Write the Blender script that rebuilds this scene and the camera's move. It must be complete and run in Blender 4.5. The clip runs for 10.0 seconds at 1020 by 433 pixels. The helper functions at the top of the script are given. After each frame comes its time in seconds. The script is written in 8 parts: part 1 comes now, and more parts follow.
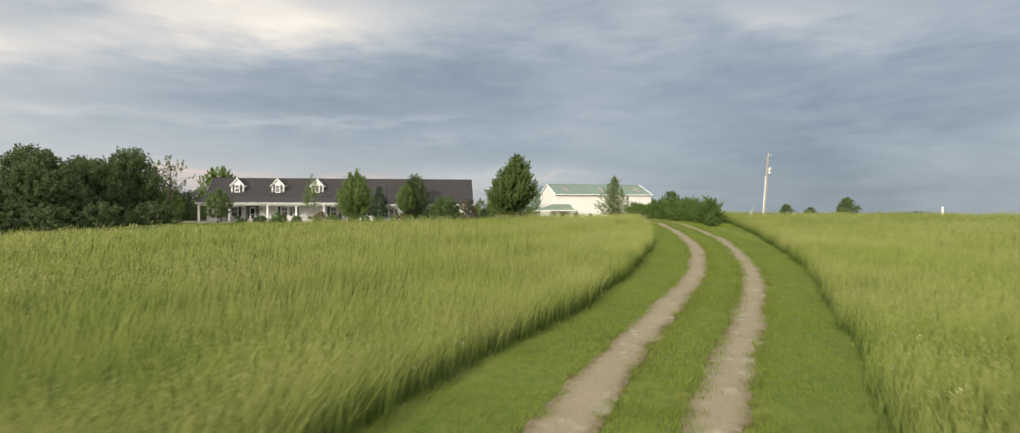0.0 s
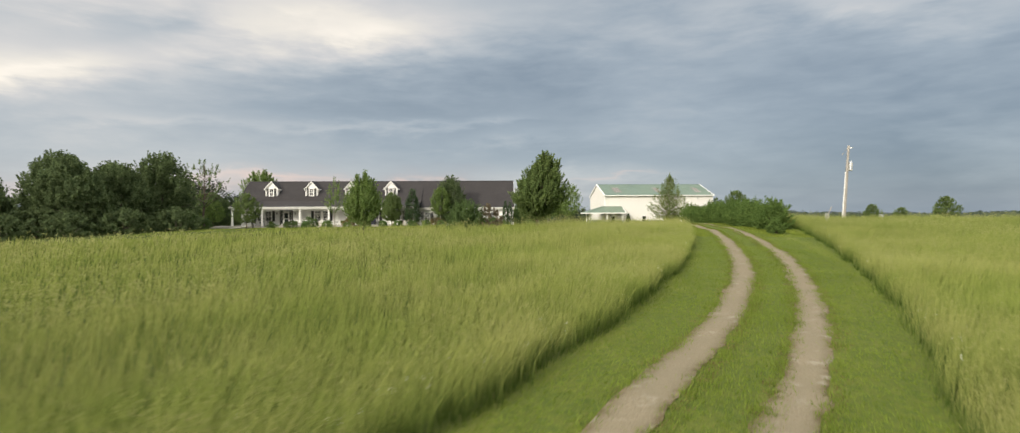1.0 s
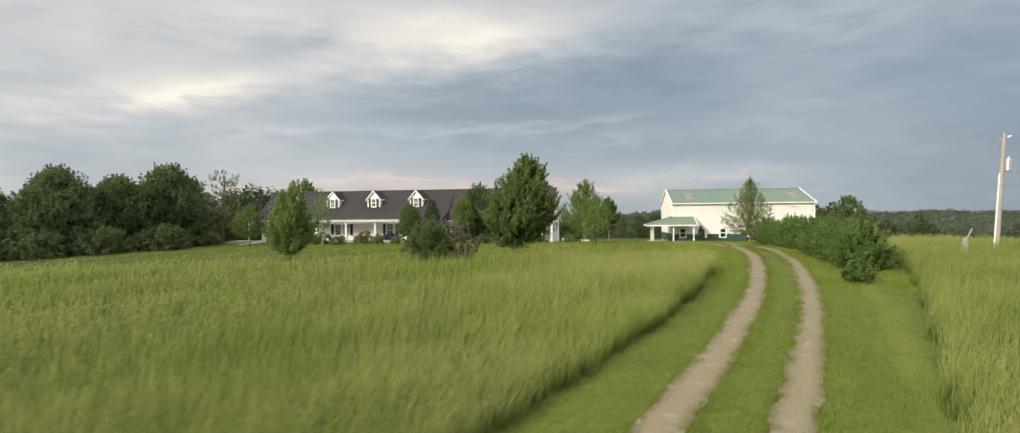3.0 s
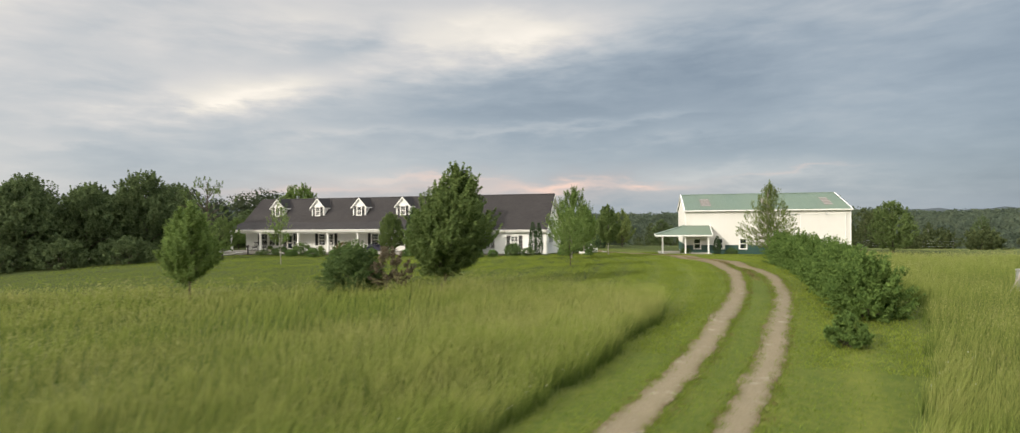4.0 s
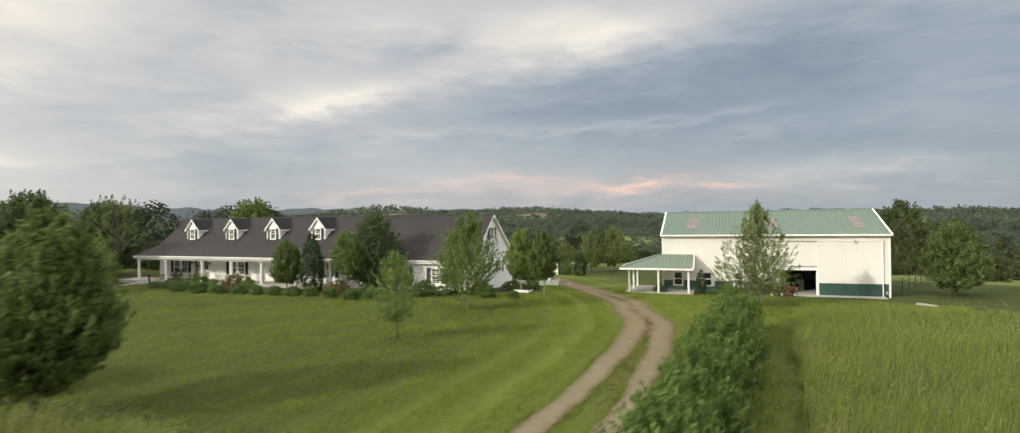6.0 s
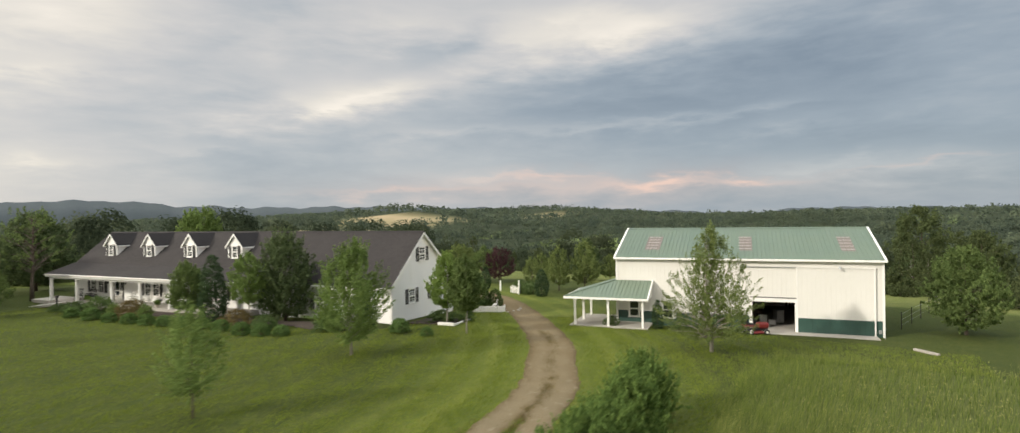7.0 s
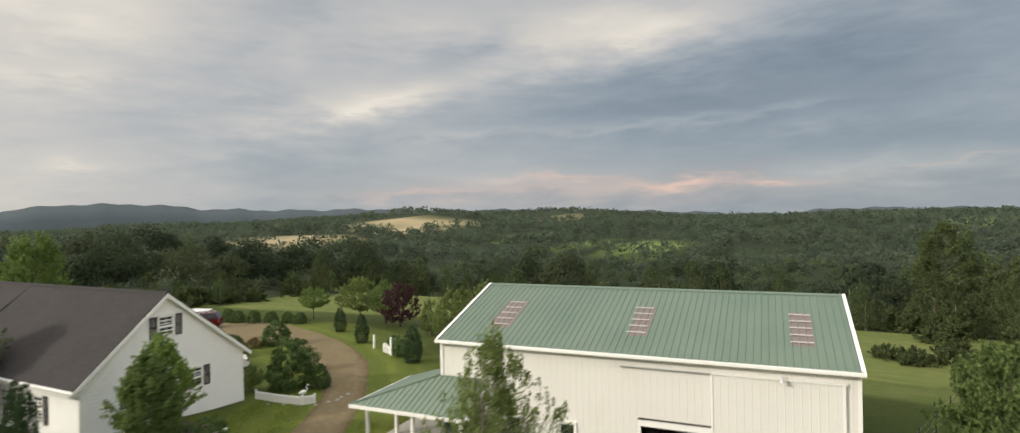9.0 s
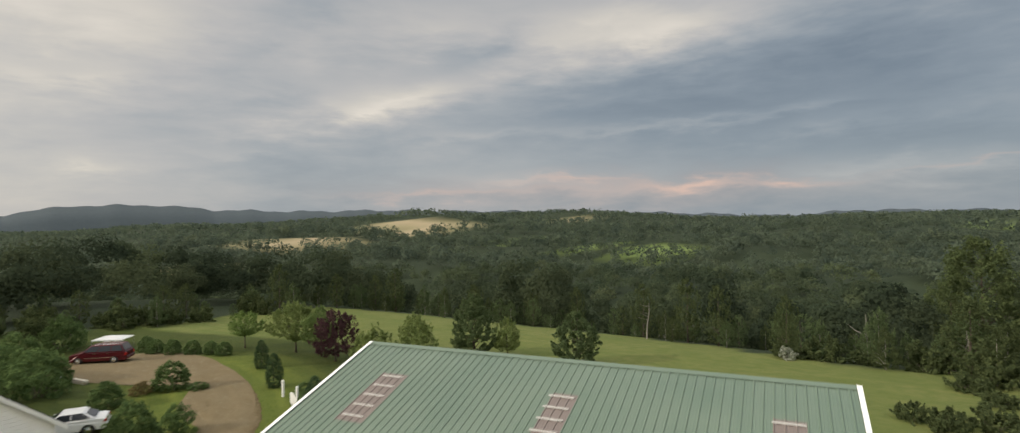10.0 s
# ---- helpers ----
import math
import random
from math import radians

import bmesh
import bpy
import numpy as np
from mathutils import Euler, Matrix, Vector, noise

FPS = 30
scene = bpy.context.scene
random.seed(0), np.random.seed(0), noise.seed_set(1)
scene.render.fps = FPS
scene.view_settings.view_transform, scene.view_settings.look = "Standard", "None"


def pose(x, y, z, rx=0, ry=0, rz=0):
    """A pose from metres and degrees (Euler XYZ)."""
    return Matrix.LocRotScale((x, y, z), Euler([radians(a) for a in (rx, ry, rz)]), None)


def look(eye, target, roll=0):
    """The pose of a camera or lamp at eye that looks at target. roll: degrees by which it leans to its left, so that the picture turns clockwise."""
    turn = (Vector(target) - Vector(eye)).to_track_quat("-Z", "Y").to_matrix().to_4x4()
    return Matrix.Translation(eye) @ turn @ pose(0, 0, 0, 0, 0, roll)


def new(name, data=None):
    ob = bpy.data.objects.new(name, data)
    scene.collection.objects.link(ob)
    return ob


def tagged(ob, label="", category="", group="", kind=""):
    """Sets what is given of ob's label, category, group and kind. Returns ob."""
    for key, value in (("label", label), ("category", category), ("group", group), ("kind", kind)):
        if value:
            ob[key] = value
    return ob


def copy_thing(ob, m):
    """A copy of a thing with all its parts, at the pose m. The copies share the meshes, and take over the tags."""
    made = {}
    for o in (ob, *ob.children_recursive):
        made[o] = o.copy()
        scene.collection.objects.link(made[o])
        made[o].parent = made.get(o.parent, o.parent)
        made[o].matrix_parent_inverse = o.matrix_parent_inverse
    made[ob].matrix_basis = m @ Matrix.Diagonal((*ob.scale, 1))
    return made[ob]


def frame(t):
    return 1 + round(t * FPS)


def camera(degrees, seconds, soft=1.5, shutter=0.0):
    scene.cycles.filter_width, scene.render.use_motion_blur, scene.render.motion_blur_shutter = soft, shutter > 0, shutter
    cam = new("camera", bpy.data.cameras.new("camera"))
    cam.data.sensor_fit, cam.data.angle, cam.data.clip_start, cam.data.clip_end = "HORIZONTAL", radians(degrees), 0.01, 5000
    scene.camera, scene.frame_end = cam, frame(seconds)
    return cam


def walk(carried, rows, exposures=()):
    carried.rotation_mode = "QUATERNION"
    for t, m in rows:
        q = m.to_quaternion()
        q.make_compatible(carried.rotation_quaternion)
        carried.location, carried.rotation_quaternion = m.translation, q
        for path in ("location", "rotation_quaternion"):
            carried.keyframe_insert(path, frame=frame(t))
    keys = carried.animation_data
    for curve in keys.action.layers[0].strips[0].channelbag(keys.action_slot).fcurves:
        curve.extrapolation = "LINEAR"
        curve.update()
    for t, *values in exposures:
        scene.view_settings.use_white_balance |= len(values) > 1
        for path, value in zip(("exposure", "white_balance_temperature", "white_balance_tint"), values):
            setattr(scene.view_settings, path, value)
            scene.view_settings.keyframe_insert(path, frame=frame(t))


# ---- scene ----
cam = camera(82.3, 10.0, soft=1.25, shutter=0.4)
PATH = [
    (0, (-0.478, -1.502, 3.665), (-0.479, 0.498, 3.649), -0.0),
    (0.5, (1.262, 2.105, 3.834), (1.15, 4.102, 3.82), -0.0),
    (1, (3.083, 5.82, 4.047), (2.855, 7.807, 4.034), -0.3),
    (1.5, (4.968, 9.714, 4.315), (4.641, 11.686, 4.303), -0.3),
    (2, (6.979, 13.566, 4.681), (6.562, 15.522, 4.671), -0.4),
    (2.5, (9.053, 17.556, 5.112), (8.533, 19.487, 5.104), -0.5),
    (4, (15.381, 30.543, 6.882), (14.618, 32.392, 6.87), -0.7),
    (4.5, (17.37, 35.313, 7.338), (16.54, 37.132, 7.327), -0.7),
    (5, (19.433, 40.31, 7.791), (18.543, 42.101, 7.78), -0.7),
    (5.5, (21.26, 45.379, 8.422), (20.314, 47.141, 8.414), -0.9),
    (7, (25.614, 61.147, 10.732), (24.56, 62.846, 10.717), -1.0),
    (7.5, (26.683, 66.656, 11.421), (25.611, 68.344, 11.409), -1.1),
    (8, (27.387, 72.181, 12.071), (26.303, 73.862, 12.061), -1.2),
    (8.5, (27.752, 77.757, 12.664), (26.645, 79.423, 12.653), -1.2),
    (9, (27.75, 83.248, 13.295), (26.632, 84.906, 13.286), -1.2),
    (9.5, (27.483, 88.782, 13.955), (26.35, 90.43, 13.947), -1.1),
    (10, (26.911, 94.452, 14.621), (25.761, 96.088, 14.617), -1.1),
]
walk(cam, [(t, look(eye, target, roll)) for t, eye, target, roll in PATH],
     [(0, 0.30), (2.5, 0.30), (5.5, 0.24), (7.5, 0.15), (8.5, 0.05), (9, -0.02), (10, -0.16)])

# ------------------------------------------------------------------ light
SUN_DIR = Vector((-0.51, -0.79, 0.435)).normalized()      # towards the sun
sun_data = bpy.data.lights.new("sun", "SUN")
sun_data.energy, sun_data.angle, sun_data.color = 2.75, radians(1.2), (1.0, 0.93, 0.80)
sun = new("sun", sun_data)
sun.matrix_world = look(SUN_DIR * 100, (0, 0, 0))

world = bpy.data.worlds.new("world")
scene.world = world
world.use_nodes = True


# banks of cloud: compass right of +y, height over the horizon, tilt, half length, half thickness, strength
LIT_BANKS = [(-45.5, 11.0, 11, 15.8, 2.0, 0.17), (-49.8, 9.9, 5, 6.8, 1.0, 0.08), (-20.6, 16.2, 6, 21.5, 3.8, 0.11), (-23.8, 18.5, -3, 20.6, 5.2, 0.12), (-52.8, 10.9, 5, 10.1, 3.6, 0.07),
             (-72.0, 11.4, 5, 7.0, 1.2, 0.07), (-68.3, 16.2, 11, 12.1, 4.8, 0.08), (-42.0, 18.0, 4, 15.2, 5.0, 0.09), (-69.3, 5.0, -1, 5.6, 0.8, 0.06), (-60.0, 5.7, 1, 4.0, 0.8, 0.04)]
HIGH_BANKS = [(-19.4, 8.5, 1, 16.8, 0.7, 0.05), (-0.9, 4.0, -1, 10.5, 1.1, 0.05), (-37.1, 7.8, 1, 10.9, 0.8, 0.04), (25.7, 17.1, -8, 22.4, 3.2, 0.1), (-30.4, 15.5, -12, 6.4, 3.3, 0.06), (-18.5, 17.1, 8, 19.4, 2.6, 0.07),
              (-24.2, 8.0, 1, 10.4, 0.7, 0.04), (-46.0, 14.0, 5, 17.0, 8.0, 0.05), (-9.1, 8.9, 3, 8.2, 0.8, 0.035), (-7.2, 7.4, 4, 7.4, 0.8, 0.04), (-34.0, 3.4, -2, 11.2, 1.5, 0.06), (3.5, 2.9, -2, 13.4, 1.3, 0.05)]
SLATE_BANKS = [(-19.5, 10.5, 0, 21.0, 6.1, 0.1), (-5.2, 13.2, -1, 16.9, 5.5, 0.085), (-42.8, 14.8, 9, 13.0, 2.3, 0.045), (-69.0, 8.3, -5, 11.2, 3.2, 0.05), (-58.3, 14.5, 1, 9.5, 1.6, 0.03), (-3.3, 6.1, -3, 14.3, 2.4, 0.05),
               (-2.6, 10.9, -5, 23.3, 8.9, 0.06), (27.3, 5.6, 3, 20.2, 11.2, 0.15), (-37.9, 15.0, 15, 5.9, 1.8, 0.08), (0.3, 14.8, 4, 9.2, 3.2, 0.03), (-22.8, 12.7, 9, 7.0, 1.2, 0.05), (-29.7, 9.5, 1, 11.8, 1.5, 0.04)]
ROSY_BANKS = [(-18.7, 2.5, 1, 5.3, 0.7, 0.7), (-8.8, 2.5, 2, 7.7, 0.6, 0.6), (-28.4, 3.3, 0, 10.0, 0.5, 0.4), (-42.5, 2.2, 0, 12.9, 0.5, 0.3), (-26.4, 2.3, 0, 32.1, 2.1, 0.35), (2.8, 3.2, -1, 6.0, 0.3, 0.2)]


def build_sky():
    nt = world.node_tree
    nt.nodes.clear()
    N = lambda kind, **kw: node(nt, kind, **kw)
    co = N("ShaderNodeTexCoord").outputs["Generated"]
    sep = N("ShaderNodeSeparateXYZ", _0=co)
    # compass (degrees right of +y) and height of the view, frayed by drawn-out noise
    az = math_node(nt, "MULTIPLY", math_node(nt, "ARCTAN2", sep.outputs[0], sep.outputs[1]), 180 / math.pi)
    el = math_node(nt, "MULTIPLY", math_node(nt, "ARCSINE", sep.outputs[2], 0.0), 180 / math.pi)
    plain = N("ShaderNodeCombineXYZ", _0=az, _1=el, _2=0.0).outputs[0]

    def streaks(scale, stretch, turn, detail, rough, shift):
        m = N("ShaderNodeMapping", _0=plain)
        m.inputs["Rotation"].default_value = (0, 0, radians(turn))
        m.inputs["Scale"].default_value = (scale, scale * stretch, 1)
        m.inputs["Location"].default_value = (shift, shift * 0.7, 0)
        t = N("ShaderNodeTexNoise", Vector=m.outputs[0])
        t.inputs["Scale"].default_value, t.inputs["Detail"].default_value = 1.0, detail
        t.inputs["Roughness"].default_value = rough
        t.inputs["Distortion"].default_value = 0.3
        return math_node(nt, "SUBTRACT", t.outputs["Fac"], 0.5)

    big = streaks(0.045, 3.0, -6, 3.0, 0.5, 3.1)
    mid = streaks(0.11, 3.4, -5, 5.0, 0.55, 7.7)
    fine = streaks(0.30, 4.2, -4, 5.0, 0.55, 1.3)
    wu = math_node(nt, "ADD", az, math_node(nt, "MULTIPLY", math_node(nt, "ADD", big, mid), 11.0))
    wv = math_node(nt, "ADD", el, math_node(nt, "ADD", math_node(nt, "MULTIPLY", mid, 4.2), math_node(nt, "MULTIPLY", fine, 1.6)))
    frayed = N("ShaderNodeCombineXYZ", _0=wu, _1=wv, _2=0.0).outputs[0]

    def banks(total, spots, gain):
        """Adds soft oval banks of cloud: compass, height, tilt, half length, half thickness, strength."""
        for u, v, tilt, length, thick, amount in spots:
            m = N("ShaderNodeMapping", Vector=frayed)
            m.vector_type = "TEXTURE"
            m.inputs["Location"].default_value = (u, v, 0)
            m.inputs["Rotation"].default_value = (0, 0, radians(tilt))
            m.inputs["Scale"].default_value = (length * 1.25, thick * 1.45, 1)
            g = N("ShaderNodeTexGradient", Vector=m.outputs[0])
            g.gradient_type = "QUADRATIC_SPHERE"
            total = math_node(nt, "ADD", total, math_node(nt, "MULTIPLY", g.outputs["Fac"], amount * gain))
        return total

    base = N("ShaderNodeMapRange", _0=az, _1=-60.0, _2=35.0, _3=0.560, _4=0.455).outputs[0]
    f = math_node(nt, "ADD", base, math_node(nt, "MULTIPLY", big, 0.13))
    f = math_node(nt, "ADD", f, math_node(nt, "MULTIPLY", mid, 0.12))
    f = math_node(nt, "ADD", f, math_node(nt, "MULTIPLY", fine, 0.06))
    f = banks(f, LIT_BANKS, 1.2)
    f = banks(f, HIGH_BANKS, 1.25)
    f = banks(f, SLATE_BANKS, -0.62)
    # unseen sky beyond the slate bank, brightened to fill the shaded house gable
    clear = N("ShaderNodeMapRange", _0=sep.outputs[0], _1=0.62, _2=0.92, _3=0.0, _4=0.58)
    clear.interpolation_type = "SMOOTHSTEP"
    side = clear.outputs[0]
    # the clouds about the low sun, behind the way in, are lit through
    to_sun = node(nt, "ShaderNodeVectorMath", _0=co)
    to_sun.operation = "DOT_PRODUCT"
    to_sun.inputs[1].default_value = SUN_DIR
    side = math_node(nt, "ADD", side, math_node(nt, "MULTIPLY", math_node(nt, "MAXIMUM", to_sun.outputs["Value"], 0.0), 0.35))
    f = math_node(nt, "ADD", f, side)
    ramp = N("ShaderNodeValToRGB", Fac=f)
    el = ramp.color_ramp.elements
    el[0].position, el[0].color = 0.26, (0.105, 0.140, 0.185, 1)
    el[1].position, el[1].color = 0.72, (0.75, 0.705, 0.635, 1)
    el.new(1.0).color = (1.25, 1.12, 0.95, 1)
    for p, c in ((0.36, (0.170, 0.218, 0.275, 1)), (0.47, (0.295, 0.345, 0.395, 1)), (0.56, (0.43, 0.46, 0.485, 1)), (0.64, (0.58, 0.57, 0.56, 1))):
        e = el.new(p)
        e.color = c
    sky = N("ShaderNodeTexSky")
    sky.sky_type = "NISHITA"
    sky.sun_disc = False
    sky.sun_elevation = math.asin(SUN_DIR.z)
    sky.sun_rotation = math.atan2(SUN_DIR.x, SUN_DIR.y)
    blue = N("ShaderNodeVectorMath", _0=sky.outputs[0])
    blue.operation = "SCALE"
    blue.inputs["Scale"].default_value = 0.08
    mix = N("ShaderNodeMix", Factor=0.9)
    mix.data_type = "RGBA"
    nt.links.new(blue.outputs[0], mix.inputs[6])
    nt.links.new(ramp.outputs[0], mix.inputs[7])
    # rosy streaks of evening light low over the horizon
    bf = math_node(nt, "MINIMUM", banks(0.0, ROSY_BANKS, 1.3), 1.0)
    glow = N("ShaderNodeMix", Factor=bf)
    glow.data_type = "RGBA"
    nt.links.new(mix.outputs[2], glow.inputs[6])
    glow.inputs[7].default_value = (0.74, 0.555, 0.475, 1)
    # an overcast sky is brightest overhead
    over = N("ShaderNodeMapRange", _0=sep.outputs[2], _1=0.36, _2=0.85, _3=1.0, _4=2.8)
    over.interpolation_type = "SMOOTHSTEP"
    bg = N("ShaderNodeBackground", Color=glow.outputs[2], Strength=over.outputs[0])
    out = N("ShaderNodeOutputWorld", Surface=bg.outputs[0])


# ------------------------------------------------------------------ node helpers
def node(nt, kind, **links):
    n = nt.nodes.new(kind)
    for key, value in links.items():
        sock = n.inputs[int(key[1:])] if key[0] == "_" and key[1:].isdigit() else n.inputs[key.replace("_", " ")]
        if isinstance(value, bpy.types.NodeSocket):
            nt.links.new(value, sock)
        else:
            sock.default_value = value
    return n


def math_node(nt, op, a, b):
    n = nt.nodes.new("ShaderNodeMath")
    n.operation = op
    for i, v in enumerate((a, b)):
        if isinstance(v, bpy.types.NodeSocket):
            nt.links.new(v, n.inputs[i])
        else:
            n.inputs[i].default_value = v
    return n.outputs[0]


def mixed(nt, fac, a, b):
    n = nt.nodes.new("ShaderNodeMix")
    n.data_type = "RGBA"
    for i, v in ((0, fac), (6, a), (7, b)):
        if isinstance(v, bpy.types.NodeSocket):
            nt.links.new(v, n.inputs[i])
        elif i:
            n.inputs[i].default_value = (*v[:3], 1)
        else:
            n.inputs[i].default_value = v
    return n.outputs[2]


def noise_tex(nt, vec, scale, detail=4.0, rough=0.55):
    n = node(nt, "ShaderNodeTexNoise", Vector=vec, Scale=scale, Detail=detail, Roughness=rough)
    return n.outputs["Fac"]


def stretch(nt, vec, scale):
    n = node(nt, "ShaderNodeVectorMath", _0=vec)
    n.operation = "MULTIPLY"
    n.inputs[1].default_value = scale
    return n.outputs[0]


def ranged(nt, v, a, b, c=0.0, d=1.0):
    n = node(nt, "ShaderNodeMapRange", _0=v, _1=a, _2=b, _3=c, _4=d)
    return n.outputs[0]


def material(name, rough=0.6, metal=0.0):
    m = bpy.data.materials.new(name)
    m.use_nodes = True
    nt = m.node_tree
    b = nt.nodes["Principled BSDF"]
    b.inputs["Roughness"].default_value = rough
    b.inputs["Metallic"].default_value = metal
    geo = nt.nodes.new("ShaderNodeNewGeometry")
    return m, nt, b, geo.outputs["Position"]


def bump(nt, b, height, strength=0.4, distance=0.02):
    n = node(nt, "ShaderNodeBump", Height=height, Strength=strength, Distance=distance)
    nt.links.new(n.outputs[0], b.inputs["Normal"])


def surface(name, col, col2, scale=3.0, rough=0.6, metal=0.0, grain=60.0, relief=0.15, dirt=None, spread=0.5):
    """A plain surface with a broad and a fine variation, in world metres."""
    m, nt, b, pos = material(name, rough, metal)
    broad = ranged(nt, noise_tex(nt, pos, scale, 5), 0.5 - spread / 2, 0.5 + spread / 2)
    fine = noise_tex(nt, pos, grain, 3)
    c = mixed(nt, broad, col, col2)
    c2 = mixed(nt, ranged(nt, fine, 0.3, 0.7, 0.0, 0.35), c, [v * 0.8 for v in col])
    if dirt:
        d = ranged(nt, noise_tex(nt, stretch(nt, pos, (1, 1, 0.25)), scale * 0.6, 6, 0.7), 0.56, 0.75, 0.0, 0.6)
        c2 = mixed(nt, d, c2, dirt)
    nt.links.new(c2, b.inputs["Base Color"])
    nt.links.new(ranged(nt, broad, 0, 1, rough * 0.9, min(1, rough * 1.12)), b.inputs["Roughness"])
    if relief:
        bump(nt, b, fine, relief, 0.01)
    return m


build_sky()


# ------------------------------------------------------------------ mesh helpers
def part(name, bm, mat, parent=None, label=""):
    me = bpy.data.meshes.new(name)
    bm.to_mesh(me)
    bm.free()
    me.materials.append(mat)
    ob = new(name, me)
    ob.parent = parent
    if label:
        tagged(ob, label)
    return ob


def shared(name, me, parent, m):
    """Another piece on a mesh that is already there, at the pose m within its parent."""
    ob = new(name, me)
    ob.parent = parent
    ob.matrix_basis = m
    return ob


def empty(name, m, label, category, group="", kind=""):
    ob = new(name)
    ob.matrix_basis = m
    ob.empty_display_size = 0.3
    return tagged(ob, label, category, group, kind)


def box(bm, x0, x1, y0, y1, z0, z1, bevel=0.0):
    vs = [bm.verts.new(p) for p in ((x0, y0, z0), (x1, y0, z0), (x1, y1, z0), (x0, y1, z0), (x0, y0, z1), (x1, y0, z1), (x1, y1, z1), (x0, y1, z1))]
    fs = [bm.faces.new([vs[i] for i in f]) for f in ((3, 2, 1, 0), (4, 5, 6, 7), (0, 1, 5, 4), (1, 2, 6, 5), (2, 3, 7, 6), (3, 0, 4, 7))]
    if bevel:
        es = {e for f in fs for e in f.edges}
        bmesh.ops.bevel(bm, geom=list(es), offset=bevel, segments=1, affect="EDGES")
    return bm


def boxes(*dims, bevel=0.0):
    bm = bmesh.new()
    for d in dims:
        box(bm, *d, bevel=bevel)
    return bm


def prism(bm, poly, axis, a, b):
    """A solid of the polygon (pairs of the two other axes, in order x,y,z) drawn from a to b along the axis."""
    def at(p, c):
        q = list(p)
        q.insert(axis, c)
        return q
    lo = [bm.verts.new(at(p, a)) for p in poly]
    hi = [bm.verts.new(at(p, b)) for p in poly]
    n = len(poly)
    bm.faces.new(lo[::-1])
    bm.faces.new(hi)
    for i in range(n):
        bm.faces.new((lo[i], lo[(i + 1) % n], hi[(i + 1) % n], hi[i]))
    bmesh.ops.recalc_face_normals(bm, faces=bm.faces[:])
    return bm


def slab(bm, corners, thick):
    """A sheet through the corners, thickened straight downwards."""
    top = [bm.verts.new(p) for p in corners]
    low = [bm.verts.new((p[0], p[1], p[2] - thick)) for p in corners]
    n = len(top)
    bm.faces.new(top)
    bm.faces.new(low[::-1])
    for i in range(n):
        bm.faces.new((top[(i + 1) % n], top[i], low[i], low[(i + 1) % n]))
    bmesh.ops.recalc_face_normals(bm, faces=bm.faces[:])
    return bm


def tube(bm, pts, radii, sides=6, cap=True):
    """A tapered tube along the points."""
    rings = []
    for i, p in enumerate(pts):
        p = Vector(p)
        d = (Vector(pts[min(i + 1, len(pts) - 1)]) - Vector(pts[max(i - 1, 0)])).normalized()
        a = d.orthogonal().normalized() if abs(d.z) > 0.9 else d.cross(Vector((0, 0, 1))).normalized()
        b = d.cross(a)
        rings.append([bm.verts.new(p + (a * math.cos(k * math.tau / sides) + b * math.sin(k * math.tau / sides)) * radii[i]) for k in range(sides)])
    for r, s in zip(rings, rings[1:]):
        for k in range(sides):
            bm.faces.new((r[k], r[(k + 1) % sides], s[(k + 1) % sides], s[k]))
    if cap:
        bm.faces.new(rings[0][::-1])
        bm.faces.new(rings[-1])
    return bm


def cyl(bm, x, y, z0, z1, r0, r1=None, sides=12):
    return tube(bm, ((x, y, z0), (x, y, z1)), (r0, r1 if r1 is not None else r0), sides)


def array_mesh(name, verts, faces, mat, attrs=None):
    """A mesh from arrays: verts (n,3) and faces (m,k) of one size."""
    me = bpy.data.meshes.new(name)
    k = faces.shape[1]
    me.vertices.add(len(verts))
    me.vertices.foreach_set("co", np.ascontiguousarray(verts, np.float32).ravel())
    me.loops.add(faces.size)
    me.loops.foreach_set("vertex_index", np.ascontiguousarray(faces, np.int32).ravel())
    me.polygons.add(len(faces))
    me.polygons.foreach_set("loop_start", np.arange(0, faces.size, k, dtype=np.int32))
    for key, values in (attrs or {}).items():
        me.attributes.new(key, "FLOAT", "POINT").data.foreach_set("value", np.ascontiguousarray(values, np.float32))
    me.materials.append(mat)
    me.update(calc_edges=True)
    return me


def smooth(ob):
    for p in ob.data.polygons:
        p.use_smooth = True
    return ob


# ------------------------------------------------------------------ terrain
KY = np.array([-90, -60, -30, 0, 10, 20, 30, 40, 52, 62, 72, 86, 97, 106, 115, 130, 160, 180, 205, 250, 300, 420.0])
KZ = np.array([-1.4, -.9, -.2, .4, .7, 1.05, 1.4, 1.8, 2.25, 2.6, 2.75, 2.35, 2.05, 1.5, 1.4, 1.0, -.6, -4.5, -11.5, -22, -30, -36.0])
TY = np.arange(-90, 421, 1.0)
TZ = np.interp(TY, KY, KZ)
_k = np.exp(-0.5 * (np.arange(-9, 10) / 3.0) ** 2)
TZ = np.convolve(np.pad(TZ, 9, "edge"), _k / _k.sum(), "valid")
# height of the skyline over the eye, by the compass (degrees left of +y)
SKY_AZ = np.array([-180, -60, -40, -25, -17, -6, 4, 10, 21, 30, 39, 47, 55, 62, 66, 72, 76, 90, 180.0])
SKY_EL = np.array([.3, .0, -.5, -.3, -.2, -.3, -.1, -.5, 0, .35, .45, .7, .7, .95, 1.4, 1.4, .75, .6, .3])
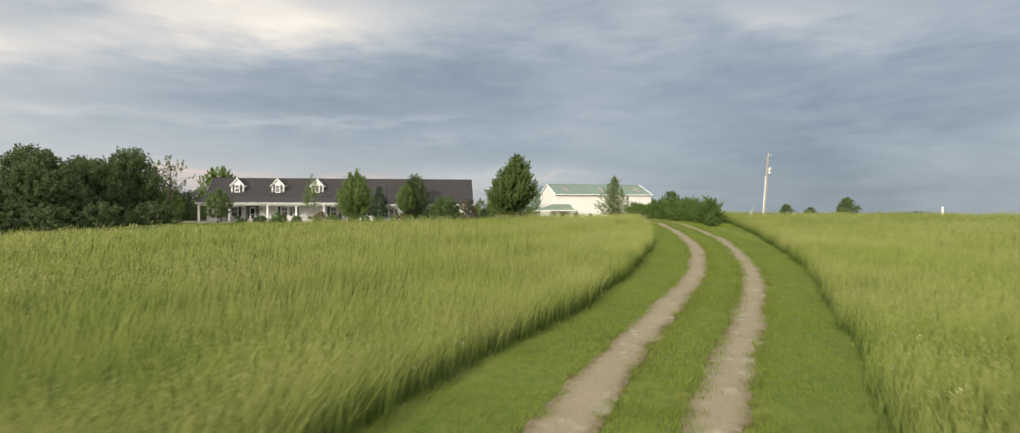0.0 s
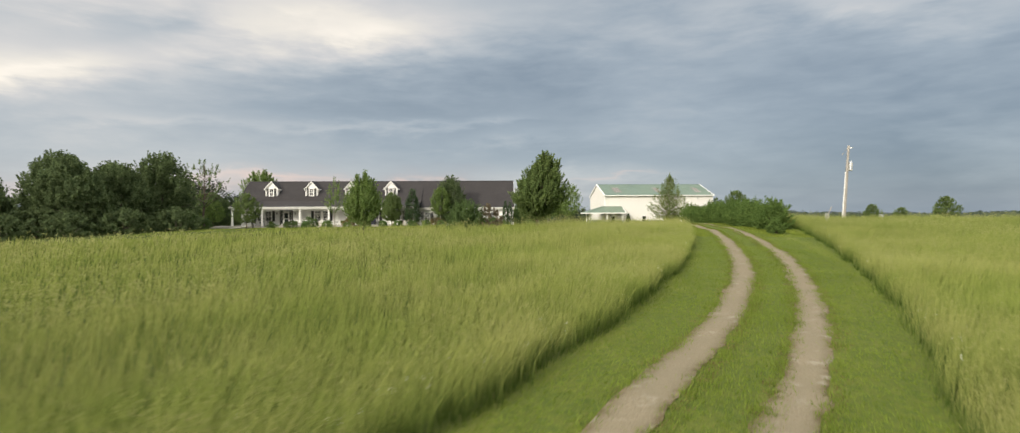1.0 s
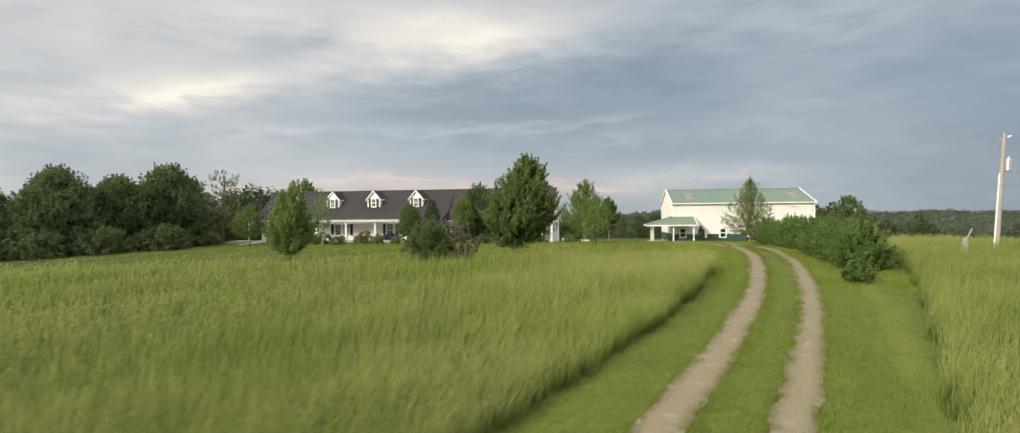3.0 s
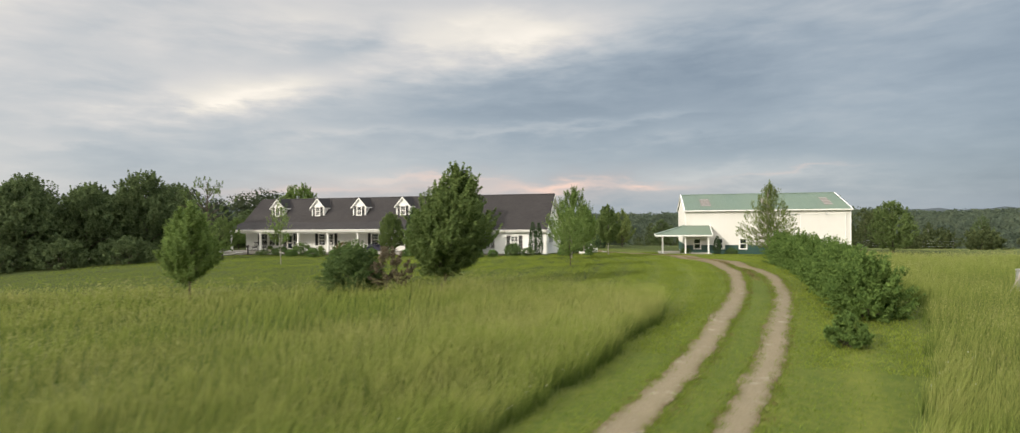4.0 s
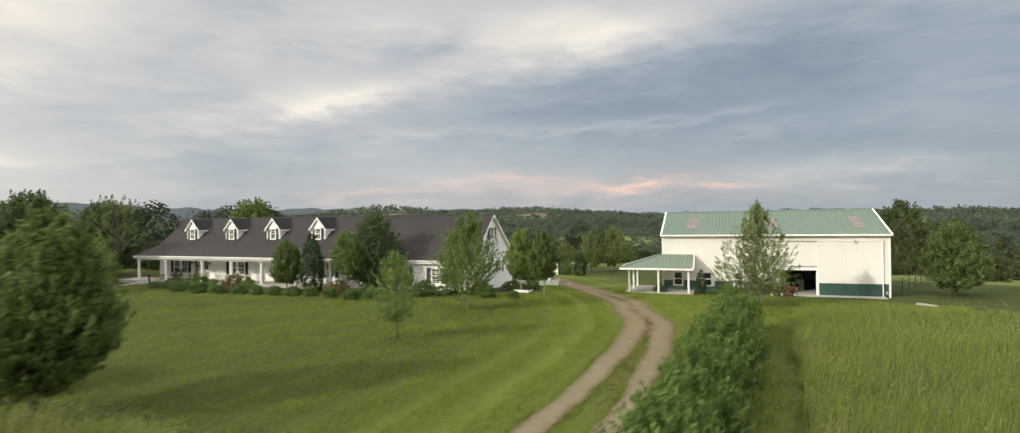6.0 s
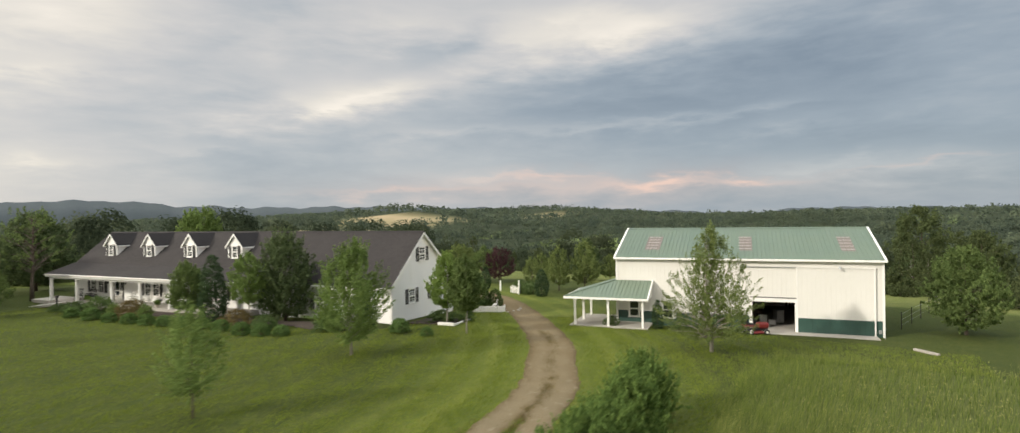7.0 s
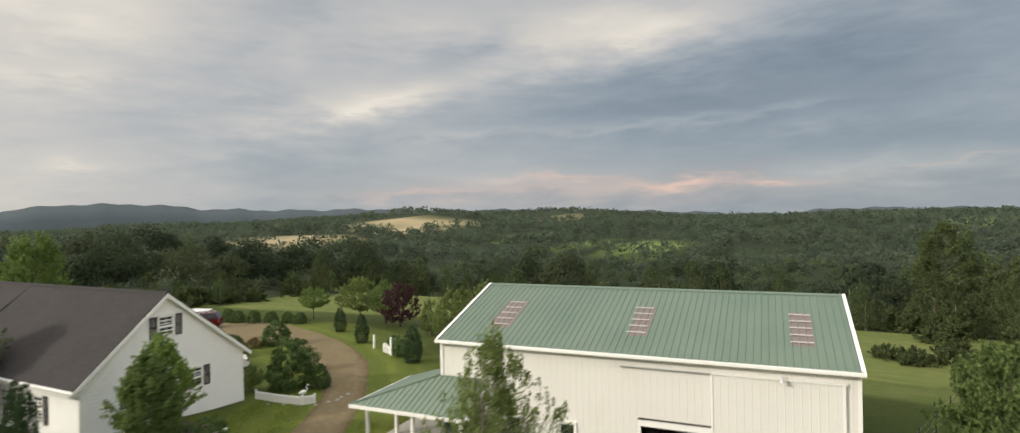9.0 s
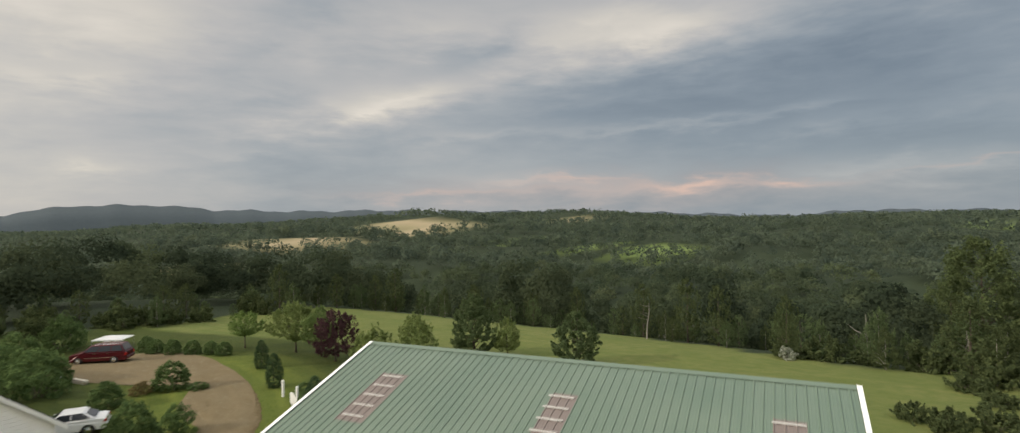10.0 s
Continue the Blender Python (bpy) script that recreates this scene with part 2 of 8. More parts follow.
# the green crests before the mountains that are painted hazy blue
LAND_EL = np.array([.3, .0, -.48, -.32, -.25, -.36, -.18, -.52, -.1, .25, .35, .3, -.05, -.25, -.3, -.3, -.3, -.2, .3])


def rolling(x, y):
    """Soft rolling relief, about -1 to 1, from a few crossing waves."""
    return (np.sin(x * 0.0071 + 1.3 + 0.9 * np.sin(y * 0.0043)) * np.cos(y * 0.0063 + 0.4) * 0.5
            + np.sin(x * 0.0163 - y * 0.0117 + 2.0) * 0.26 + np.sin(x * 0.0047 + y * 0.0191 + 0.7) * 0.24)


def smoothstep(a, b, v):
    t = np.clip((v - a) / (b - a), 0, 1)
    return t * t * (3 - 2 * t)


# single hills in the valley: compass, range, height, half width across and along
HILLS = [(43, 1120, 40, 200, 190), (58, 690, 13, 160, 110), (29, 1650, 34, 260, 200), (21, 700, 12, 130, 120), (66, 1500, 10, 330, 250), (8, 900, 16, 180, 140), (-6, 1300, 26, 260, 200), (33, 880, 14, 120, 120), (50, 480, 8, 120, 80)]


def hills(x, y):
    z = 0.0
    for az, rng, hgt, a, b in HILLS:
        ca, sa = math.cos(radians(az)), math.sin(radians(az))
        dx, dy = x - (27 - sa * rng), y - (94 + ca * rng)
        z = z + hgt * np.exp(-((dx * ca + dy * sa) / a) ** 2 - ((-dx * sa + dy * ca) / b) ** 2)
    return z


def ground_z(x, y):
    x, y = np.asarray(x, float), np.asarray(y, float)
    z = np.interp(y, TY, TZ)
    z = z - 0.022 * np.clip(-(x - 8) - 4, 0, 60) * np.clip((110 - y) / 60, 0.25, 1)
    z = z + 0.05 * np.sin(x * 0.9 + 1) * np.sin(y * 0.7) + 0.04 * np.sin(x * 0.35 - y * 0.41)
    r = np.hypot(x - 0, (y - 75) * 0.95)
    rr = np.hypot(x - 27, y - 94)
    az = np.degrees(np.arctan2(-(x - 27), y - 94))
    crest = 14.6 + 3000 * np.tan(np.radians(np.interp(az, SKY_AZ, LAND_EL)))
    valley = -29 - 7 * (1 - smoothstep(320, 600, rr)) + 12 * rolling(x, y) * smoothstep(200, 600, rr)
    rise = smoothstep(500, 3000, rr) ** 1.25
    ridge = 16 * rolling(x * 0.55 + 400, y * 0.55) * smoothstep(700, 1500, rr) * (1 - smoothstep(2300, 3000, rr))
    # wooded spurs that cross the valley
    spur = 5.5 * np.sin(rr * 0.030 + 2.2 * np.sin(az * 0.09) + az * 0.05) * smoothstep(230, 380, rr) * (1 - smoothstep(800, 1100, rr))
    far = spur + valley * (1 - rise) + (crest - 13) * rise + ridge + hills(x, y) - 60 * smoothstep(3100, 4600, rr)
    w = smoothstep(110, 270, r)
    return z * (1 - w) + far * w


def gz(x, y):
    return float(ground_z(x, y))


# the drive: middle line of the two wheel ruts
DRIVE = [(-10.5, -22), (-5.6, -10), (-1.5, 0), (1.85, 7.8), (3.05, 10.5), (5.3, 15.2), (8.1, 21.8), (11.2, 31.4), (13.5, 42), (14.8, 50), (15.7, 60), (15.8, 66), (15.2, 72.5),
         (12.95, 84), (10.1, 90.2), (7.8, 94.7), (3.2, 101), (-1.8, 107.3), (-5.2, 110.8), (-11.2, 115.6), (-19, 119.4), (-27, 121.5)]


def spline(pts, step=0.25):
    """A smooth line through the points (Catmull-Rom), at even steps."""
    p = np.array([pts[0], *pts, pts[-1]], float)
    out = []
    for i in range(1, len(p) - 2):
        n = max(2, int(np.hypot(*(p[i + 1] - p[i])) / step))
        t = np.linspace(0, 1, n, endpoint=False)[:, None]
        a, b, c, d = p[i - 1], p[i], p[i + 1], p[i + 2]
        out.append(0.5 * (2 * b + (c - a) * t + (2 * a - 5 * b + 4 * c - d) * t ** 2 + (3 * b - a - 3 * c + d) * t ** 3))
    return np.vstack([*out, p[-2:-1]])


DLINE = spline(DRIVE)
DTAN = np.gradient(DLINE, axis=0)
DTAN /= np.linalg.norm(DTAN, axis=1)[:, None]
DNOR = np.stack([DTAN[:, 1], -DTAN[:, 0]], 1)       # to the right of the way
# edges of the uncut meadow on both sides of the drive, x by y
LEFT_Y = np.array([-40, 0, 8, 10.5, 15, 22, 32, 42, 48.5, 54, 57.5])
LEFT_X = np.array([-24, -5.2, -2.15, -0.85, 1.45, 4.15, 7.6, 10, 11.1, 11.9, 11.6])
RIGHT_Y = np.array([-40, 0, 7.6, 10.4, 15.5, 22.6, 33.6, 42.6, 50, 60, 70, 86, 95, 101])
RIGHT_X = np.array([-12, 1.8, 5.3, 6.7, 8.9, 11.9, 15.5, 17.9, 20.2, 22.0, 21.8, 20.3, 20.0, 21.6])


def in_meadow(x, y):
    """How far the point lies inside the tall grass, in metres (under 0: outside)."""
    left = np.interp(y, LEFT_Y, LEFT_X) - x
    far_edge = np.interp(x, [-80, -36, -12, -4, 4, 8, 11, 12.5], [50, 51, 55, 57, 60, 60, 58.5, 55.5]) - y
    left = np.minimum(left, far_edge)
    right = np.minimum(x - np.interp(y, RIGHT_Y, RIGHT_X), 98.5 + 0.06 * (x - 22) - y)
    return np.maximum(left, right)


# ------------------------------------------------------------------ materials
def ground_material():
    m, nt, b, pos = material("grass_ground", 0.9)
    broad = noise_tex(nt, pos, 0.12, 4)
    mid = noise_tex(nt, pos, 0.9, 5)
    fine = noise_tex(nt, pos, 22, 4, 0.7)
    lawn = mixed(nt, ranged(nt, broad, 0.35, 0.65), (0.074, 0.098, 0.020), (0.103, 0.125, 0.028))
    patch = noise_tex(nt, stretch(nt, pos, (1.0, 0.45, 1)), 0.55, 6, 0.68)
    lawn = mixed(nt, ranged(nt, patch, 0.42, 0.62, 0.0, 0.55), lawn, (0.118, 0.129, 0.037))
    lawn = mixed(nt, ranged(nt, mid, 0.4, 0.62, 0.0, 0.65), lawn, (0.055, 0.082, 0.018))
    lawn = mixed(nt, ranged(nt, fine, 0.38, 0.6, 0.0, 0.72), lawn, (0.114, 0.136, 0.036))
    clump = noise_tex(nt, pos, 4.5, 4, 0.7)
    lawn = mixed(nt, ranged(nt, clump, 0.44, 0.62, 0.0, 0.85), lawn, (0.056, 0.088, 0.019))
    # mower stripes run alongside the drive
    wob = math_node(nt, "ADD", attr(nt, "from_drive"), math_node(nt, "MULTIPLY", noise_tex(nt, pos, 0.25, 3), 0.8))
    stripe = math_node(nt, "SINE", math_node(nt, "MULTIPLY", wob, math.tau / 2.2), 0.0)
    near = math_node(nt, "MULTIPLY", ranged(nt, attr(nt, "from_drive"), 4.0, 15.0, 1.0, 0.12), ranged(nt, noise_tex(nt, pos, 0.35, 4, 0.65), 0.35, 0.65, 0.15, 1.0))
    lawn = mixed(nt, math_node(nt, "MULTIPLY", near, ranged(nt, stripe, -0.6, 0.9, 0.0, 0.30)), lawn, (0.050, 0.078, 0.017))
    lawn = mixed(nt, math_node(nt, "MULTIPLY", near, ranged(nt, stripe, -0.95, -0.3, 0.40, 0.0)), lawn, (0.150, 0.170, 0.046))
    # thatch under the blades, paler on the close-mown verge of the drive
    verge = ranged(nt, attr(nt, "from_drive"), 4.0, 9.0, 1.0, 0.0)
    lawn = mixed(nt, verge, stretch(nt, lawn, (0.64, 0.64, 0.60)), stretch(nt, lawn, (1.24, 1.18, 0.88)))
    field = mixed(nt, mid, (0.075, 0.102, 0.026), (0.118, 0.134, 0.045))
    hay = mixed(nt, ranged(nt, broad, 0.35, 0.65), (0.108, 0.138, 0.035), (0.142, 0.160, 0.047))
    swath = noise_tex(nt, stretch(nt, pos, (0.25, 1.6, 1)), 0.5, 5, 0.65)
    hay = mixed(nt, ranged(nt, swath, 0.4, 0.62, 0.0, 0.6), hay, (0.176, 0.182, 0.060))
    hay = mixed(nt, ranged(nt, mid, 0.42, 0.6, 0.0, 0.5), hay, (0.096, 0.128, 0.030))
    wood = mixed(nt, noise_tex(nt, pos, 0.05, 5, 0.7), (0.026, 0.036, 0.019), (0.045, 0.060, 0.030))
    stubble = mixed(nt, noise_tex(nt, pos, 0.03, 4), (0.31, 0.25, 0.145), (0.38, 0.31, 0.20))
    pasture = mixed(nt, noise_tex(nt, pos, 0.04, 4), (0.12, 0.18, 0.05), (0.19, 0.24, 0.08))
    c = mixed(nt, attr(nt, "field"), lawn, field)
    c = mixed(nt, attr(nt, "hay"), c, hay)
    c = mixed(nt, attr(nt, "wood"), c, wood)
    c = mixed(nt, attr(nt, "pasture"), c, pasture)
    c = mixed(nt, attr(nt, "stubble"), c, stubble)
    nt.links.new(c, b.inputs["Base Color"])
    b.inputs["Specular IOR Level"].default_value = 0.15
    bump(nt, b, noise_tex(nt, stretch(nt, pos, (1, 1, 0.3)), 30, 3, 0.7), 0.8, 0.05)
    return m


def attr(nt, key):
    n = nt.nodes.new("ShaderNodeAttribute")
    n.attribute_name = key
    return n.outputs["Fac"]


def leaf_material(name, dark, light, tip=None, translucent=0.46):
    m = bpy.data.materials.new(name)
    m.use_nodes = True
    nt = m.node_tree
    nt.nodes.remove(nt.nodes["Principled BSDF"])
    geo = nt.nodes.new("ShaderNodeNewGeometry")
    c = mixed(nt, geo.outputs["Random Per Island"], dark, light)
    broad = noise_tex(nt, geo.outputs["Position"], 0.45, 3)
    c = mixed(nt, ranged(nt, broad, 0.4, 0.7, 0.0, 0.4), c, [v * 0.75 for v in dark])
    d = node(nt, "ShaderNodeBsdfDiffuse", Color=c)
    t = node(nt, "ShaderNodeBsdfTranslucent", Color=mixed(nt, 0.4, c, light))
    mx = nt.nodes.new("ShaderNodeMixShader")
    mx.inputs[0].default_value = translucent
    nt.links.new(d.outputs[0], mx.inputs[1])
    nt.links.new(t.outputs[0], mx.inputs[2])
    nt.links.new(mx.outputs[0], nt.nodes["Material Output"].inputs["Surface"])
    return m


def woods_material(name, dark, light, warm, translucent=0.2):
    """Tree masses: each tree has a green of its own (attribute tone)."""
    m = bpy.data.materials.new(name)
    m.use_nodes = True
    nt = m.node_tree
    nt.nodes.remove(nt.nodes["Principled BSDF"])
    geo = nt.nodes.new("ShaderNodeNewGeometry")
    c = mixed(nt, attr(nt, "tone"), dark, light)
    c = mixed(nt, attr(nt, "warm"), c, warm)
    c = mixed(nt, ranged(nt, geo.outputs["Random Per Island"], 0, 1, 0, 0.12), c, [v * 0.6 for v in dark])
    d = node(nt, "ShaderNodeBsdfDiffuse", Color=c)
    t = node(nt, "ShaderNodeBsdfTranslucent", Color=c)
    mx = nt.nodes.new("ShaderNodeMixShader")
    mx.inputs[0].default_value = translucent
    nt.links.new(d.outputs[0], mx.inputs[1])
    nt.links.new(t.outputs[0], mx.inputs[2])
    nt.links.new(mx.outputs[0], nt.nodes["Material Output"].inputs["Surface"])
    return m


def meadow_material():
    """Tall June grass: green blades that turn straw-coloured and purplish towards the seed heads, in drifts."""
    m = bpy.data.materials.new("tall_grass")
    m.use_nodes = True
    nt = m.node_tree
    nt.nodes.remove(nt.nodes["Principled BSDF"])
    geo = nt.nodes.new("ShaderNodeNewGeometry")
    pos, isl = geo.outputs["Position"], geo.outputs["Random Per Island"]
    # green feet of the blades, darkened further for shade among the stalks
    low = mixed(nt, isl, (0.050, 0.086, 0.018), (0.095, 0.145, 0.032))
    drift = noise_tex(nt, stretch(nt, pos, (1, 1, 0)), 0.16, 4, 0.6)
    top = mixed(nt, ranged(nt, drift, 0.38, 0.62), (0.318, 0.368, 0.092), (0.415, 0.412, 0.145))
    top = mixed(nt, ranged(nt, isl, 0.55, 1.0, 0.0, 0.5), top, (0.19, 0.24, 0.06))
    # the field beyond the drive is a duller green towards the barn
    sep = node(nt, "ShaderNodeSeparateXYZ", _0=pos)
    dull = math_node(nt, "MULTIPLY", ranged(nt, sep.outputs[0], 12.0, 20.0), ranged(nt, sep.outputs[1], 30.0, 52.0, 0.0, 0.5))
    top = mixed(nt, dull, top, (0.195, 0.235, 0.062))
    seed = mixed(nt, isl, (0.27, 0.295, 0.105), (0.40, 0.385, 0.165))
    tuft = noise_tex(nt, stretch(nt, pos, (1, 1, 0)), 0.95, 4, 0.65)
    top = mixed(nt, ranged(nt, tuft, 0.46, 0.64, 0.0, 0.42), top, (0.175, 0.235, 0.048))
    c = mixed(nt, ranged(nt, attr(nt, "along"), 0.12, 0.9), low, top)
    c = mixed(nt, attr(nt, "seed"), c, seed)
    d = node(nt, "ShaderNodeBsdfDiffuse", Color=c)
    t = node(nt, "ShaderNodeBsdfTranslucent", Color=c)
    mx = nt.nodes.new("ShaderNodeMixShader")
    mx.inputs[0].default_value = 0.35
    nt.links.new(d.outputs[0], mx.inputs[1])
    nt.links.new(t.outputs[0], mx.inputs[2])
    nt.links.new(mx.outputs[0], nt.nodes["Material Output"].inputs["Surface"])
    return m


def shingle_material():
    m, nt, b, pos = material("asphalt_shingle", 0.88)
    tc = nt.nodes.new("ShaderNodeTexCoord")
    br = node(nt, "ShaderNodeTexBrick", Vector=tc.outputs["UV"], Scale=1.0)
    br.inputs["Color1"].default_value = (0.019, 0.017, 0.017, 1)
    br.inputs["Color2"].default_value = (0.032, 0.028, 0.028, 1)
    br.inputs["Mortar"].default_value = (0.022, 0.021, 0.022, 1)
    for key, v in (("Mortar Size", 0.012), ("Brick Width", 0.32), ("Row Height", 0.14), ("Bias", 0.0)):
        br.inputs[key].default_value = v
    c = mixed(nt, ranged(nt, noise_tex(nt, pos, 0.5, 5, 0.65), 0.35, 0.68, 0, 0.6), br.outputs["Color"], (0.039, 0.035, 0.035))
    c = mixed(nt, ranged(nt, noise_tex(nt, pos, 45, 2), 0.4, 0.7, 0, 0.4), c, (0.058, 0.053, 0.053))
    nt.links.new(c, b.inputs["Base Color"])
    b.inputs["Specular IOR Level"].default_value = 0.3
    bump(nt, b, br.outputs["Fac"], -0.5, 0.01)
    return m


def gravel_material():
    """Pale crushed stone by the fields that turns to brown earthy gravel about the farm yard."""
    m, nt, b, pos = material("gravel", 0.95)
    v = node(nt, "ShaderNodeTexVoronoi", Vector=pos, Scale=26.0)
    stone = mixed(nt, v.outputs["Distance"], (0.276, 0.234, 0.158), (0.158, 0.128, 0.082))
    stone = mixed(nt, ranged(nt, noise_tex(nt, pos, 9, 5, 0.7), 0.42, 0.68, 0.0, 0.65), stone, (0.222, 0.190, 0.124))
    broad = ranged(nt, noise_tex(nt, pos, 0.8, 5, 0.65), 0.4, 0.66, 0.0, 0.75)
    c = mixed(nt, broad, stone, (0.190, 0.160, 0.103))
    pale = ranged(nt, noise_tex(nt, pos, 2.3, 4, 0.6), 0.58, 0.7, 0.0, 0.5)
    rim = math_node(nt, "MULTIPLY", attr(nt, "rim"), ranged(nt, noise_tex(nt, pos, 5.0, 5, 0.7), 0.34, 0.6, 0.1, 1.3))
    c = mixed(nt, rim, c, (0.112, 0.088, 0.044))
    stony = mixed(nt, pale, c, (0.338, 0.321, 0.251))
    yard = ranged(nt, node(nt, "ShaderNodeSeparateXYZ", _0=pos).outputs[1], 58.0, 96.0)
    dirt = math_node(nt, "MULTIPLY", yard, ranged(nt, noise_tex(nt, pos, 0.5, 4, 0.6), 0.3, 0.7, 0.7, 1.0))
    nt.links.new(mixed(nt, dirt, stony, stretch(nt, stony, (0.82, 0.74, 0.60))), b.inputs["Base Color"])
    bump(nt, b, v.outputs["Distance"], 0.7, 0.03)
    b.inputs["Specular IOR Level"].default_value = 0.2
    return m


def glass_material(name, col=(0.02, 0.025, 0.03)):
    m, nt, b, pos = material(name, 0.06)
    b.inputs["Base Color"].default_value = (*col, 1)
    b.inputs["Specular IOR Level"].default_value = 0.7
    bump(nt, b, noise_tex(nt, pos, 2.0, 2), 0.04, 0.02)
    return m


def roof_metal():
    m, nt, b, pos = material("green_roof_metal", 0.42, 0.0)
    broad = noise_tex(nt, pos, 0.35, 5, 0.6)
    c = mixed(nt, ranged(nt, broad, 0.36, 0.66), (0.104, 0.152, 0.106), (0.134, 0.181, 0.131))
    ob = nt.nodes.new("ShaderNodeObjectInfo")
    c = mixed(nt, ranged(nt, ob.outputs["Random"], 0, 1, 0.0, 0.22), c, (0.160, 0.204, 0.152))
    streak = ranged(nt, noise_tex(nt, stretch(nt, pos, (6, 0.5, 0.5)), 1.2, 5, 0.7), 0.55, 0.78, 0, 0.4)
    nt.links.new(mixed(nt, streak, c, (0.144, 0.179, 0.144)), b.inputs["Base Color"])
    nt.links.new(ranged(nt, broad, 0.3, 0.7, 0.36, 0.55), b.inputs["Roughness"])
    return m


M_GROUND = ground_material()
M_GRAVEL = gravel_material()
M_TALL = meadow_material()
M_TURF = leaf_material("turf_blades", (0.132, 0.182, 0.030), (0.205, 0.262, 0.052), None, 0.3)
M_LAWN = leaf_material("lawn_blades", (0.146, 0.196, 0.032), (0.236, 0.285, 0.055), None, 0.3)
M_SHINGLE = shingle_material()
M_SIDING = surface("white_siding", (0.88, 0.88, 0.86), (0.84, 0.84, 0.82), 1.2, 0.5, 0, 40, 0.05, dirt=(0.74, 0.74, 0.70))
M_TRIM = surface("white_trim", (0.88, 0.87, 0.84), (0.83, 0.82, 0.79), 2.0, 0.45, 0, 50, 0.03)
M_BARNWHITE = surface("cream_barn_steel", (0.765, 0.75, 0.71), (0.73, 0.715, 0.675), 0.7, 0.42, 0, 25, 0.03, dirt=(0.62, 0.59, 0.52))
M_BARNGREEN = surface("dark_green_steel", (0.032, 0.075, 0.062), (0.045, 0.095, 0.078), 0.9, 0.4, 0, 25, 0.03)
M_ROOFGREEN = roof_metal()
M_SHUTTER = surface("black_shutter", (0.018, 0.018, 0.020), (0.030, 0.030, 0.032), 4, 0.5, 0, 60, 0.05)
M_GLASS = glass_material("window_glass")
M_CONCRETE = surface("concrete", (0.42, 0.40, 0.36), (0.34, 0.325, 0.29), 0.8, 0.9, 0, 30, 0.25, dirt=(0.24, 0.225, 0.19))
M_DARKWOOD = surface("barn_timber", (0.16, 0.115, 0.075), (0.11, 0.08, 0.055), 2.0, 0.8, 0, 40, 0.2)
M_BARK = surface("bark", (0.115, 0.09, 0.068), (0.07, 0.055, 0.042), 6.0, 0.95, 0, 30, 0.8)
M_BARKPALE = surface("pale_bark", (0.36, 0.33, 0.28), (0.22, 0.20, 0.165), 6.0, 0.9, 0, 30, 0.5)
M_DARKDOOR = surface("dark_door_frame", (0.025, 0.022, 0.022), (0.04, 0.035, 0.033), 3, 0.5)
M_POLE = surface("weathered_pole", (0.37, 0.345, 0.31), (0.28, 0.255, 0.225), 2.5, 0.85, 0, 30, 0.4)
M_STEEL = surface("galvanised_steel", (0.55, 0.56, 0.56), (0.45, 0.46, 0.47), 2.0, 0.4, 0.7)
M_RUBBER = surface("black_rubber", (0.018, 0.018, 0.018), (0.03, 0.03, 0.03), 5, 0.85)
M_REDPAINT = surface("red_paint", (0.16, 0.014, 0.012), (0.12, 0.012, 0.011), 2, 0.42)
M_MAROON = surface("maroon_car_paint", (0.085, 0.010, 0.014), (0.070, 0.008, 0.011), 2, 0.22, 0.2)
M_CARWHITE = surface("white_car_paint", (0.78, 0.78, 0.76), (0.74, 0.74, 0.72), 2, 0.22)
M_CHROME = surface("chrome", (0.75, 0.75, 0.75), (0.65, 0.65, 0.66), 2, 0.18, 1.0)
M_LAMPGLASS = surface("clear_lamp_glass", (0.80, 0.78, 0.72), (0.72, 0.70, 0.66), 2, 0.12)
M_REDLAMP = surface("red_lamp_glass", (0.35, 0.01, 0.01), (0.28, 0.01, 0.01), 2, 0.15)
M_SKYLIGHT = surface("rosy_skylight_sheet", (0.165, 0.130, 0.112), (0.200, 0.160, 0.138), 1.5, 0.4, 0, 30, 0.05, dirt=(0.20, 0.15, 0.13))
M_MULCH = surface("bark_mulch", (0.060, 0.042, 0.030), (0.035, 0.026, 0.020), 3.0, 0.95, 0, 22, 0.9)
M_WICKER = surface("white_wicker", (0.70, 0.69, 0.65), (0.60, 0.59, 0.55), 5, 0.6, 0, 70, 0.4)
M_NAVY = surface("dark_cushion", (0.045, 0.045, 0.075), (0.030, 0.030, 0.050), 3, 0.9)
M_STONE = surface("field_stone", (0.40, 0.38, 0.33), (0.28, 0.265, 0.23), 3, 0.9, 0, 25, 0.5)
M_BUFF = surface("buff_block", (0.58, 0.53, 0.44), (0.48, 0.44, 0.37), 2, 0.85, 0, 25, 0.3)

# foliage
L_MAPLE = leaf_material("maple_leaf", (0.095, 0.143, 0.052), (0.215, 0.280, 0.096))
L_YOUNG = leaf_material("young_leaf", (0.118, 0.182, 0.056), (0.255, 0.340, 0.107))
L_BRIGHT = leaf_material("bright_leaf", (0.140, 0.215, 0.060), (0.290, 0.385, 0.110))
L_HEDGE = leaf_material("hedge_leaf", (0.080, 0.138, 0.042), (0.205, 0.292, 0.080))
L_DARK = leaf_material("dark_leaf", (0.074, 0.106, 0.052), (0.160, 0.207, 0.090), None, 0.4)
L_BOX = leaf_material("boxwood_leaf", (0.077, 0.138, 0.046), (0.165, 0.248, 0.077), None, 0.3)
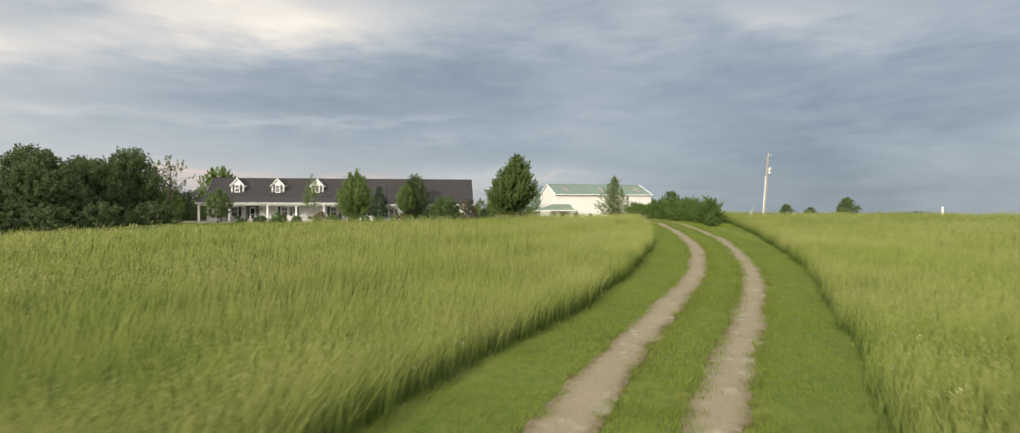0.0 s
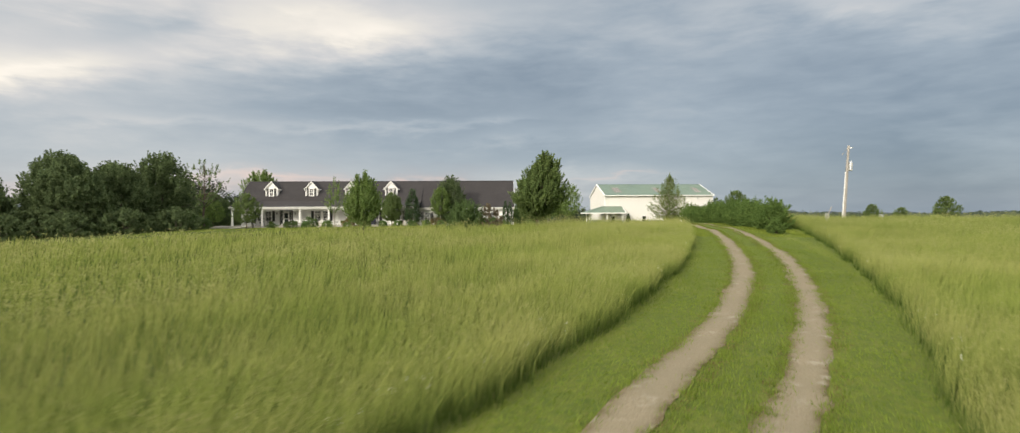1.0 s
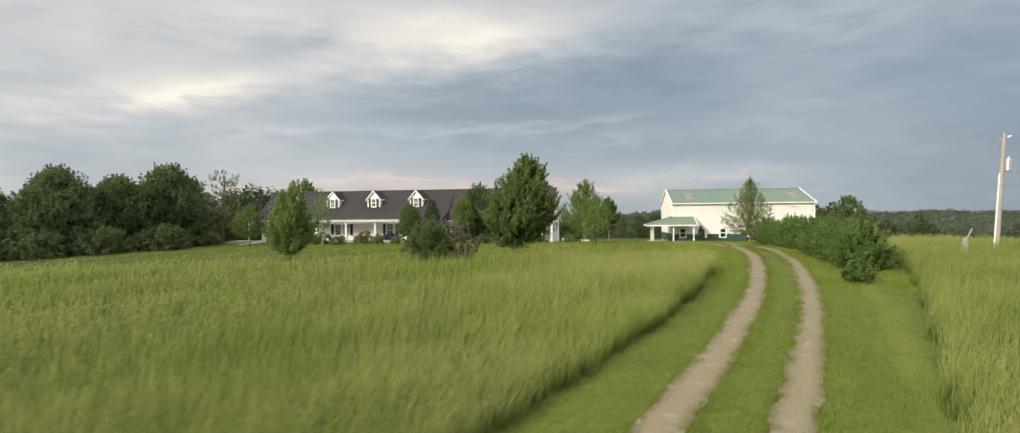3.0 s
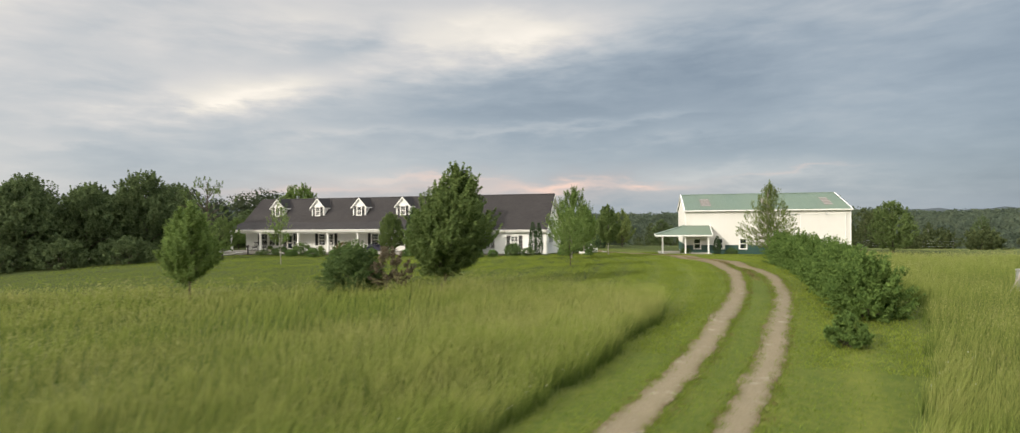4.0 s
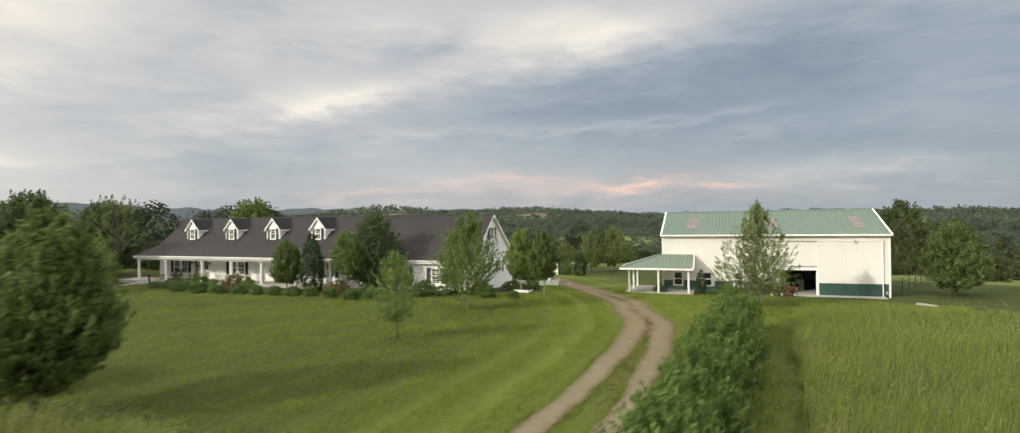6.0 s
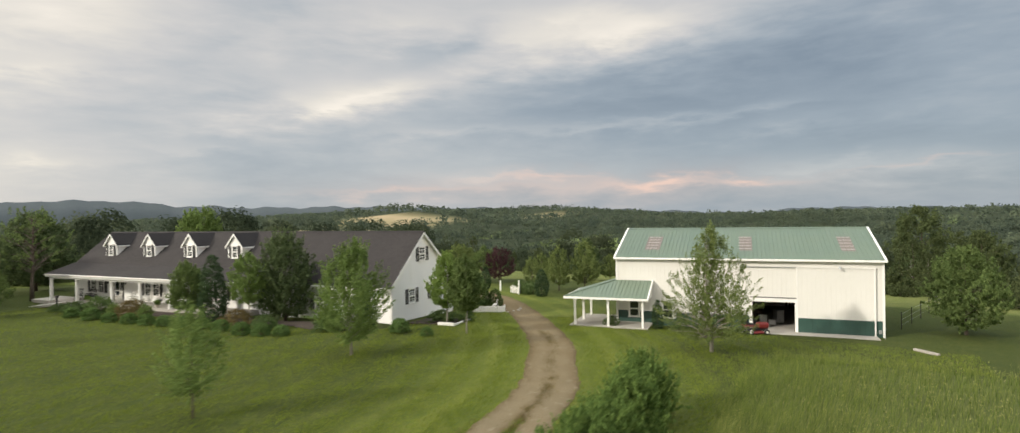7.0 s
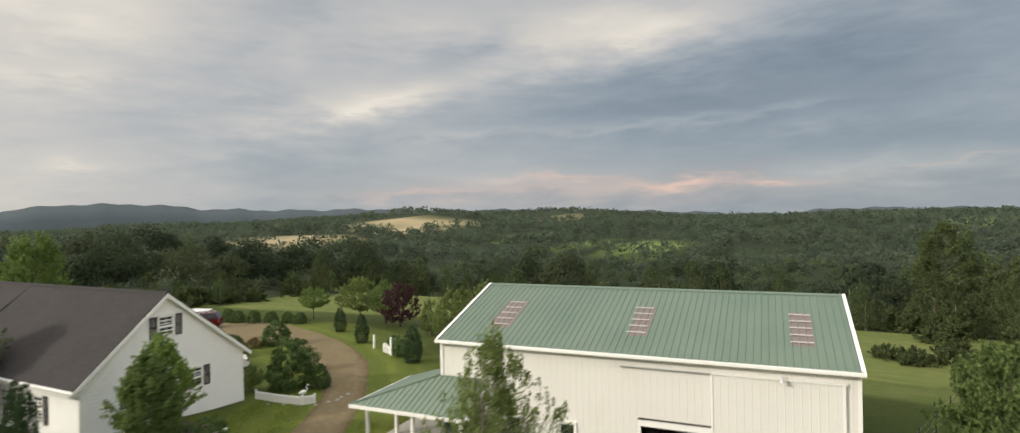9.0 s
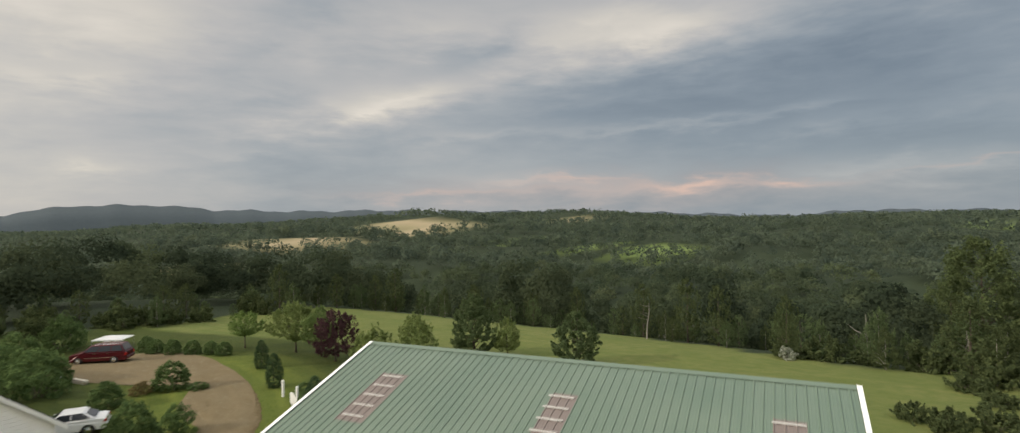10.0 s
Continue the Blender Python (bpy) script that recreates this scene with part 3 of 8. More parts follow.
L_CONIFER = leaf_material("conifer_needle", (0.038, 0.066, 0.034), (0.080, 0.120, 0.055), None, 0.2)
L_LARCH = leaf_material("larch_needle", (0.116, 0.158, 0.056), (0.255, 0.305, 0.106))
L_PURPLE = leaf_material("purple_leaf", (0.052, 0.030, 0.034), (0.115, 0.062, 0.062), None, 0.25)
L_BUSH = leaf_material("juniper_leaf", (0.064, 0.104, 0.042), (0.165, 0.232, 0.082), None, 0.4)
L_SMOKE = leaf_material("smoke_bush_leaf", (0.120, 0.098, 0.064), (0.285, 0.238, 0.165))
L_RUST = leaf_material("rusty_leaf", (0.130, 0.104, 0.050), (0.250, 0.200, 0.090))
L_WOODS = leaf_material("woodland_leaf", (0.056, 0.076, 0.036), (0.125, 0.150, 0.062), None, 0.35)
# paler copy of the woodland leaf: sunlight on tall crowns put into its colour
L_WOODLIT = leaf_material("lit_woodland_leaf", (0.070, 0.096, 0.044), (0.155, 0.188, 0.076), None, 0.45)
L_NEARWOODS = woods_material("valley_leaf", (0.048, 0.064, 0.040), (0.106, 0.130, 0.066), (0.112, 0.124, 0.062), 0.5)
# distance haze is put into the next two leaf colours, paler and bluer
L_MIDWOODS = woods_material("hazy_middle_woodland_leaf", (0.066, 0.090, 0.058), (0.135, 0.166, 0.088), (0.138, 0.152, 0.078), 0.5)
L_FARWOODS = woods_material("hazy_far_woodland_leaf", (0.086, 0.113, 0.086), (0.146, 0.178, 0.116), (0.142, 0.160, 0.098), 0.5)
M_DEAD = surface("dead_wood", (0.27, 0.25, 0.21), (0.19, 0.175, 0.15), 4, 0.9, 0, 30, 0.4)
M_BATTEN = surface("pale_batten", (0.50, 0.48, 0.44), (0.42, 0.40, 0.37), 3, 0.6)
M_BLOSSOM = leaf_material("white_blossom", (0.12, 0.16, 0.06), (0.62, 0.62, 0.56))
# blue-grey of distant haze, given to the mountains as base colour
M_RIDGE = surface("hazy_far_hills", (0.048, 0.065, 0.076), (0.058, 0.076, 0.085), 0.004, 1.0, 0, 0.05, 0)


# ------------------------------------------------------------------ ground
def spaced(lo, hi, step, out, grow=1.16):
    """Even steps between lo and hi, growing ones beyond, out to the distance out."""
    mid = list(np.arange(lo, hi + step / 2, step))
    a, s = [lo], step
    while a[-1] > -out:
        s *= grow
        a.append(a[-1] - s)
    b, s = [hi], step
    while b[-1] < out:
        s *= grow
        b.append(b[-1] + s)
    return np.array(a[:0:-1] + mid + b[1:])


# clearings in the wooded hills: compass, range, half sizes across and along, turn; first stubble, then pasture
STUBBLE = [(45.5, 985, 60, 75), (41, 1010, 75, 45), (57.5, 625, 60, 27), (29, 1500, 60, 70), (64, 520, 60, 18), (45.6, 900, 15, 75)]
PASTURE = [(33, 800, 38, 45), (20.5, 610, 34, 50), (26, 640, 20, 30), (-4, 1160, 60, 70), (11, 800, 24, 40), (38, 980, 60, 28)]


def clearing(x, y, spots):
    m = np.zeros_like(np.asarray(x, float))
    for az, rng, a, b in spots:
        ca, sa = math.cos(radians(az)), math.sin(radians(az))
        cx, cy = 27 - sa * rng, 94 + ca * rng
        u, v = (x - cx) * ca + (y - cy) * sa, -(x - cx) * sa + (y - cy) * ca
        q = (u / a) ** 2 + (v / b) ** 2 + 0.25 * np.sin(u * 0.09) * np.cos(v * 0.07)
        m = np.maximum(m, 1 - smoothstep(0.75, 1.0, q))
    return m


# where the woods begin round the farm: range from the middle of the farm by compass
WOOD_AZ = np.array([-180, -120, -60, -25, -12, -4, 2, 8, 16, 24, 30, 36, 42, 48, 55, 70, 90, 120, 180.0])
WOOD_R = np.array([220, 200, 150, 122, 92, 96, 100, 103, 104, 109, 111, 103, 89, 81, 80, 80, 82, 150, 220.0])


def in_woods(x, y):
    """Metres inside the edge of the woods."""
    dx, dy = x - 2, y - 70
    az = np.degrees(np.arctan2(-dx, dy))
    return np.hypot(dx, dy) - np.interp(az, WOOD_AZ, WOOD_R) + 3 * np.sin(az * 0.9) + 2 * np.sin(az * 2.3 + 1)


def build_ground():
    xs = spaced(-60, 50, 0.8, 4600)
    ys = spaced(-12, 160, 0.8, 4600)
    X, Y = np.meshgrid(xs, ys)
    x, y = X.ravel(), Y.ravel()
    verts = np.stack([x, y, ground_z(x, y)], 1)
    ny, nx = X.shape
    idx = np.arange(nx * ny).reshape(ny, nx)
    faces = np.stack([idx[:-1, :-1], idx[:-1, 1:], idx[1:, 1:], idx[1:, :-1]], -1).reshape(-1, 4)
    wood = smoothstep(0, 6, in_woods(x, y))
    st, pa = clearing(x, y, STUBBLE), clearing(x, y, PASTURE)
    hay = smoothstep(0, 1.5, y - np.interp(x, [-90, -60, -40, -25, -10, 0, 12, 30, 60], [124, 127, 133, 137, 138, 136, 128, 126, 126])) * (1 - wood)
    hay = np.maximum(hay, smoothstep(2, 14, x - 34) * (y > 60) * 0.6 * (1 - wood))
    near = (np.abs(x) < 70) & (y > -20) & (y < 170)
    dd = np.zeros_like(x)
    for k in range(0, len(DLINE), 3):
        q = np.hypot(x[near] - DLINE[k, 0], y[near] - DLINE[k, 1])
        dd[near] = q if k == 0 else np.minimum(dd[near], q)
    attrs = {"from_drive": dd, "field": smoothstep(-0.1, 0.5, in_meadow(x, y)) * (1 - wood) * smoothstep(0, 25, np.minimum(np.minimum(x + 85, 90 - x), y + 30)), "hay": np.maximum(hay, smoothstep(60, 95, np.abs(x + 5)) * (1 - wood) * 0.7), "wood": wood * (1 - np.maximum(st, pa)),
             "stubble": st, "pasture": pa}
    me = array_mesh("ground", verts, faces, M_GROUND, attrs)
    ob = new("ground", me)
    smooth(ob)
    tagged(ob, "green mown lawn, meadow and rolling wooded hills", "ground", kind="structure")
    return ob


build_ground()


def ribbon(a_off, b_off, i0, i1, wob, seed, lift, rows=7):
    """A strip of the drive between two offsets from its middle line, with ragged edges, laid on the ground."""
    rng = np.random.default_rng(seed)
    n = i1 - i0
    def ragged():
        w = rng.normal(0, 1, n + 40)
        k = np.ones(3) / 3
        k2 = np.exp(-0.5 * (np.arange(-20, 21) / 8) ** 2)
        fine = np.convolve(w, k, "same")[20:-20]
        slow = np.convolve(w[::-1], k2 / k2.sum(), "same")[20:-20]
        return wob * (fine * 0.9 + slow * 2.2)
    a = np.broadcast_to(a_off, n) + ragged()
    b = np.broadcast_to(b_off, n) + ragged()
    rowsv = []
    for k in range(rows):
        f = k / (rows - 1)
        o = a * (1 - f) + b * f
        p = DLINE[i0:i1] + DNOR[i0:i1] * o[:, None]
        z = ground_z(p[:, 0], p[:, 1]) + lift - 0.012 * (1 if k in (0, rows - 1) else 0)
        rowsv.append(np.column_stack([p, z]))
    V = np.stack(rowsv, 1)
    idx = np.arange(n * rows).reshape(n, rows)
    F = np.stack([idx[:-1, :-1], idx[:-1, 1:], idx[1:, 1:], idx[1:, :-1]], -1).reshape(-1, 4)
    rim = np.tile(np.concatenate([[1.0, 0.3], np.zeros(rows - 4), [0.3, 1.0]]), n)
    return V.reshape(-1, 3), F, rim


DY = DLINE[:, 1]
I_MERGE = int(np.argmin(np.abs(DY - 86)))
LAST = len(DLINE)
merge = smoothstep(64, 85, DY)
FALL = 0.03
drive = empty("drive", Matrix(), "two-track gravel farm drive with a grassy middle strip", "driveway", kind="structure")
for nm, sgn, sd in (("wheel_rut", -1, 11), ("wheel_rut", 1, 12)):
    inner = (0.70 if sgn < 0 else 0.56) * (1 - merge[:I_MERGE + 4]) - 0.02
    outer = (1.64 if sgn < 0 else 1.44) - (0.2 if sgn < 0 else 0.0) * merge[:I_MERGE + 4]
    V, F, R = ribbon(sgn * outer if sgn < 0 else inner, -inner if sgn < 0 else outer, 0, I_MERGE + 4, 0.09, sd, FALL)
    ob = new(nm, array_mesh(nm, V, F, M_GRAVEL, {"rim": R}))
    ob.parent = drive
widths = 1.42 + 0.5 * smoothstep(108, 118, DY[I_MERGE:])
V, F, R = ribbon(-widths, widths, I_MERGE, LAST, 0.07, 13, FALL + 0.004, 9)
ob = new("gravel_track", array_mesh("gravel_track", V, F, M_GRAVEL, {"rim": R}))
ob.parent = drive
# turning yard behind the house, where the drive ends
yard = bmesh.new()
YARD = [(-8.2, 113.0), (-11.9, 117.7), (-21.3, 122.3), (-34.2, 124.7), (-40, 121.5), (-42.5, 117.0), (-40, 113.4), (-33, 113.2), (-26, 116.0), (-20.9, 118.6), (-16.5, 114.6)]
outline = spline(YARD + YARD[:1], 0.6)[:-1]
cx, cy = -24, 120.0
rings = [[yard.verts.new((cx + (p[0] - cx) * s, cy + (p[1] - cy) * s, gz(cx + (p[0] - cx) * s, cy + (p[1] - cy) * s) + 0.045)) for p in outline] for s in (1, 0.8, 0.6, 0.4, 0.2)]
for r, s in zip(rings, rings[1:]):
    for k in range(len(r)):
        yard.faces.new((r[k], r[(k + 1) % len(r)], s[(k + 1) % len(r)], s[k]))
yard.faces.new(rings[-1])
bmesh.ops.recalc_face_normals(yard, faces=yard.faces[:])
part("gravel_yard", yard, M_GRAVEL, drive)


# ------------------------------------------------------------------ house
HOUSE = pose(-7.15, 99.88, 0, 0, 0, 7.6)
house = empty("house", HOUSE, "long white clapboard farmhouse with dark shingle roof and dormers", "house")
BASE = 1.95          # foundation top
RIDGE = 9.23


def uv_roof(ob, origin, du, dv):
    """Lays the shingle courses: u along the eaves, v up the slope."""
    me = ob.data
    uv = me.uv_layers.new(name="UVMap")
    for loop in me.loops:
        p = me.vertices[loop.vertex_index].co - Vector(origin)
        uv.data[loop.index].uv = (p.dot(Vector(du)), p.dot(Vector(dv)))


def roof_slope(name, corners, parent, thick=0.16):
    bm = slab(bmesh.new(), corners, thick)
    ob = part(name, bm, M_SHINGLE, parent)
    a, b, d = Vector(corners[0]), Vector(corners[1]), Vector(corners[-1])
    du = (b - a).normalized()
    n = du.cross(d - a).normalized()
    uv_roof(ob, a, du, n.cross(du))
    return ob


def board_mesh(length, height, lean=0.045):
    """One lap-siding board along x from 0, its face towards -y, thicker at the foot."""
    bm = bmesh.new()
    prism(bm, [(0, 0), (-0.006, height), (-0.012 - lean * 0, height), (-0.006 - lean, 0.006), (-0.004 - lean, 0)][::1], 0, 0, length)
    me = bpy.data.meshes.new("siding_board")
    bm.to_mesh(me)
    bm.free()
    me.materials.append(M_SIDING)
    return me


def siding(wall, spans, z0, z1, course=0.2, m=Matrix()):
    """Courses of boards on a wall whose face looks to -y of the pose m; spans(z) gives the stretches of x at a height."""
    z = z0
    cache = {}
    while z < z1 - 0.03:
        hgt = min(course + 0.012, z1 - z)
        for a, b in spans(z, z + hgt):
            if b - a < 0.05:
                continue
            key = (round(b - a, 2), round(hgt, 3))
            if key not in cache:
                cache[key] = board_mesh(b - a, hgt)
            shared("siding_board", cache[key], wall, m @ pose(a, 0, z))
        z += course


def window(parent, m, w, h, shutters=True, grid=2, name="window", rows=2):
    """A double-hung window on a wall face looking to -y; m is the pose of its sill's middle."""
    f = 0.09
    bm = boxes((-w / 2 - f, -w / 2, -0.07, 0.02, -0.02, h + f), (w / 2, w / 2 + f, -0.07, 0.02, -0.02, h + f), (-w / 2 - f, w / 2 + f, -0.085, 0.02, h, h + f + 0.02))
    root = part(name, bm, M_TRIM, parent)
    root.matrix_basis = m
    part("window_sill", boxes((-w / 2 - f - 0.03, w / 2 + f + 0.03, -0.12, 0.02, -0.09, -0.02), bevel=0.006), M_TRIM, root)
    part("pane", boxes((-w / 2, w / 2, -0.018, -0.012, 0.0, h)), M_GLASS, root)
    s = 0.045
    for k in range(2):
        z0 = h * k / 2
        y = -0.03 if k == 0 else -0.022
        bm = boxes((-w / 2, -w / 2 + s, y - 0.02, y + 0.012, z0, z0 + h / 2), (w / 2 - s, w / 2, y - 0.02, y + 0.012, z0, z0 + h / 2),
                   (-w / 2, w / 2, y - 0.021, y + 0.011, z0, z0 + s), (-w / 2, w / 2, y - 0.021, y + 0.011, z0 + h / 2 - s, z0 + h / 2))
        if grid:
            box(bm, -0.012, 0.012, y - 0.012, y + 0.008, z0, z0 + h / 2)
            if rows > 1:
                box(bm, -w / 2, w / 2, y - 0.012, y + 0.008, z0 + h / 4 - 0.012, z0 + h / 4 + 0.012)
        part("sash", bm, M_TRIM, root)
    if shutters:
        sw = min(0.42, w * 0.5)
        for sx in (-1, 1):
            c = sx * (w / 2 + f + sw / 2 + 0.02)
            bm = boxes((c - sw / 2, c - sw / 2 + 0.05, -0.06, -0.025, -0.04, h + 0.05), (c + sw / 2 - 0.05, c + sw / 2, -0.06, -0.025, -0.04, h + 0.05),
                       (c - sw / 2, c + sw / 2, -0.061, -0.026, -0.04, 0.04), (c - sw / 2, c + sw / 2, -0.061, -0.026, h - 0.03, h + 0.05), (c - sw / 2, c + sw / 2, -0.061, -0.026, h / 2 - 0.03, h / 2 + 0.03))
            zz = 0.07
            while zz < h - 0.06:
                box(bm, c - sw / 2 + 0.05, c + sw / 2 - 0.05, -0.05, -0.03, zz, zz + 0.035)
                zz += 0.06
            part("shutter", bm, M_SHUTTER, root, "black louvred shutter")
    return root


UL, UJ = -42.0, -14.6          # left gable wall, joint of main house and wing
FRONT, WING, BACK = -4.0, -4.5, 5.1
# walls as solid cores; the boards lie on them
main_wall = part("wall", boxes((UL, UJ, FRONT, FRONT + 0.15, BASE - 0.6, 5.95), (UL, UJ + 14.3, BACK - 0.15, BACK, BASE - 0.6, 5.1)), M_SIDING, house)
bm = bmesh.new()
prism(bm, [(FRONT + 0.15, BASE - 0.6), (BACK - 0.15, BASE - 0.6), (BACK - 0.15, 5.0), (0, 9.0), (FRONT + 0.15, 5.85)], 0, UL, UL + 0.15)
left_wall = part("wall", bm, M_SIDING, house)
wing_wall = part("wall", boxes((UJ, -0.45, WING, WING + 0.15, BASE - 0.6, 5.0)), M_SIDING, house)
bm = bmesh.new()
prism(bm, [(WING + 0.15, BASE - 0.6), (BACK - 0.15, BASE - 0.6), (BACK - 0.15, 4.95), (0.1, 8.95), (WING + 0.15, 4.95)], 0, -0.45, -0.3)
gable_wall = part("wall", bm, M_SIDING, house)
prism(bm := bmesh.new(), [(FRONT - 0.0, 4.9), (0, 8.7), (WING, 4.9)], 0, UJ - 0.08, UJ + 0.08)
part("wall", bm, M_SIDING, house)
# boards on the right-hand gable, the wing front and behind the porch
def gable_spans(za, zb):
    if za < 4.86:
        return [(WING, BACK)]
    k = min(1.0, max(0.0, (8.98 - zb) / (8.98 - 4.86)))
    return [(WING * k, BACK * k)]


siding(gable_wall, gable_spans, BASE - 0.35, 8.9, 0.2, Matrix.Translation((-0.298, 0, 0)) @ pose(0, 0, 0, 0, 0, 90))
siding(wing_wall, lambda a, b: [(UJ + 0.02, -0.32)], BASE - 0.1, 4.85, 0.2, Matrix.Translation((0, WING - 0.002, 0)))
siding(main_wall, lambda a, b: [(UL, UJ)], BASE + 0.35, 5.3, 0.2, Matrix.Translation((0, FRONT - 0.002, 0)))
part("corner_board", boxes((-0.42, -0.262, WING - 0.05, WING + 0.09, BASE - 0.45, 4.9)), M_TRIM, house)
part("corner_board", boxes((-0.40, -0.258, BACK - 0.09, BACK + 0.03, BASE - 0.45, 4.9)), M_TRIM, house)
part("foundation", boxes((UL - 0.03, -0.27, WING + 0.25, BACK + 0.01, 0.7, BASE - 0.42)), M_CONCRETE, house)

# roof
roof = roof_slope("roof", [(UL - 0.45, -3.95, 6.02), (UJ + 0.25, -3.95, 6.02), (UJ + 0.25, 0, RIDGE), (UL - 0.45, 0, RIDGE)], house)
roof_slope("porch_roof", [(UL - 0.65, -6.75, 5.12), (UJ + 0.25, -6.75, 5.12), (UJ + 0.25, -3.95, 6.02), (UL - 0.65, -3.95, 6.02)], house)
roof_slope("wing_roof", [(UJ + 0.25, -4.95, 4.93), (0, -4.95, 4.93), (0, 0, RIDGE + 0.004), (UJ + 0.25, 0, RIDGE + 0.004)], house)
roof_slope("back_roof", [(0, 5.5, 4.75), (UL - 0.45, 5.5, 4.75), (UL - 0.45, 0, RIDGE), (0, 0, RIDGE)], house)
part("ridge_cap", prism(bmesh.new(), [(-0.16, RIDGE - 0.10), (0, RIDGE + 0.035), (0.16, RIDGE - 0.10), (0, RIDGE - 0.02)], 0, UL - 0.46, 0.01), M_SHINGLE, house)
# rake boards, fascia, gutters and soffits
def rake(a, b, u0, u1, drop=0.24):
    bm = bmesh.new()
    prism(bm, [(a[0], a[1]), (b[0], b[1]), (b[0], b[1] - drop), (a[0], a[1] - drop)], 0, u0, u1)
    return bm


part("rake_board", rake((-4.98, 4.86), (0, RIDGE - 0.06), 0.003, 0.04), M_TRIM, house)
part("rake_board", rake((5.52, 4.69), (0, RIDGE - 0.06), 0.003, 0.04), M_TRIM, house)
part("rake_soffit", rake((-4.7, 4.90), (0, RIDGE - 0.18), -0.28, 0.0, 0.04), M_TRIM, house)
part("rake_soffit", rake((5.2, 4.74), (0, RIDGE - 0.18), -0.28, 0.0, 0.04), M_TRIM, house)
part("rake_board", rake((-3.95, 5.96), (0, RIDGE - 0.06), UL - 0.49, UL - 0.453), M_TRIM, house)
part("fascia", boxes((UJ + 0.3, 0.04, -5.0, -4.955, 4.60, 4.90)), M_TRIM, house)
part("soffit", boxes((UJ + 0.3, 0.0, -4.95, WING - 0.03, 4.66, 4.70)), M_TRIM, house)
part("fascia", boxes((UL - 0.68, UJ + 0.27, -6.80, -6.755, 4.80, 5.09)), M_TRIM, house)
part("fascia", boxes((-0.02, 0.036, 5.50, 5.55, 4.45, 4.73)), M_TRIM, house)


def gutter(u0, u1, v, z):
    bm = bmesh.new()
    prism(bm, [(v, z), (v, z - 0.11), (v - 0.09, z - 0.11), (v - 0.13, z - 0.03), (v - 0.13, z), (v - 0.115, z), (v - 0.115, z - 0.03), (v - 0.085, z - 0.095), (v - 0.015, z - 0.095), (v - 0.015, z)], 0, u0, u1)
    return bm


part("gutter", gutter(UL - 0.7, UJ + 0.28, -6.802, 5.07), M_TRIM, house)
part("gutter", gutter(UJ + 0.32, 0.05, -5.002, 4.88), M_TRIM, house)
part("downspout", tube(bmesh.new(), ((-0.1, -5.05, 4.75), (-0.15, WING - 0.08, 4.5), (-0.18, WING - 0.08, BASE - 0.2), (-0.1, WING - 0.25, BASE - 0.3)), (0.045,) * 4, 4), M_TRIM, house)

# porch floor, posts, ceiling
part("porch_floor", boxes((UL - 0.4, UJ + 0.1, -6.55, FRONT - 0.03, 1.6, 2.28), bevel=0.01), M_CONCRETE, house)
part("porch_ceiling", boxes((UL - 0.4, UJ + 0.2, -6.7, FRONT - 0.03, 4.76, 4.80)), M_TRIM, house)
part("porch_beam", boxes((UL - 0.4, UJ + 0.2, -6.52, -6.3, 4.60, 4.757)), M_TRIM, house)
part("porch_end", prism(bmesh.new(), [(-6.5, 4.76), (FRONT, 4.76), (FRONT, 5.80), (-6.5, 5.02)], 0, UL - 0.40, UL - 0.33), M_SIDING, house)
post_mesh = None
for u in (-42.3, -37.85, -32.2, -27.9, -23.7, -19.25, -14.9):
    bm = bmesh.new()
    tube(bm, ((0, 0, 2.282), (0, 0, 2.44), (0, 0, 2.441), (0, 0, 3.5), (0, 0, 4.42), (0, 0, 4.421), (0, 0, 4.598)), (0.20, 0.20, 0.165, 0.165, 0.14, 0.19, 0.19), 16)
    if post_mesh is None:
        post = part("porch_post", bm, M_TRIM, house)
        post_mesh = post.data
        post.matrix_basis = pose(u, -6.4, 0)
    else:
        bm.free()
        shared("porch_post", post_mesh, house, pose(u, -6.4, 0))

# porch windows in pairs and the front door
Z0 = 2.95
for c in (-38.45, -29.65, -22.0, -17.4):
    for s in (-0.62, 0.62):
        w = window(house, pose(c + s, FRONT - 0.03, Z0), 0.92, 1.5, False)
    for s in (-1, 1):
        k = c + s * 1.42
        bm = boxes((k - 0.2, k + 0.2, FRONT - 0.09, FRONT - 0.05, Z0 - 0.04, Z0 + 1.55), bevel=0.008)
        for j in range(18):
            box(bm, k - 0.15, k + 0.15, FRONT - 0.098, FRONT - 0.088, Z0 + 0.06 + j * 0.08, Z0 + 0.10 + j * 0.08)
        part("shutter", bm, M_SHUTTER, house, "black louvred shutter")
door = part("door", boxes((-35.55, -34.65, FRONT - 0.07, FRONT, 2.3, 4.38), bevel=0.01), M_TRIM, house, "white storm door in a dark frame with sidelights")
part("door_glass", boxes((-35.40, -34.80, FRONT - 0.082, FRONT - 0.074, 3.35, 4.2), (-35.40, -34.80, FRONT - 0.082, FRONT - 0.074, 2.55, 3.2)), M_GLASS, door)
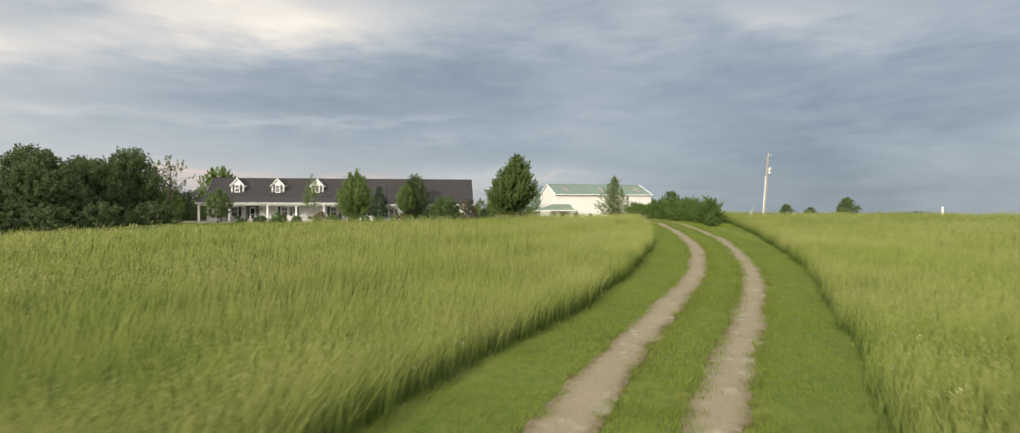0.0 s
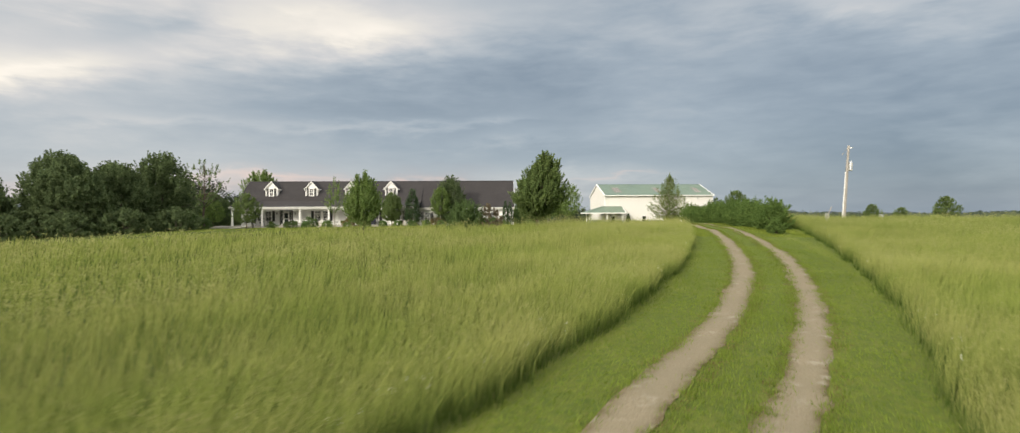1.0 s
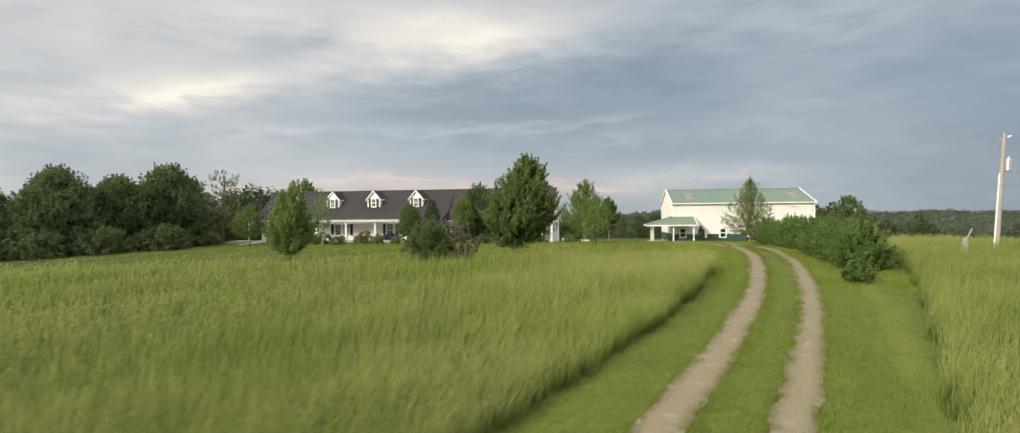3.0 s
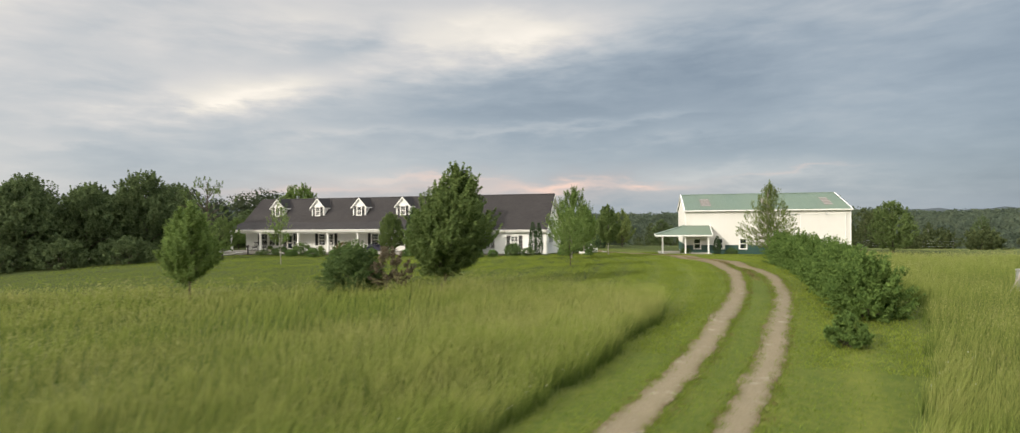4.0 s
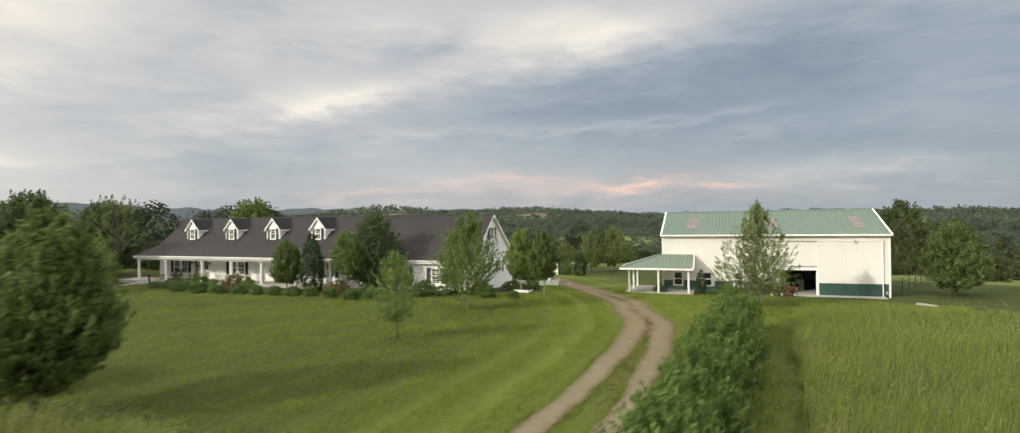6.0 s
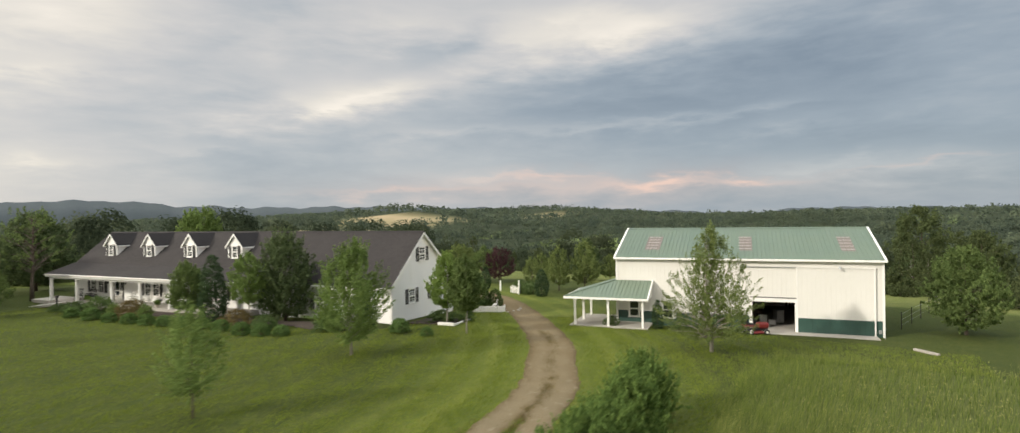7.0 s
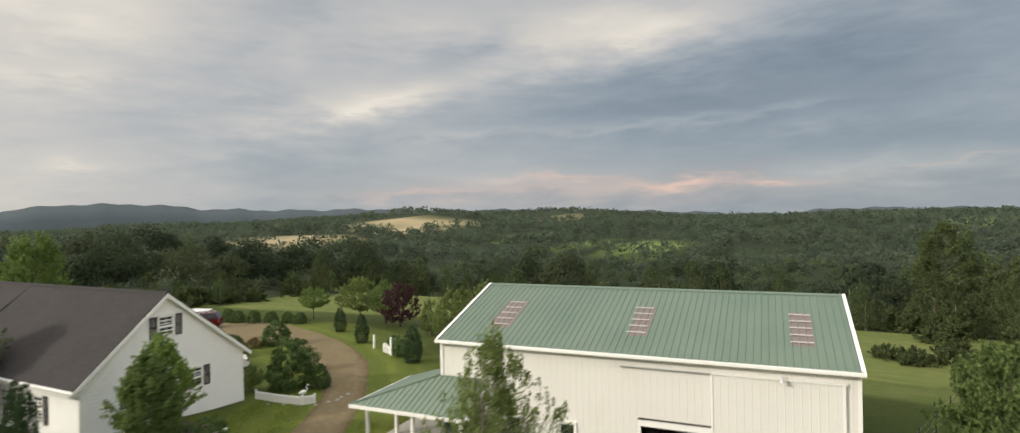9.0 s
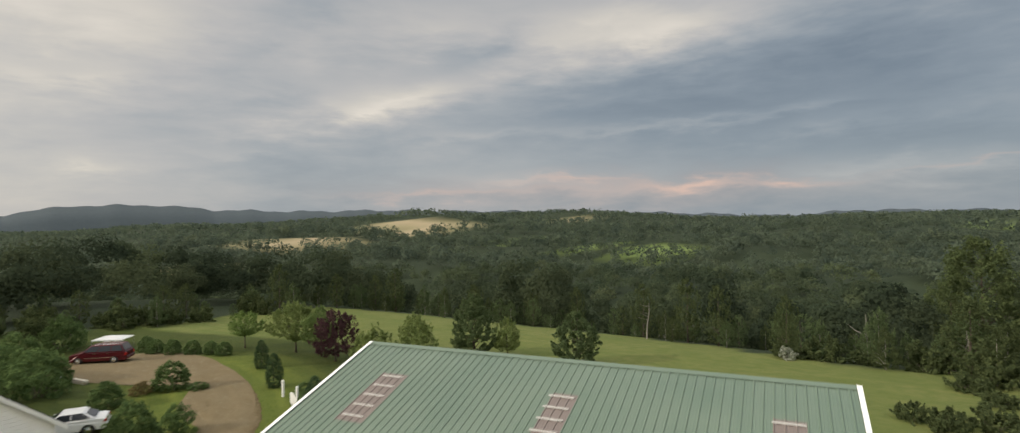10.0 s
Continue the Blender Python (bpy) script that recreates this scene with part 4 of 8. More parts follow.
part("door_frame", boxes((-36.1, -35.95, FRONT - 0.10, FRONT, 2.29, 4.6), (-34.25, -34.1, FRONT - 0.10, FRONT, 2.29, 4.6), (-36.1, -34.1, FRONT - 0.101, FRONT, 4.45, 4.62), (-35.62, -35.552, FRONT - 0.09, FRONT, 2.29, 4.45), (-34.648, -34.58, FRONT - 0.09, FRONT, 2.29, 4.45)), M_DARKDOOR, door)
for a, b in ((-35.95, -35.62), (-34.58, -34.25)):
    part("sidelight", boxes((a, b, FRONT - 0.06, FRONT - 0.04, 2.5, 4.44)), M_GLASS, door)
    part("sidelight_frame", boxes((a + 0.02, a + 0.06, FRONT - 0.075, FRONT - 0.045, 2.5, 4.44), (b - 0.06, b - 0.02, FRONT - 0.075, FRONT - 0.045, 2.5, 4.44), (a + 0.03, b - 0.03, FRONT - 0.076, FRONT - 0.046, 3.4, 3.46)), M_TRIM, door)
part("door_handle", tube(bmesh.new(), ((-34.72, FRONT - 0.1, 3.28), (-34.72, FRONT - 0.13, 3.3), (-34.72, FRONT - 0.13, 3.42), (-34.72, FRONT - 0.1, 3.44)), (0.012,) * 4, 6), M_STEEL, door)
for u in (-36.5, -33.7):
    lamp = part("wall_lantern", cyl(bmesh.new(), u, FRONT - 0.14, 3.95, 4.25, 0.07, 0.09, 8), M_DARKDOOR, house)
# wing windows and gable windows
for c in (-13.4, -7.55, -4.1):
    window(house, pose(c, WING - 0.028, 2.72), 0.85, 1.42)
for v, z, w, h in ((0.02, 6.72, 0.85, 1.12), (-1.65, 3.32, 0.85, 1.12), (1.75, 3.32, 0.85, 1.12)):
    window(house, Matrix.Translation((-0.272, v, z)) @ pose(0, 0, 0, 0, 0, 90), w, h)


# dormers
def dormer(u):
    vF, zb = -2.95, 6.55
    hw = 0.93
    root = part("dormer", prism(bmesh.new(), [(u - hw, zb - 0.35), (u + hw, zb - 0.35), (u + hw, 7.98), (u, 9.05), (u - hw, 7.98)], 1, vF, vF + 0.12), M_TRIM, house)
    # side walls run back into the roof, boarded like the gable
    for s in (-1, 1):
        a, b = sorted((u + s * hw, u + s * (hw - 0.12)))
        bm = bmesh.new()
        prism(bm, [(vF + 0.121, zb - 0.35), (vF + 0.121, 7.97), (-1.35, 7.97)], 0, a, b)
        wall = part("side_wall", bm, M_SIDING, root)
        for k in range(7):
            z = 6.62 + 0.2 * k
            a, b = sorted((u + s * (hw + 0.002), u + s * (hw + 0.02)))
            part("siding_board", prism(bmesh.new(), [(vF + 0.125, z), (vF + 0.125, z + 0.17), (vF + 0.125 + (z + 0.17 - 6.6) * 1.09, z + 0.17), (vF + 0.125 + (z - 6.6) * 1.09, z)], 0, a, b), M_SIDING, wall)
    for s in (-1, 1):
        lo, hi = (u + s * 1.12, 7.90), (u, 9.18)
        bm = bmesh.new()
        prism(bm, [(lo[0], lo[1]), (hi[0], hi[1]), (hi[0], hi[1] - 0.11), (lo[0], lo[1] - 0.11)], 1, vF - 0.14, -0.05)
        part("roof", bm, M_SHINGLE, root)
        bm = bmesh.new()
        prism(bm, [(lo[0] + s * 0.02, lo[1] - 0.03), (hi[0], hi[1] - 0.03), (hi[0], hi[1] - 0.24), (lo[0] + s * 0.02, lo[1] - 0.22)], 1, vF - 0.18, vF - 0.142)
        part("rake_board", bm, M_TRIM, root)
        bm = bmesh.new()
        prism(bm, [(lo[0] - s * 0.16, lo[1] - 0.10), (lo[0] + s * 0.03, lo[1] - 0.02), (lo[0] + s * 0.03, lo[1] - 0.16), (lo[0] - s * 0.16, lo[1] - 0.16)], 1, vF - 0.14, -1.3)
        part("fascia", bm, M_TRIM, root)
    part("base_trim", boxes((u - hw - 0.04, u + hw + 0.04, vF - 0.05, vF - 0.002, zb - 0.2, zb + 0.05)), M_TRIM, root)
    window(house, pose(u, vF - 0.004, 6.86), 0.62, 1.08, True)
    return root


for u in (-37.75, -31.55, -25.4, -19.2):
    dormer(u)


# ------------------------------------------------------------------ barn
BARN = pose(6.72, 112.32, 0, 0, 0, 10.13)
barn = empty("barn", BARN, "cream steel pole barn with green metal roof and green base", "barn")
BL, BW = 18.75, 6.2            # wall length and half depth
GB, EAVE, BRIDGE, WAINS = 1.46, 6.75, 9.02, 2.62
DOOR0, DOOR1, DOORTOP = 10.22, 13.12, 3.72
SLIDE0, SLIDE1, SLIDETOP = 13.26, 18.2, 6.3
HOLES = [(0.95, 1.85, 2.12, 3.45), (3.58, 4.48, 2.12, 3.45), (6.32, 7.22, 2.12, 3.45), (DOOR0, DOOR1, 0.0, DOORTOP)]
PW = BL / 60
panel_cache = {}


def steel_panel(mat, w, z0, z1):
    """A strip of ribbed wall steel, face towards -y, rib along its left edge."""
    key = (mat.name, round(w, 3), round(z0, 3), round(z1, 3))
    if key not in panel_cache:
        r = 0.007
        prof = [(0, 0), (0.018, -r), (0.045, -r), (0.063, 0), (w * 0.5 - 0.012, 0), (w * 0.5, -0.002), (w * 0.5 + 0.012, 0), (w, 0), (w, 0.01), (0, 0.01)]
        bm = bmesh.new()
        prism(bm, prof, 2, z0, z1)
        me = bpy.data.meshes.new("wall_panel")
        bm.to_mesh(me)
        bm.free()
        me.materials.append(mat)
        panel_cache[key] = me
    return panel_cache[key]


def cut(u0, u1, z0, z1, holes):
    """The stretches of a strip that the holes leave."""
    out = [(z0, z1)]
    for a, b, c, d in holes:
        if u1 > a + 0.05 and u0 < b - 0.05:
            nxt = []
            for p, q in out:
                if c > p:
                    nxt.append((p, min(q, c)))
                if d < q:
                    nxt.append((max(p, d), q))
            out = [(p, q) for p, q in nxt if q - p > 0.03]
    return out


# front wall: a core with the openings, then the ribbed sheets
front = bmesh.new()
xs = sorted({0, BL, *[h[0] for h in HOLES], *[h[1] for h in HOLES]})
for a, b in zip(xs, xs[1:]):
    for p, q in cut(a, b, GB - 0.5, EAVE, HOLES):
        box(front, a, b, -BW + 0.02, -BW + 0.12, p, q)
barn_front = part("front_wall", front, M_BARNWHITE, barn)
for i in range(60):
    u = i * PW
    for p, q in cut(u, u + PW, GB - 0.05, WAINS, HOLES):
        shared("wall_panel", steel_panel(M_BARNGREEN, PW, p, q), barn_front, pose(u, -BW, 0))
    for p, q in cut(u, u + PW, WAINS + 0.04, EAVE, HOLES):
        shared("wall_panel", steel_panel(M_BARNWHITE, PW, p, q), barn_front, pose(u, -BW, 0))
part("wainscot_trim", boxes((0, 0.92, -BW - 0.04, -BW + 0.02, WAINS, WAINS + 0.045), (1.9, 3.55, -BW - 0.04, -BW + 0.02, WAINS, WAINS + 0.045), (4.5, 6.3, -BW - 0.04, -BW + 0.02, WAINS, WAINS + 0.045), (7.25, 10.1, -BW - 0.04, -BW + 0.02, WAINS, WAINS + 0.045)), M_BARNWHITE, barn)
for name, y0, y1 in (("back_wall", BW - 0.12, BW),):
    part(name, boxes((0, BL, y0, y1, GB - 0.6, EAVE)), M_BARNWHITE, barn)
for u0 in (0.0, BL - 0.12):
    bm = prism(bmesh.new(), [(-BW + 0.125, GB - 0.6), (BW - 0.125, GB - 0.6), (BW - 0.125, EAVE), (0, BRIDGE - 0.14), (-BW + 0.125, EAVE)], 0, u0, u0 + 0.12)
    end = part("end_wall", bm, M_BARNWHITE, barn)
    turn = -90 if u0 == 0 else 90
    xo = -0.002 if u0 == 0 else BL + 0.002
    for i in range(40):
        v = -BW + i * (2 * BW / 40)
        mid = v + BW / 40
        top = EAVE + (BRIDGE - 0.16 - EAVE) * (1 - abs(mid) / BW) - 0.05
        w = 2 * BW / 40
        at = pose(xo, v + (w if u0 == 0 else 0), 0, 0, 0, turn)
        shared("wall_panel", steel_panel(M_BARNGREEN, w, GB - 0.05, WAINS), end, at)
        shared("wall_panel", steel_panel(M_BARNWHITE, w, WAINS + 0.04, round(top, 2)), end, at)
part("barn_floor", boxes((0.12, BL - 0.12, -BW + 0.02, BW - 0.12, GB - 0.3, GB + 0.10)), M_CONCRETE, barn)
part("corner_trim", boxes((-0.05, 0.1, -BW - 0.05, -BW - 0.028, GB - 0.05, EAVE - 0.02), (-0.05, -0.03, -BW - 0.028, -BW + 0.12, GB - 0.05, EAVE - 0.02)), M_TRIM, barn)
part("corner_trim", boxes((BL - 0.1, BL + 0.05, -BW - 0.05, -BW - 0.028, GB - 0.05, EAVE - 0.02), (BL + 0.03, BL + 0.05, -BW - 0.028, -BW + 0.12, GB - 0.05, EAVE - 0.02)), M_TRIM, barn)

# roof: ribbed green sheets over both slopes, with three rosy skylight sheets
OV, OU = 0.28, 0.08
SLOPE = (BRIDGE - 6.93) / 6.46
RL = BL + 2 * OU
NP = 62
RW = RL / NP
SKY_U = (2.66, 9.74, 16.82)
SK0, SK1 = -4.9, -2.0


def rib_sheet(mat, w, v0, v1, name="roof_panel"):
    bm = bmesh.new()
    prof = [(0, 0), (0.016, 0.028), (0.042, 0.028), (0.058, 0), (w * 0.36, 0), (w * 0.36 + 0.015, 0.006), (w * 0.36 + 0.03, 0), (w * 0.7, 0), (w * 0.7 + 0.015, 0.006), (w * 0.7 + 0.03, 0), (w, 0), (w, -0.012), (0, -0.012)]
    lo = [bm.verts.new((x, v0, BRIDGE + v0 * SLOPE + z)) for x, z in prof]
    hi = [bm.verts.new((x, v1, BRIDGE + v1 * SLOPE + z)) for x, z in prof]
    n = len(prof)
    bm.faces.new(lo)
    bm.faces.new(hi[::-1])
    for i in range(n):
        bm.faces.new((lo[i], lo[(i + 1) % n], hi[(i + 1) % n], hi[i]))
    bmesh.ops.recalc_face_normals(bm, faces=bm.faces[:])
    me = bpy.data.meshes.new(name)
    bm.to_mesh(me)
    bm.free()
    me.materials.append(mat)
    return me


deck = bmesh.new()
prism(deck, [(-6.44, BRIDGE - 6.44 * SLOPE - 0.02), (0, BRIDGE - 0.02), (6.44, BRIDGE - 6.44 * SLOPE - 0.02), (6.44, BRIDGE - 6.44 * SLOPE - 0.12), (0, BRIDGE - 0.14), (-6.44, BRIDGE - 6.44 * SLOPE - 0.12)], 0, -OU + 0.01, BL + OU - 0.01)
barn_roof = part("roof", deck, M_ROOFGREEN, barn)
whole, low, high, rosy = (rib_sheet(M_ROOFGREEN, RW, -6.46, -0.02), rib_sheet(M_ROOFGREEN, RW, -6.46, SK0), rib_sheet(M_ROOFGREEN, RW, SK1, -0.02), rib_sheet(M_SKYLIGHT, RW, SK0 + 0.002, SK1 - 0.002, "skylight_panel"))
for i in range(NP):
    u = -OU + i * RW
    at = pose(u, 0, 0)
    if any(abs(u + RW / 2 - s) < 0.48 for s in SKY_U):
        shared("roof_panel", low, barn_roof, at)
        shared("roof_panel", high, barn_roof, at)
        shared("skylight_panel", rosy, barn_roof, at)
    else:
        shared("roof_panel", whole, barn_roof, at)
    shared("roof_panel", whole, barn_roof, pose(u + RW, 0, 0, 0, 0, 180))
for s in SKY_U:
    for k in range(5):
        v = SK0 + 0.25 + k * 0.6
        z = BRIDGE + v * SLOPE
        bm = bmesh.new()
        prism(bm, [(v, z + 0.031), (v + 0.08, z + 0.031 + 0.08 * SLOPE), (v + 0.08, z + 0.043 + 0.08 * SLOPE), (v, z + 0.043)], 0, s - 0.46, s + 0.46)
        part("skylight_batten", bm, M_BATTEN, barn_roof)
part("ridge_cap", prism(bmesh.new(), [(-0.2, BRIDGE - 0.03), (0, BRIDGE + 0.06), (0.2, BRIDGE - 0.03), (0, BRIDGE + 0.035)], 0, -OU - 0.02, BL + OU + 0.02), M_ROOFGREEN, barn)
for u0, u1 in ((-OU - 0.09, -OU - 0.003), (BL + OU + 0.003, BL + OU + 0.09)):
    for s in (-1, 1):
        bm = bmesh.new()
        prism(bm, [(s * 6.5, BRIDGE - 6.5 * SLOPE + 0.05), (0, BRIDGE + 0.06), (0, BRIDGE - 0.17), (s * 6.5, BRIDGE - 6.5 * SLOPE - 0.17)], 0, u0, u1)
        part("rake_trim", bm, M_TRIM, barn)
    a, b = (u0 - 0.003, u0 + 0.15) if u0 < 0 else (u1 - 0.15, u1 + 0.003)
    bm = bmesh.new()
    prism(bm, [(-6.5, BRIDGE - 6.5 * SLOPE + 0.058), (0, BRIDGE + 0.068), (0, BRIDGE + 0.062), (-6.5, BRIDGE - 6.5 * SLOPE + 0.052)], 0, a, b)
    part("rake_trim", bm, M_TRIM, barn)
ze = BRIDGE - 6.46 * SLOPE
part("eave_trim", boxes((-OU - 0.1, BL + OU + 0.1, -6.60, -6.465, ze - 0.16, ze - 0.015), bevel=0.01), M_TRIM, barn)
part("soffit", boxes((-0.06, BL + 0.06, -6.46, -BW - 0.03, ze - 0.17, ze - 0.14)), M_TRIM, barn)

# overhead door, its frame and the big sliding door
part("door_frame", boxes((DOOR0 - 0.12, DOOR0, -BW - 0.07, -BW + 0.12, GB, DOORTOP + 0.02), (DOOR1, DOOR1 + 0.12, -BW - 0.07, -BW + 0.12, GB, DOORTOP + 0.02)), M_TRIM, barn)
over = part("overhead_door", boxes((DOOR0 - 0.1, DOOR1 + 0.1, -BW - 0.09, -BW - 0.03, DOORTOP, DOORTOP + 0.27)), M_TRIM, barn, "raised white overhead door")
part("door_track", boxes((DOOR0 - 0.12, DOOR1 + 0.12, -BW - 0.10, -BW - 0.02, DOORTOP + 0.30, DOORTOP + 0.35)), M_DARKDOOR, barn)
slide = part("sliding_door", boxes((SLIDE0, SLIDE1, -BW - 0.10, -BW - 0.05, GB + 0.06, SLIDETOP)), M_BARNWHITE, barn, "tall cream sliding barn door with dark green base")
nS = 16
for i in range(nS):
    w = (SLIDE1 - SLIDE0) / nS
    u = SLIDE0 + i * w
    shared("wall_panel", steel_panel(M_BARNGREEN, w, GB + 0.08, WAINS), slide, pose(u, -BW - 0.102, 0))
    shared("wall_panel", steel_panel(M_BARNWHITE, w, WAINS + 0.03, SLIDETOP - 0.03), slide, pose(u, -BW - 0.102, 0))
part("door_edge", boxes((SLIDE0 - 0.04, SLIDE0 + 0.05, -BW - 0.135, -BW - 0.04, GB + 0.05, SLIDETOP)), M_TRIM, slide)
part("door_edge", boxes((SLIDE1 - 0.05, SLIDE1 + 0.04, -BW - 0.135, -BW - 0.04, GB + 0.05, SLIDETOP)), M_TRIM, slide)
part("sliding_track", boxes((9.35, SLIDE0, -BW - 0.09, -BW - 0.02, SLIDETOP - 0.02, SLIDETOP + 0.035)), M_STEEL, barn)
part("sliding_track", boxes((SLIDE0 + 0.002, SLIDE1 + 0.1, -BW - 0.15, -BW - 0.03, SLIDETOP + 0.005, SLIDETOP + 0.07)), M_TRIM, barn)
part("wall_lamp", tube(tube(bmesh.new(), ((15.99, -BW - 0.05, 6.45), (15.99, -BW - 0.3, 6.5), (15.99, -BW - 0.38, 6.42)), (0.02, 0.02, 0.02), 6), ((15.99, -BW - 0.38, 6.44), (15.99, -BW - 0.40, 6.30)), (0.05, 0.12), 10), M_STEEL, barn)
part("meter_box", boxes((18.4, 18.58, -BW - 0.12, -BW - 0.02, 1.75, 2.0), bevel=0.01), M_STEEL, barn)
part("concrete_apron", boxes((9.4, 18.3, -BW - 1.25, -BW + 0.02, GB - 0.4, GB + 0.11), bevel=0.01), M_CONCRETE, barn)
for a, b, c, d in HOLES[:3]:
    window(barn, pose((a + b) / 2, -BW - 0.01, c + 0.05), b - a - 0.16, d - c - 0.12, False, 0)
# inner posts and girts, seen through the open door
for u in (4.5, 8.6, 10.0, 13.3, 16.0):
    part("inner_post", boxes((u - 0.07, u + 0.07, BW - 0.32, BW - 0.14, GB + 0.04, EAVE)), M_DARKWOOD, barn)
for z in (2.4, 3.4, 4.4, 5.4):
    part("girt", boxes((0.13, BL - 0.13, BW - 0.17, BW - 0.125, z, z + 0.14)), M_DARKWOOD, barn)

# porch round the front left corner of the barn
PO, PF, PB = -3.35, -9.0, -3.6         # outer left eave, front eave, back end (v)
PE, PT = 3.98, 5.05                    # eave and top heights
def hip(bm, c):
    return slab(bm, c, 0.06)


porch_roof = part("porch_roof", hip(bmesh.new(), [(PO - 0.3, PF - 0.05, PE), (2.85, PF - 0.05, PE), (2.85, -BW - 0.03, PT), (-0.05, -BW - 0.03, PT)]), M_ROOFGREEN, barn)
part("porch_roof", hip(bmesh.new(), [(PO - 0.3, PB, PE), (PO - 0.3, PF - 0.05, PE), (-0.05, -BW - 0.03, PT), (-0.05, PB, PT)]), M_ROOFGREEN, barn)
rise = (PT - PE) / (-BW - 0.03 - PF + 0.05)
for i in range(21):
    u = PO - 0.2 + i * 0.305
    if u > 2.8:
        break
    top = -BW - 0.05 if u > -0.05 else PF - 0.05 + (u - PO + 0.3) / (-0.05 - PO + 0.3) * (-BW - PF)
    if top - PF < 0.1:
        continue
    bm = bmesh.new()
    z0, z1 = PE + 0.002, PE + 0.002 + (top - PF + 0.05) * rise
    a, b, c, d = (u, PF - 0.05, z0), (u + 0.04, PF - 0.05, z0), (u + 0.04, top, z1), (u, top, z1)
    lo = [bm.verts.new(p) for p in (a, b, c, d)]
    hi = [bm.verts.new((p[0] + (0.012 if k in (0, 3) else -0.012), p[1], p[2] + 0.028)) for k, p in enumerate((a, b, c, d))]
    bm.faces.new(hi)
    for k in range(4):
        bm.faces.new((lo[k], lo[(k + 1) % 4], hi[(k + 1) % 4], hi[k]))
    bmesh.ops.recalc_face_normals(bm, faces=bm.faces[:])
    part("roof_rib", bm, M_ROOFGREEN, porch_roof)
part("hip_cap", tube(bmesh.new(), ((PO - 0.3, PF - 0.05, PE + 0.02), (-0.05, -BW - 0.03, PT + 0.02)), (0.06, 0.06), 5), M_ROOFGREEN, barn)
part("porch_fascia", boxes((PO - 0.34, 2.9, PF - 0.10, PF - 0.055, PE - 0.17, PE + 0.0)), M_TRIM, barn)
part("porch_fascia", boxes((PO - 0.35, PO - 0.305, PF - 0.054, PB, PE - 0.17, PE + 0.0)), M_TRIM, barn)
bm = bmesh.new()
prism(bm, [(PF - 0.08, PE + 0.05), (-BW - 0.04, PT + 0.05), (-BW - 0.04, PT - 0.14), (PF - 0.08, PE - 0.14)], 0, 2.86, 2.95)
part("porch_rake", bm, M_TRIM, barn)
part("porch_ceiling", boxes((PO - 0.25, 2.85, PF, -BW - 0.035, PE - 0.16, PE - 0.13), (PO - 0.25, -0.06, -BW - 0.034, PB, PE - 0.16, PE - 0.13)), M_TRIM, barn)
part("porch_gable", prism(bmesh.new(), [(PF + 0.02, PE - 0.12), (-BW - 0.04, PE - 0.12), (-BW - 0.04, PT - 0.1), (PF + 0.02, PE - 0.02)], 0, 2.80, 2.84), M_BARNWHITE, barn)
part("porch_slab", boxes((PO + 0.05, 2.85, PF + 0.05, -BW - 0.03, GB - 0.35, GB + 0.25), (PO + 0.05, -0.03, -BW - 0.03, PB, GB - 0.35, GB + 0.25)), M_CONCRETE, barn)
pm = None
for u, v in ((-2.85, -8.7), (-0.2, -8.7), (2.45, -8.7), (-2.75, -6.4), (-2.7, -4.0)):
    if pm is None:
        p0 = part("porch_post", boxes((-0.08, 0.08, -0.08, 0.08, GB + 0.02, PE - 0.165), (-0.11, 0.11, -0.11, 0.11, GB + 0.02, GB + 0.16), (-0.11, 0.11, -0.11, 0.11, PE - 0.30, PE - 0.165), bevel=0.006), M_TRIM, barn)
        p0.matrix_basis = pose(u, v, 0)
        pm = p0.data
    else:
        shared("porch_post", pm, barn, pose(u, v, 0))


# ------------------------------------------------------------------ plants
def profile(kind, s):
    """Half width of a crown, 0 to 1, at the height share s of the crown."""
    s = np.clip(s, 0, 1)
    if kind == "oval":
        return (1 - np.abs(2 * s ** 0.8 - 1) ** 2.3) ** 0.55 * (1 - 0.12 * s)
    if kind == "egg":
        return (1 - np.abs(2 * s ** 0.62 - 1) ** 2.1) ** 0.6 * (1 - 0.1 * s)
    if kind == "ovate":
        return np.where(s < 0.34, (0.12 + 0.88 * s / 0.34) ** 0.62, (np.clip(1 - s, 0, 1) / 0.66) ** 0.56)
    if kind == "spire":
        return (1 - s) ** 0.72 * np.minimum(1, 0.5 + s * 2.6)
    if kind == "spindle":
        return np.minimum(1, (np.clip(1 - s, 0, 1) / 0.5) ** 0.6) * np.minimum(1, 0.7 + s * 1.5)
    if kind == "dome":
        return np.sqrt(np.clip(1 - (s * 1.0) ** 2.2, 0, 1)) * np.minimum(1, 0.8 + s)
    return np.sqrt(np.clip(1 - (2 * s - 1) ** 2, 0, 1))


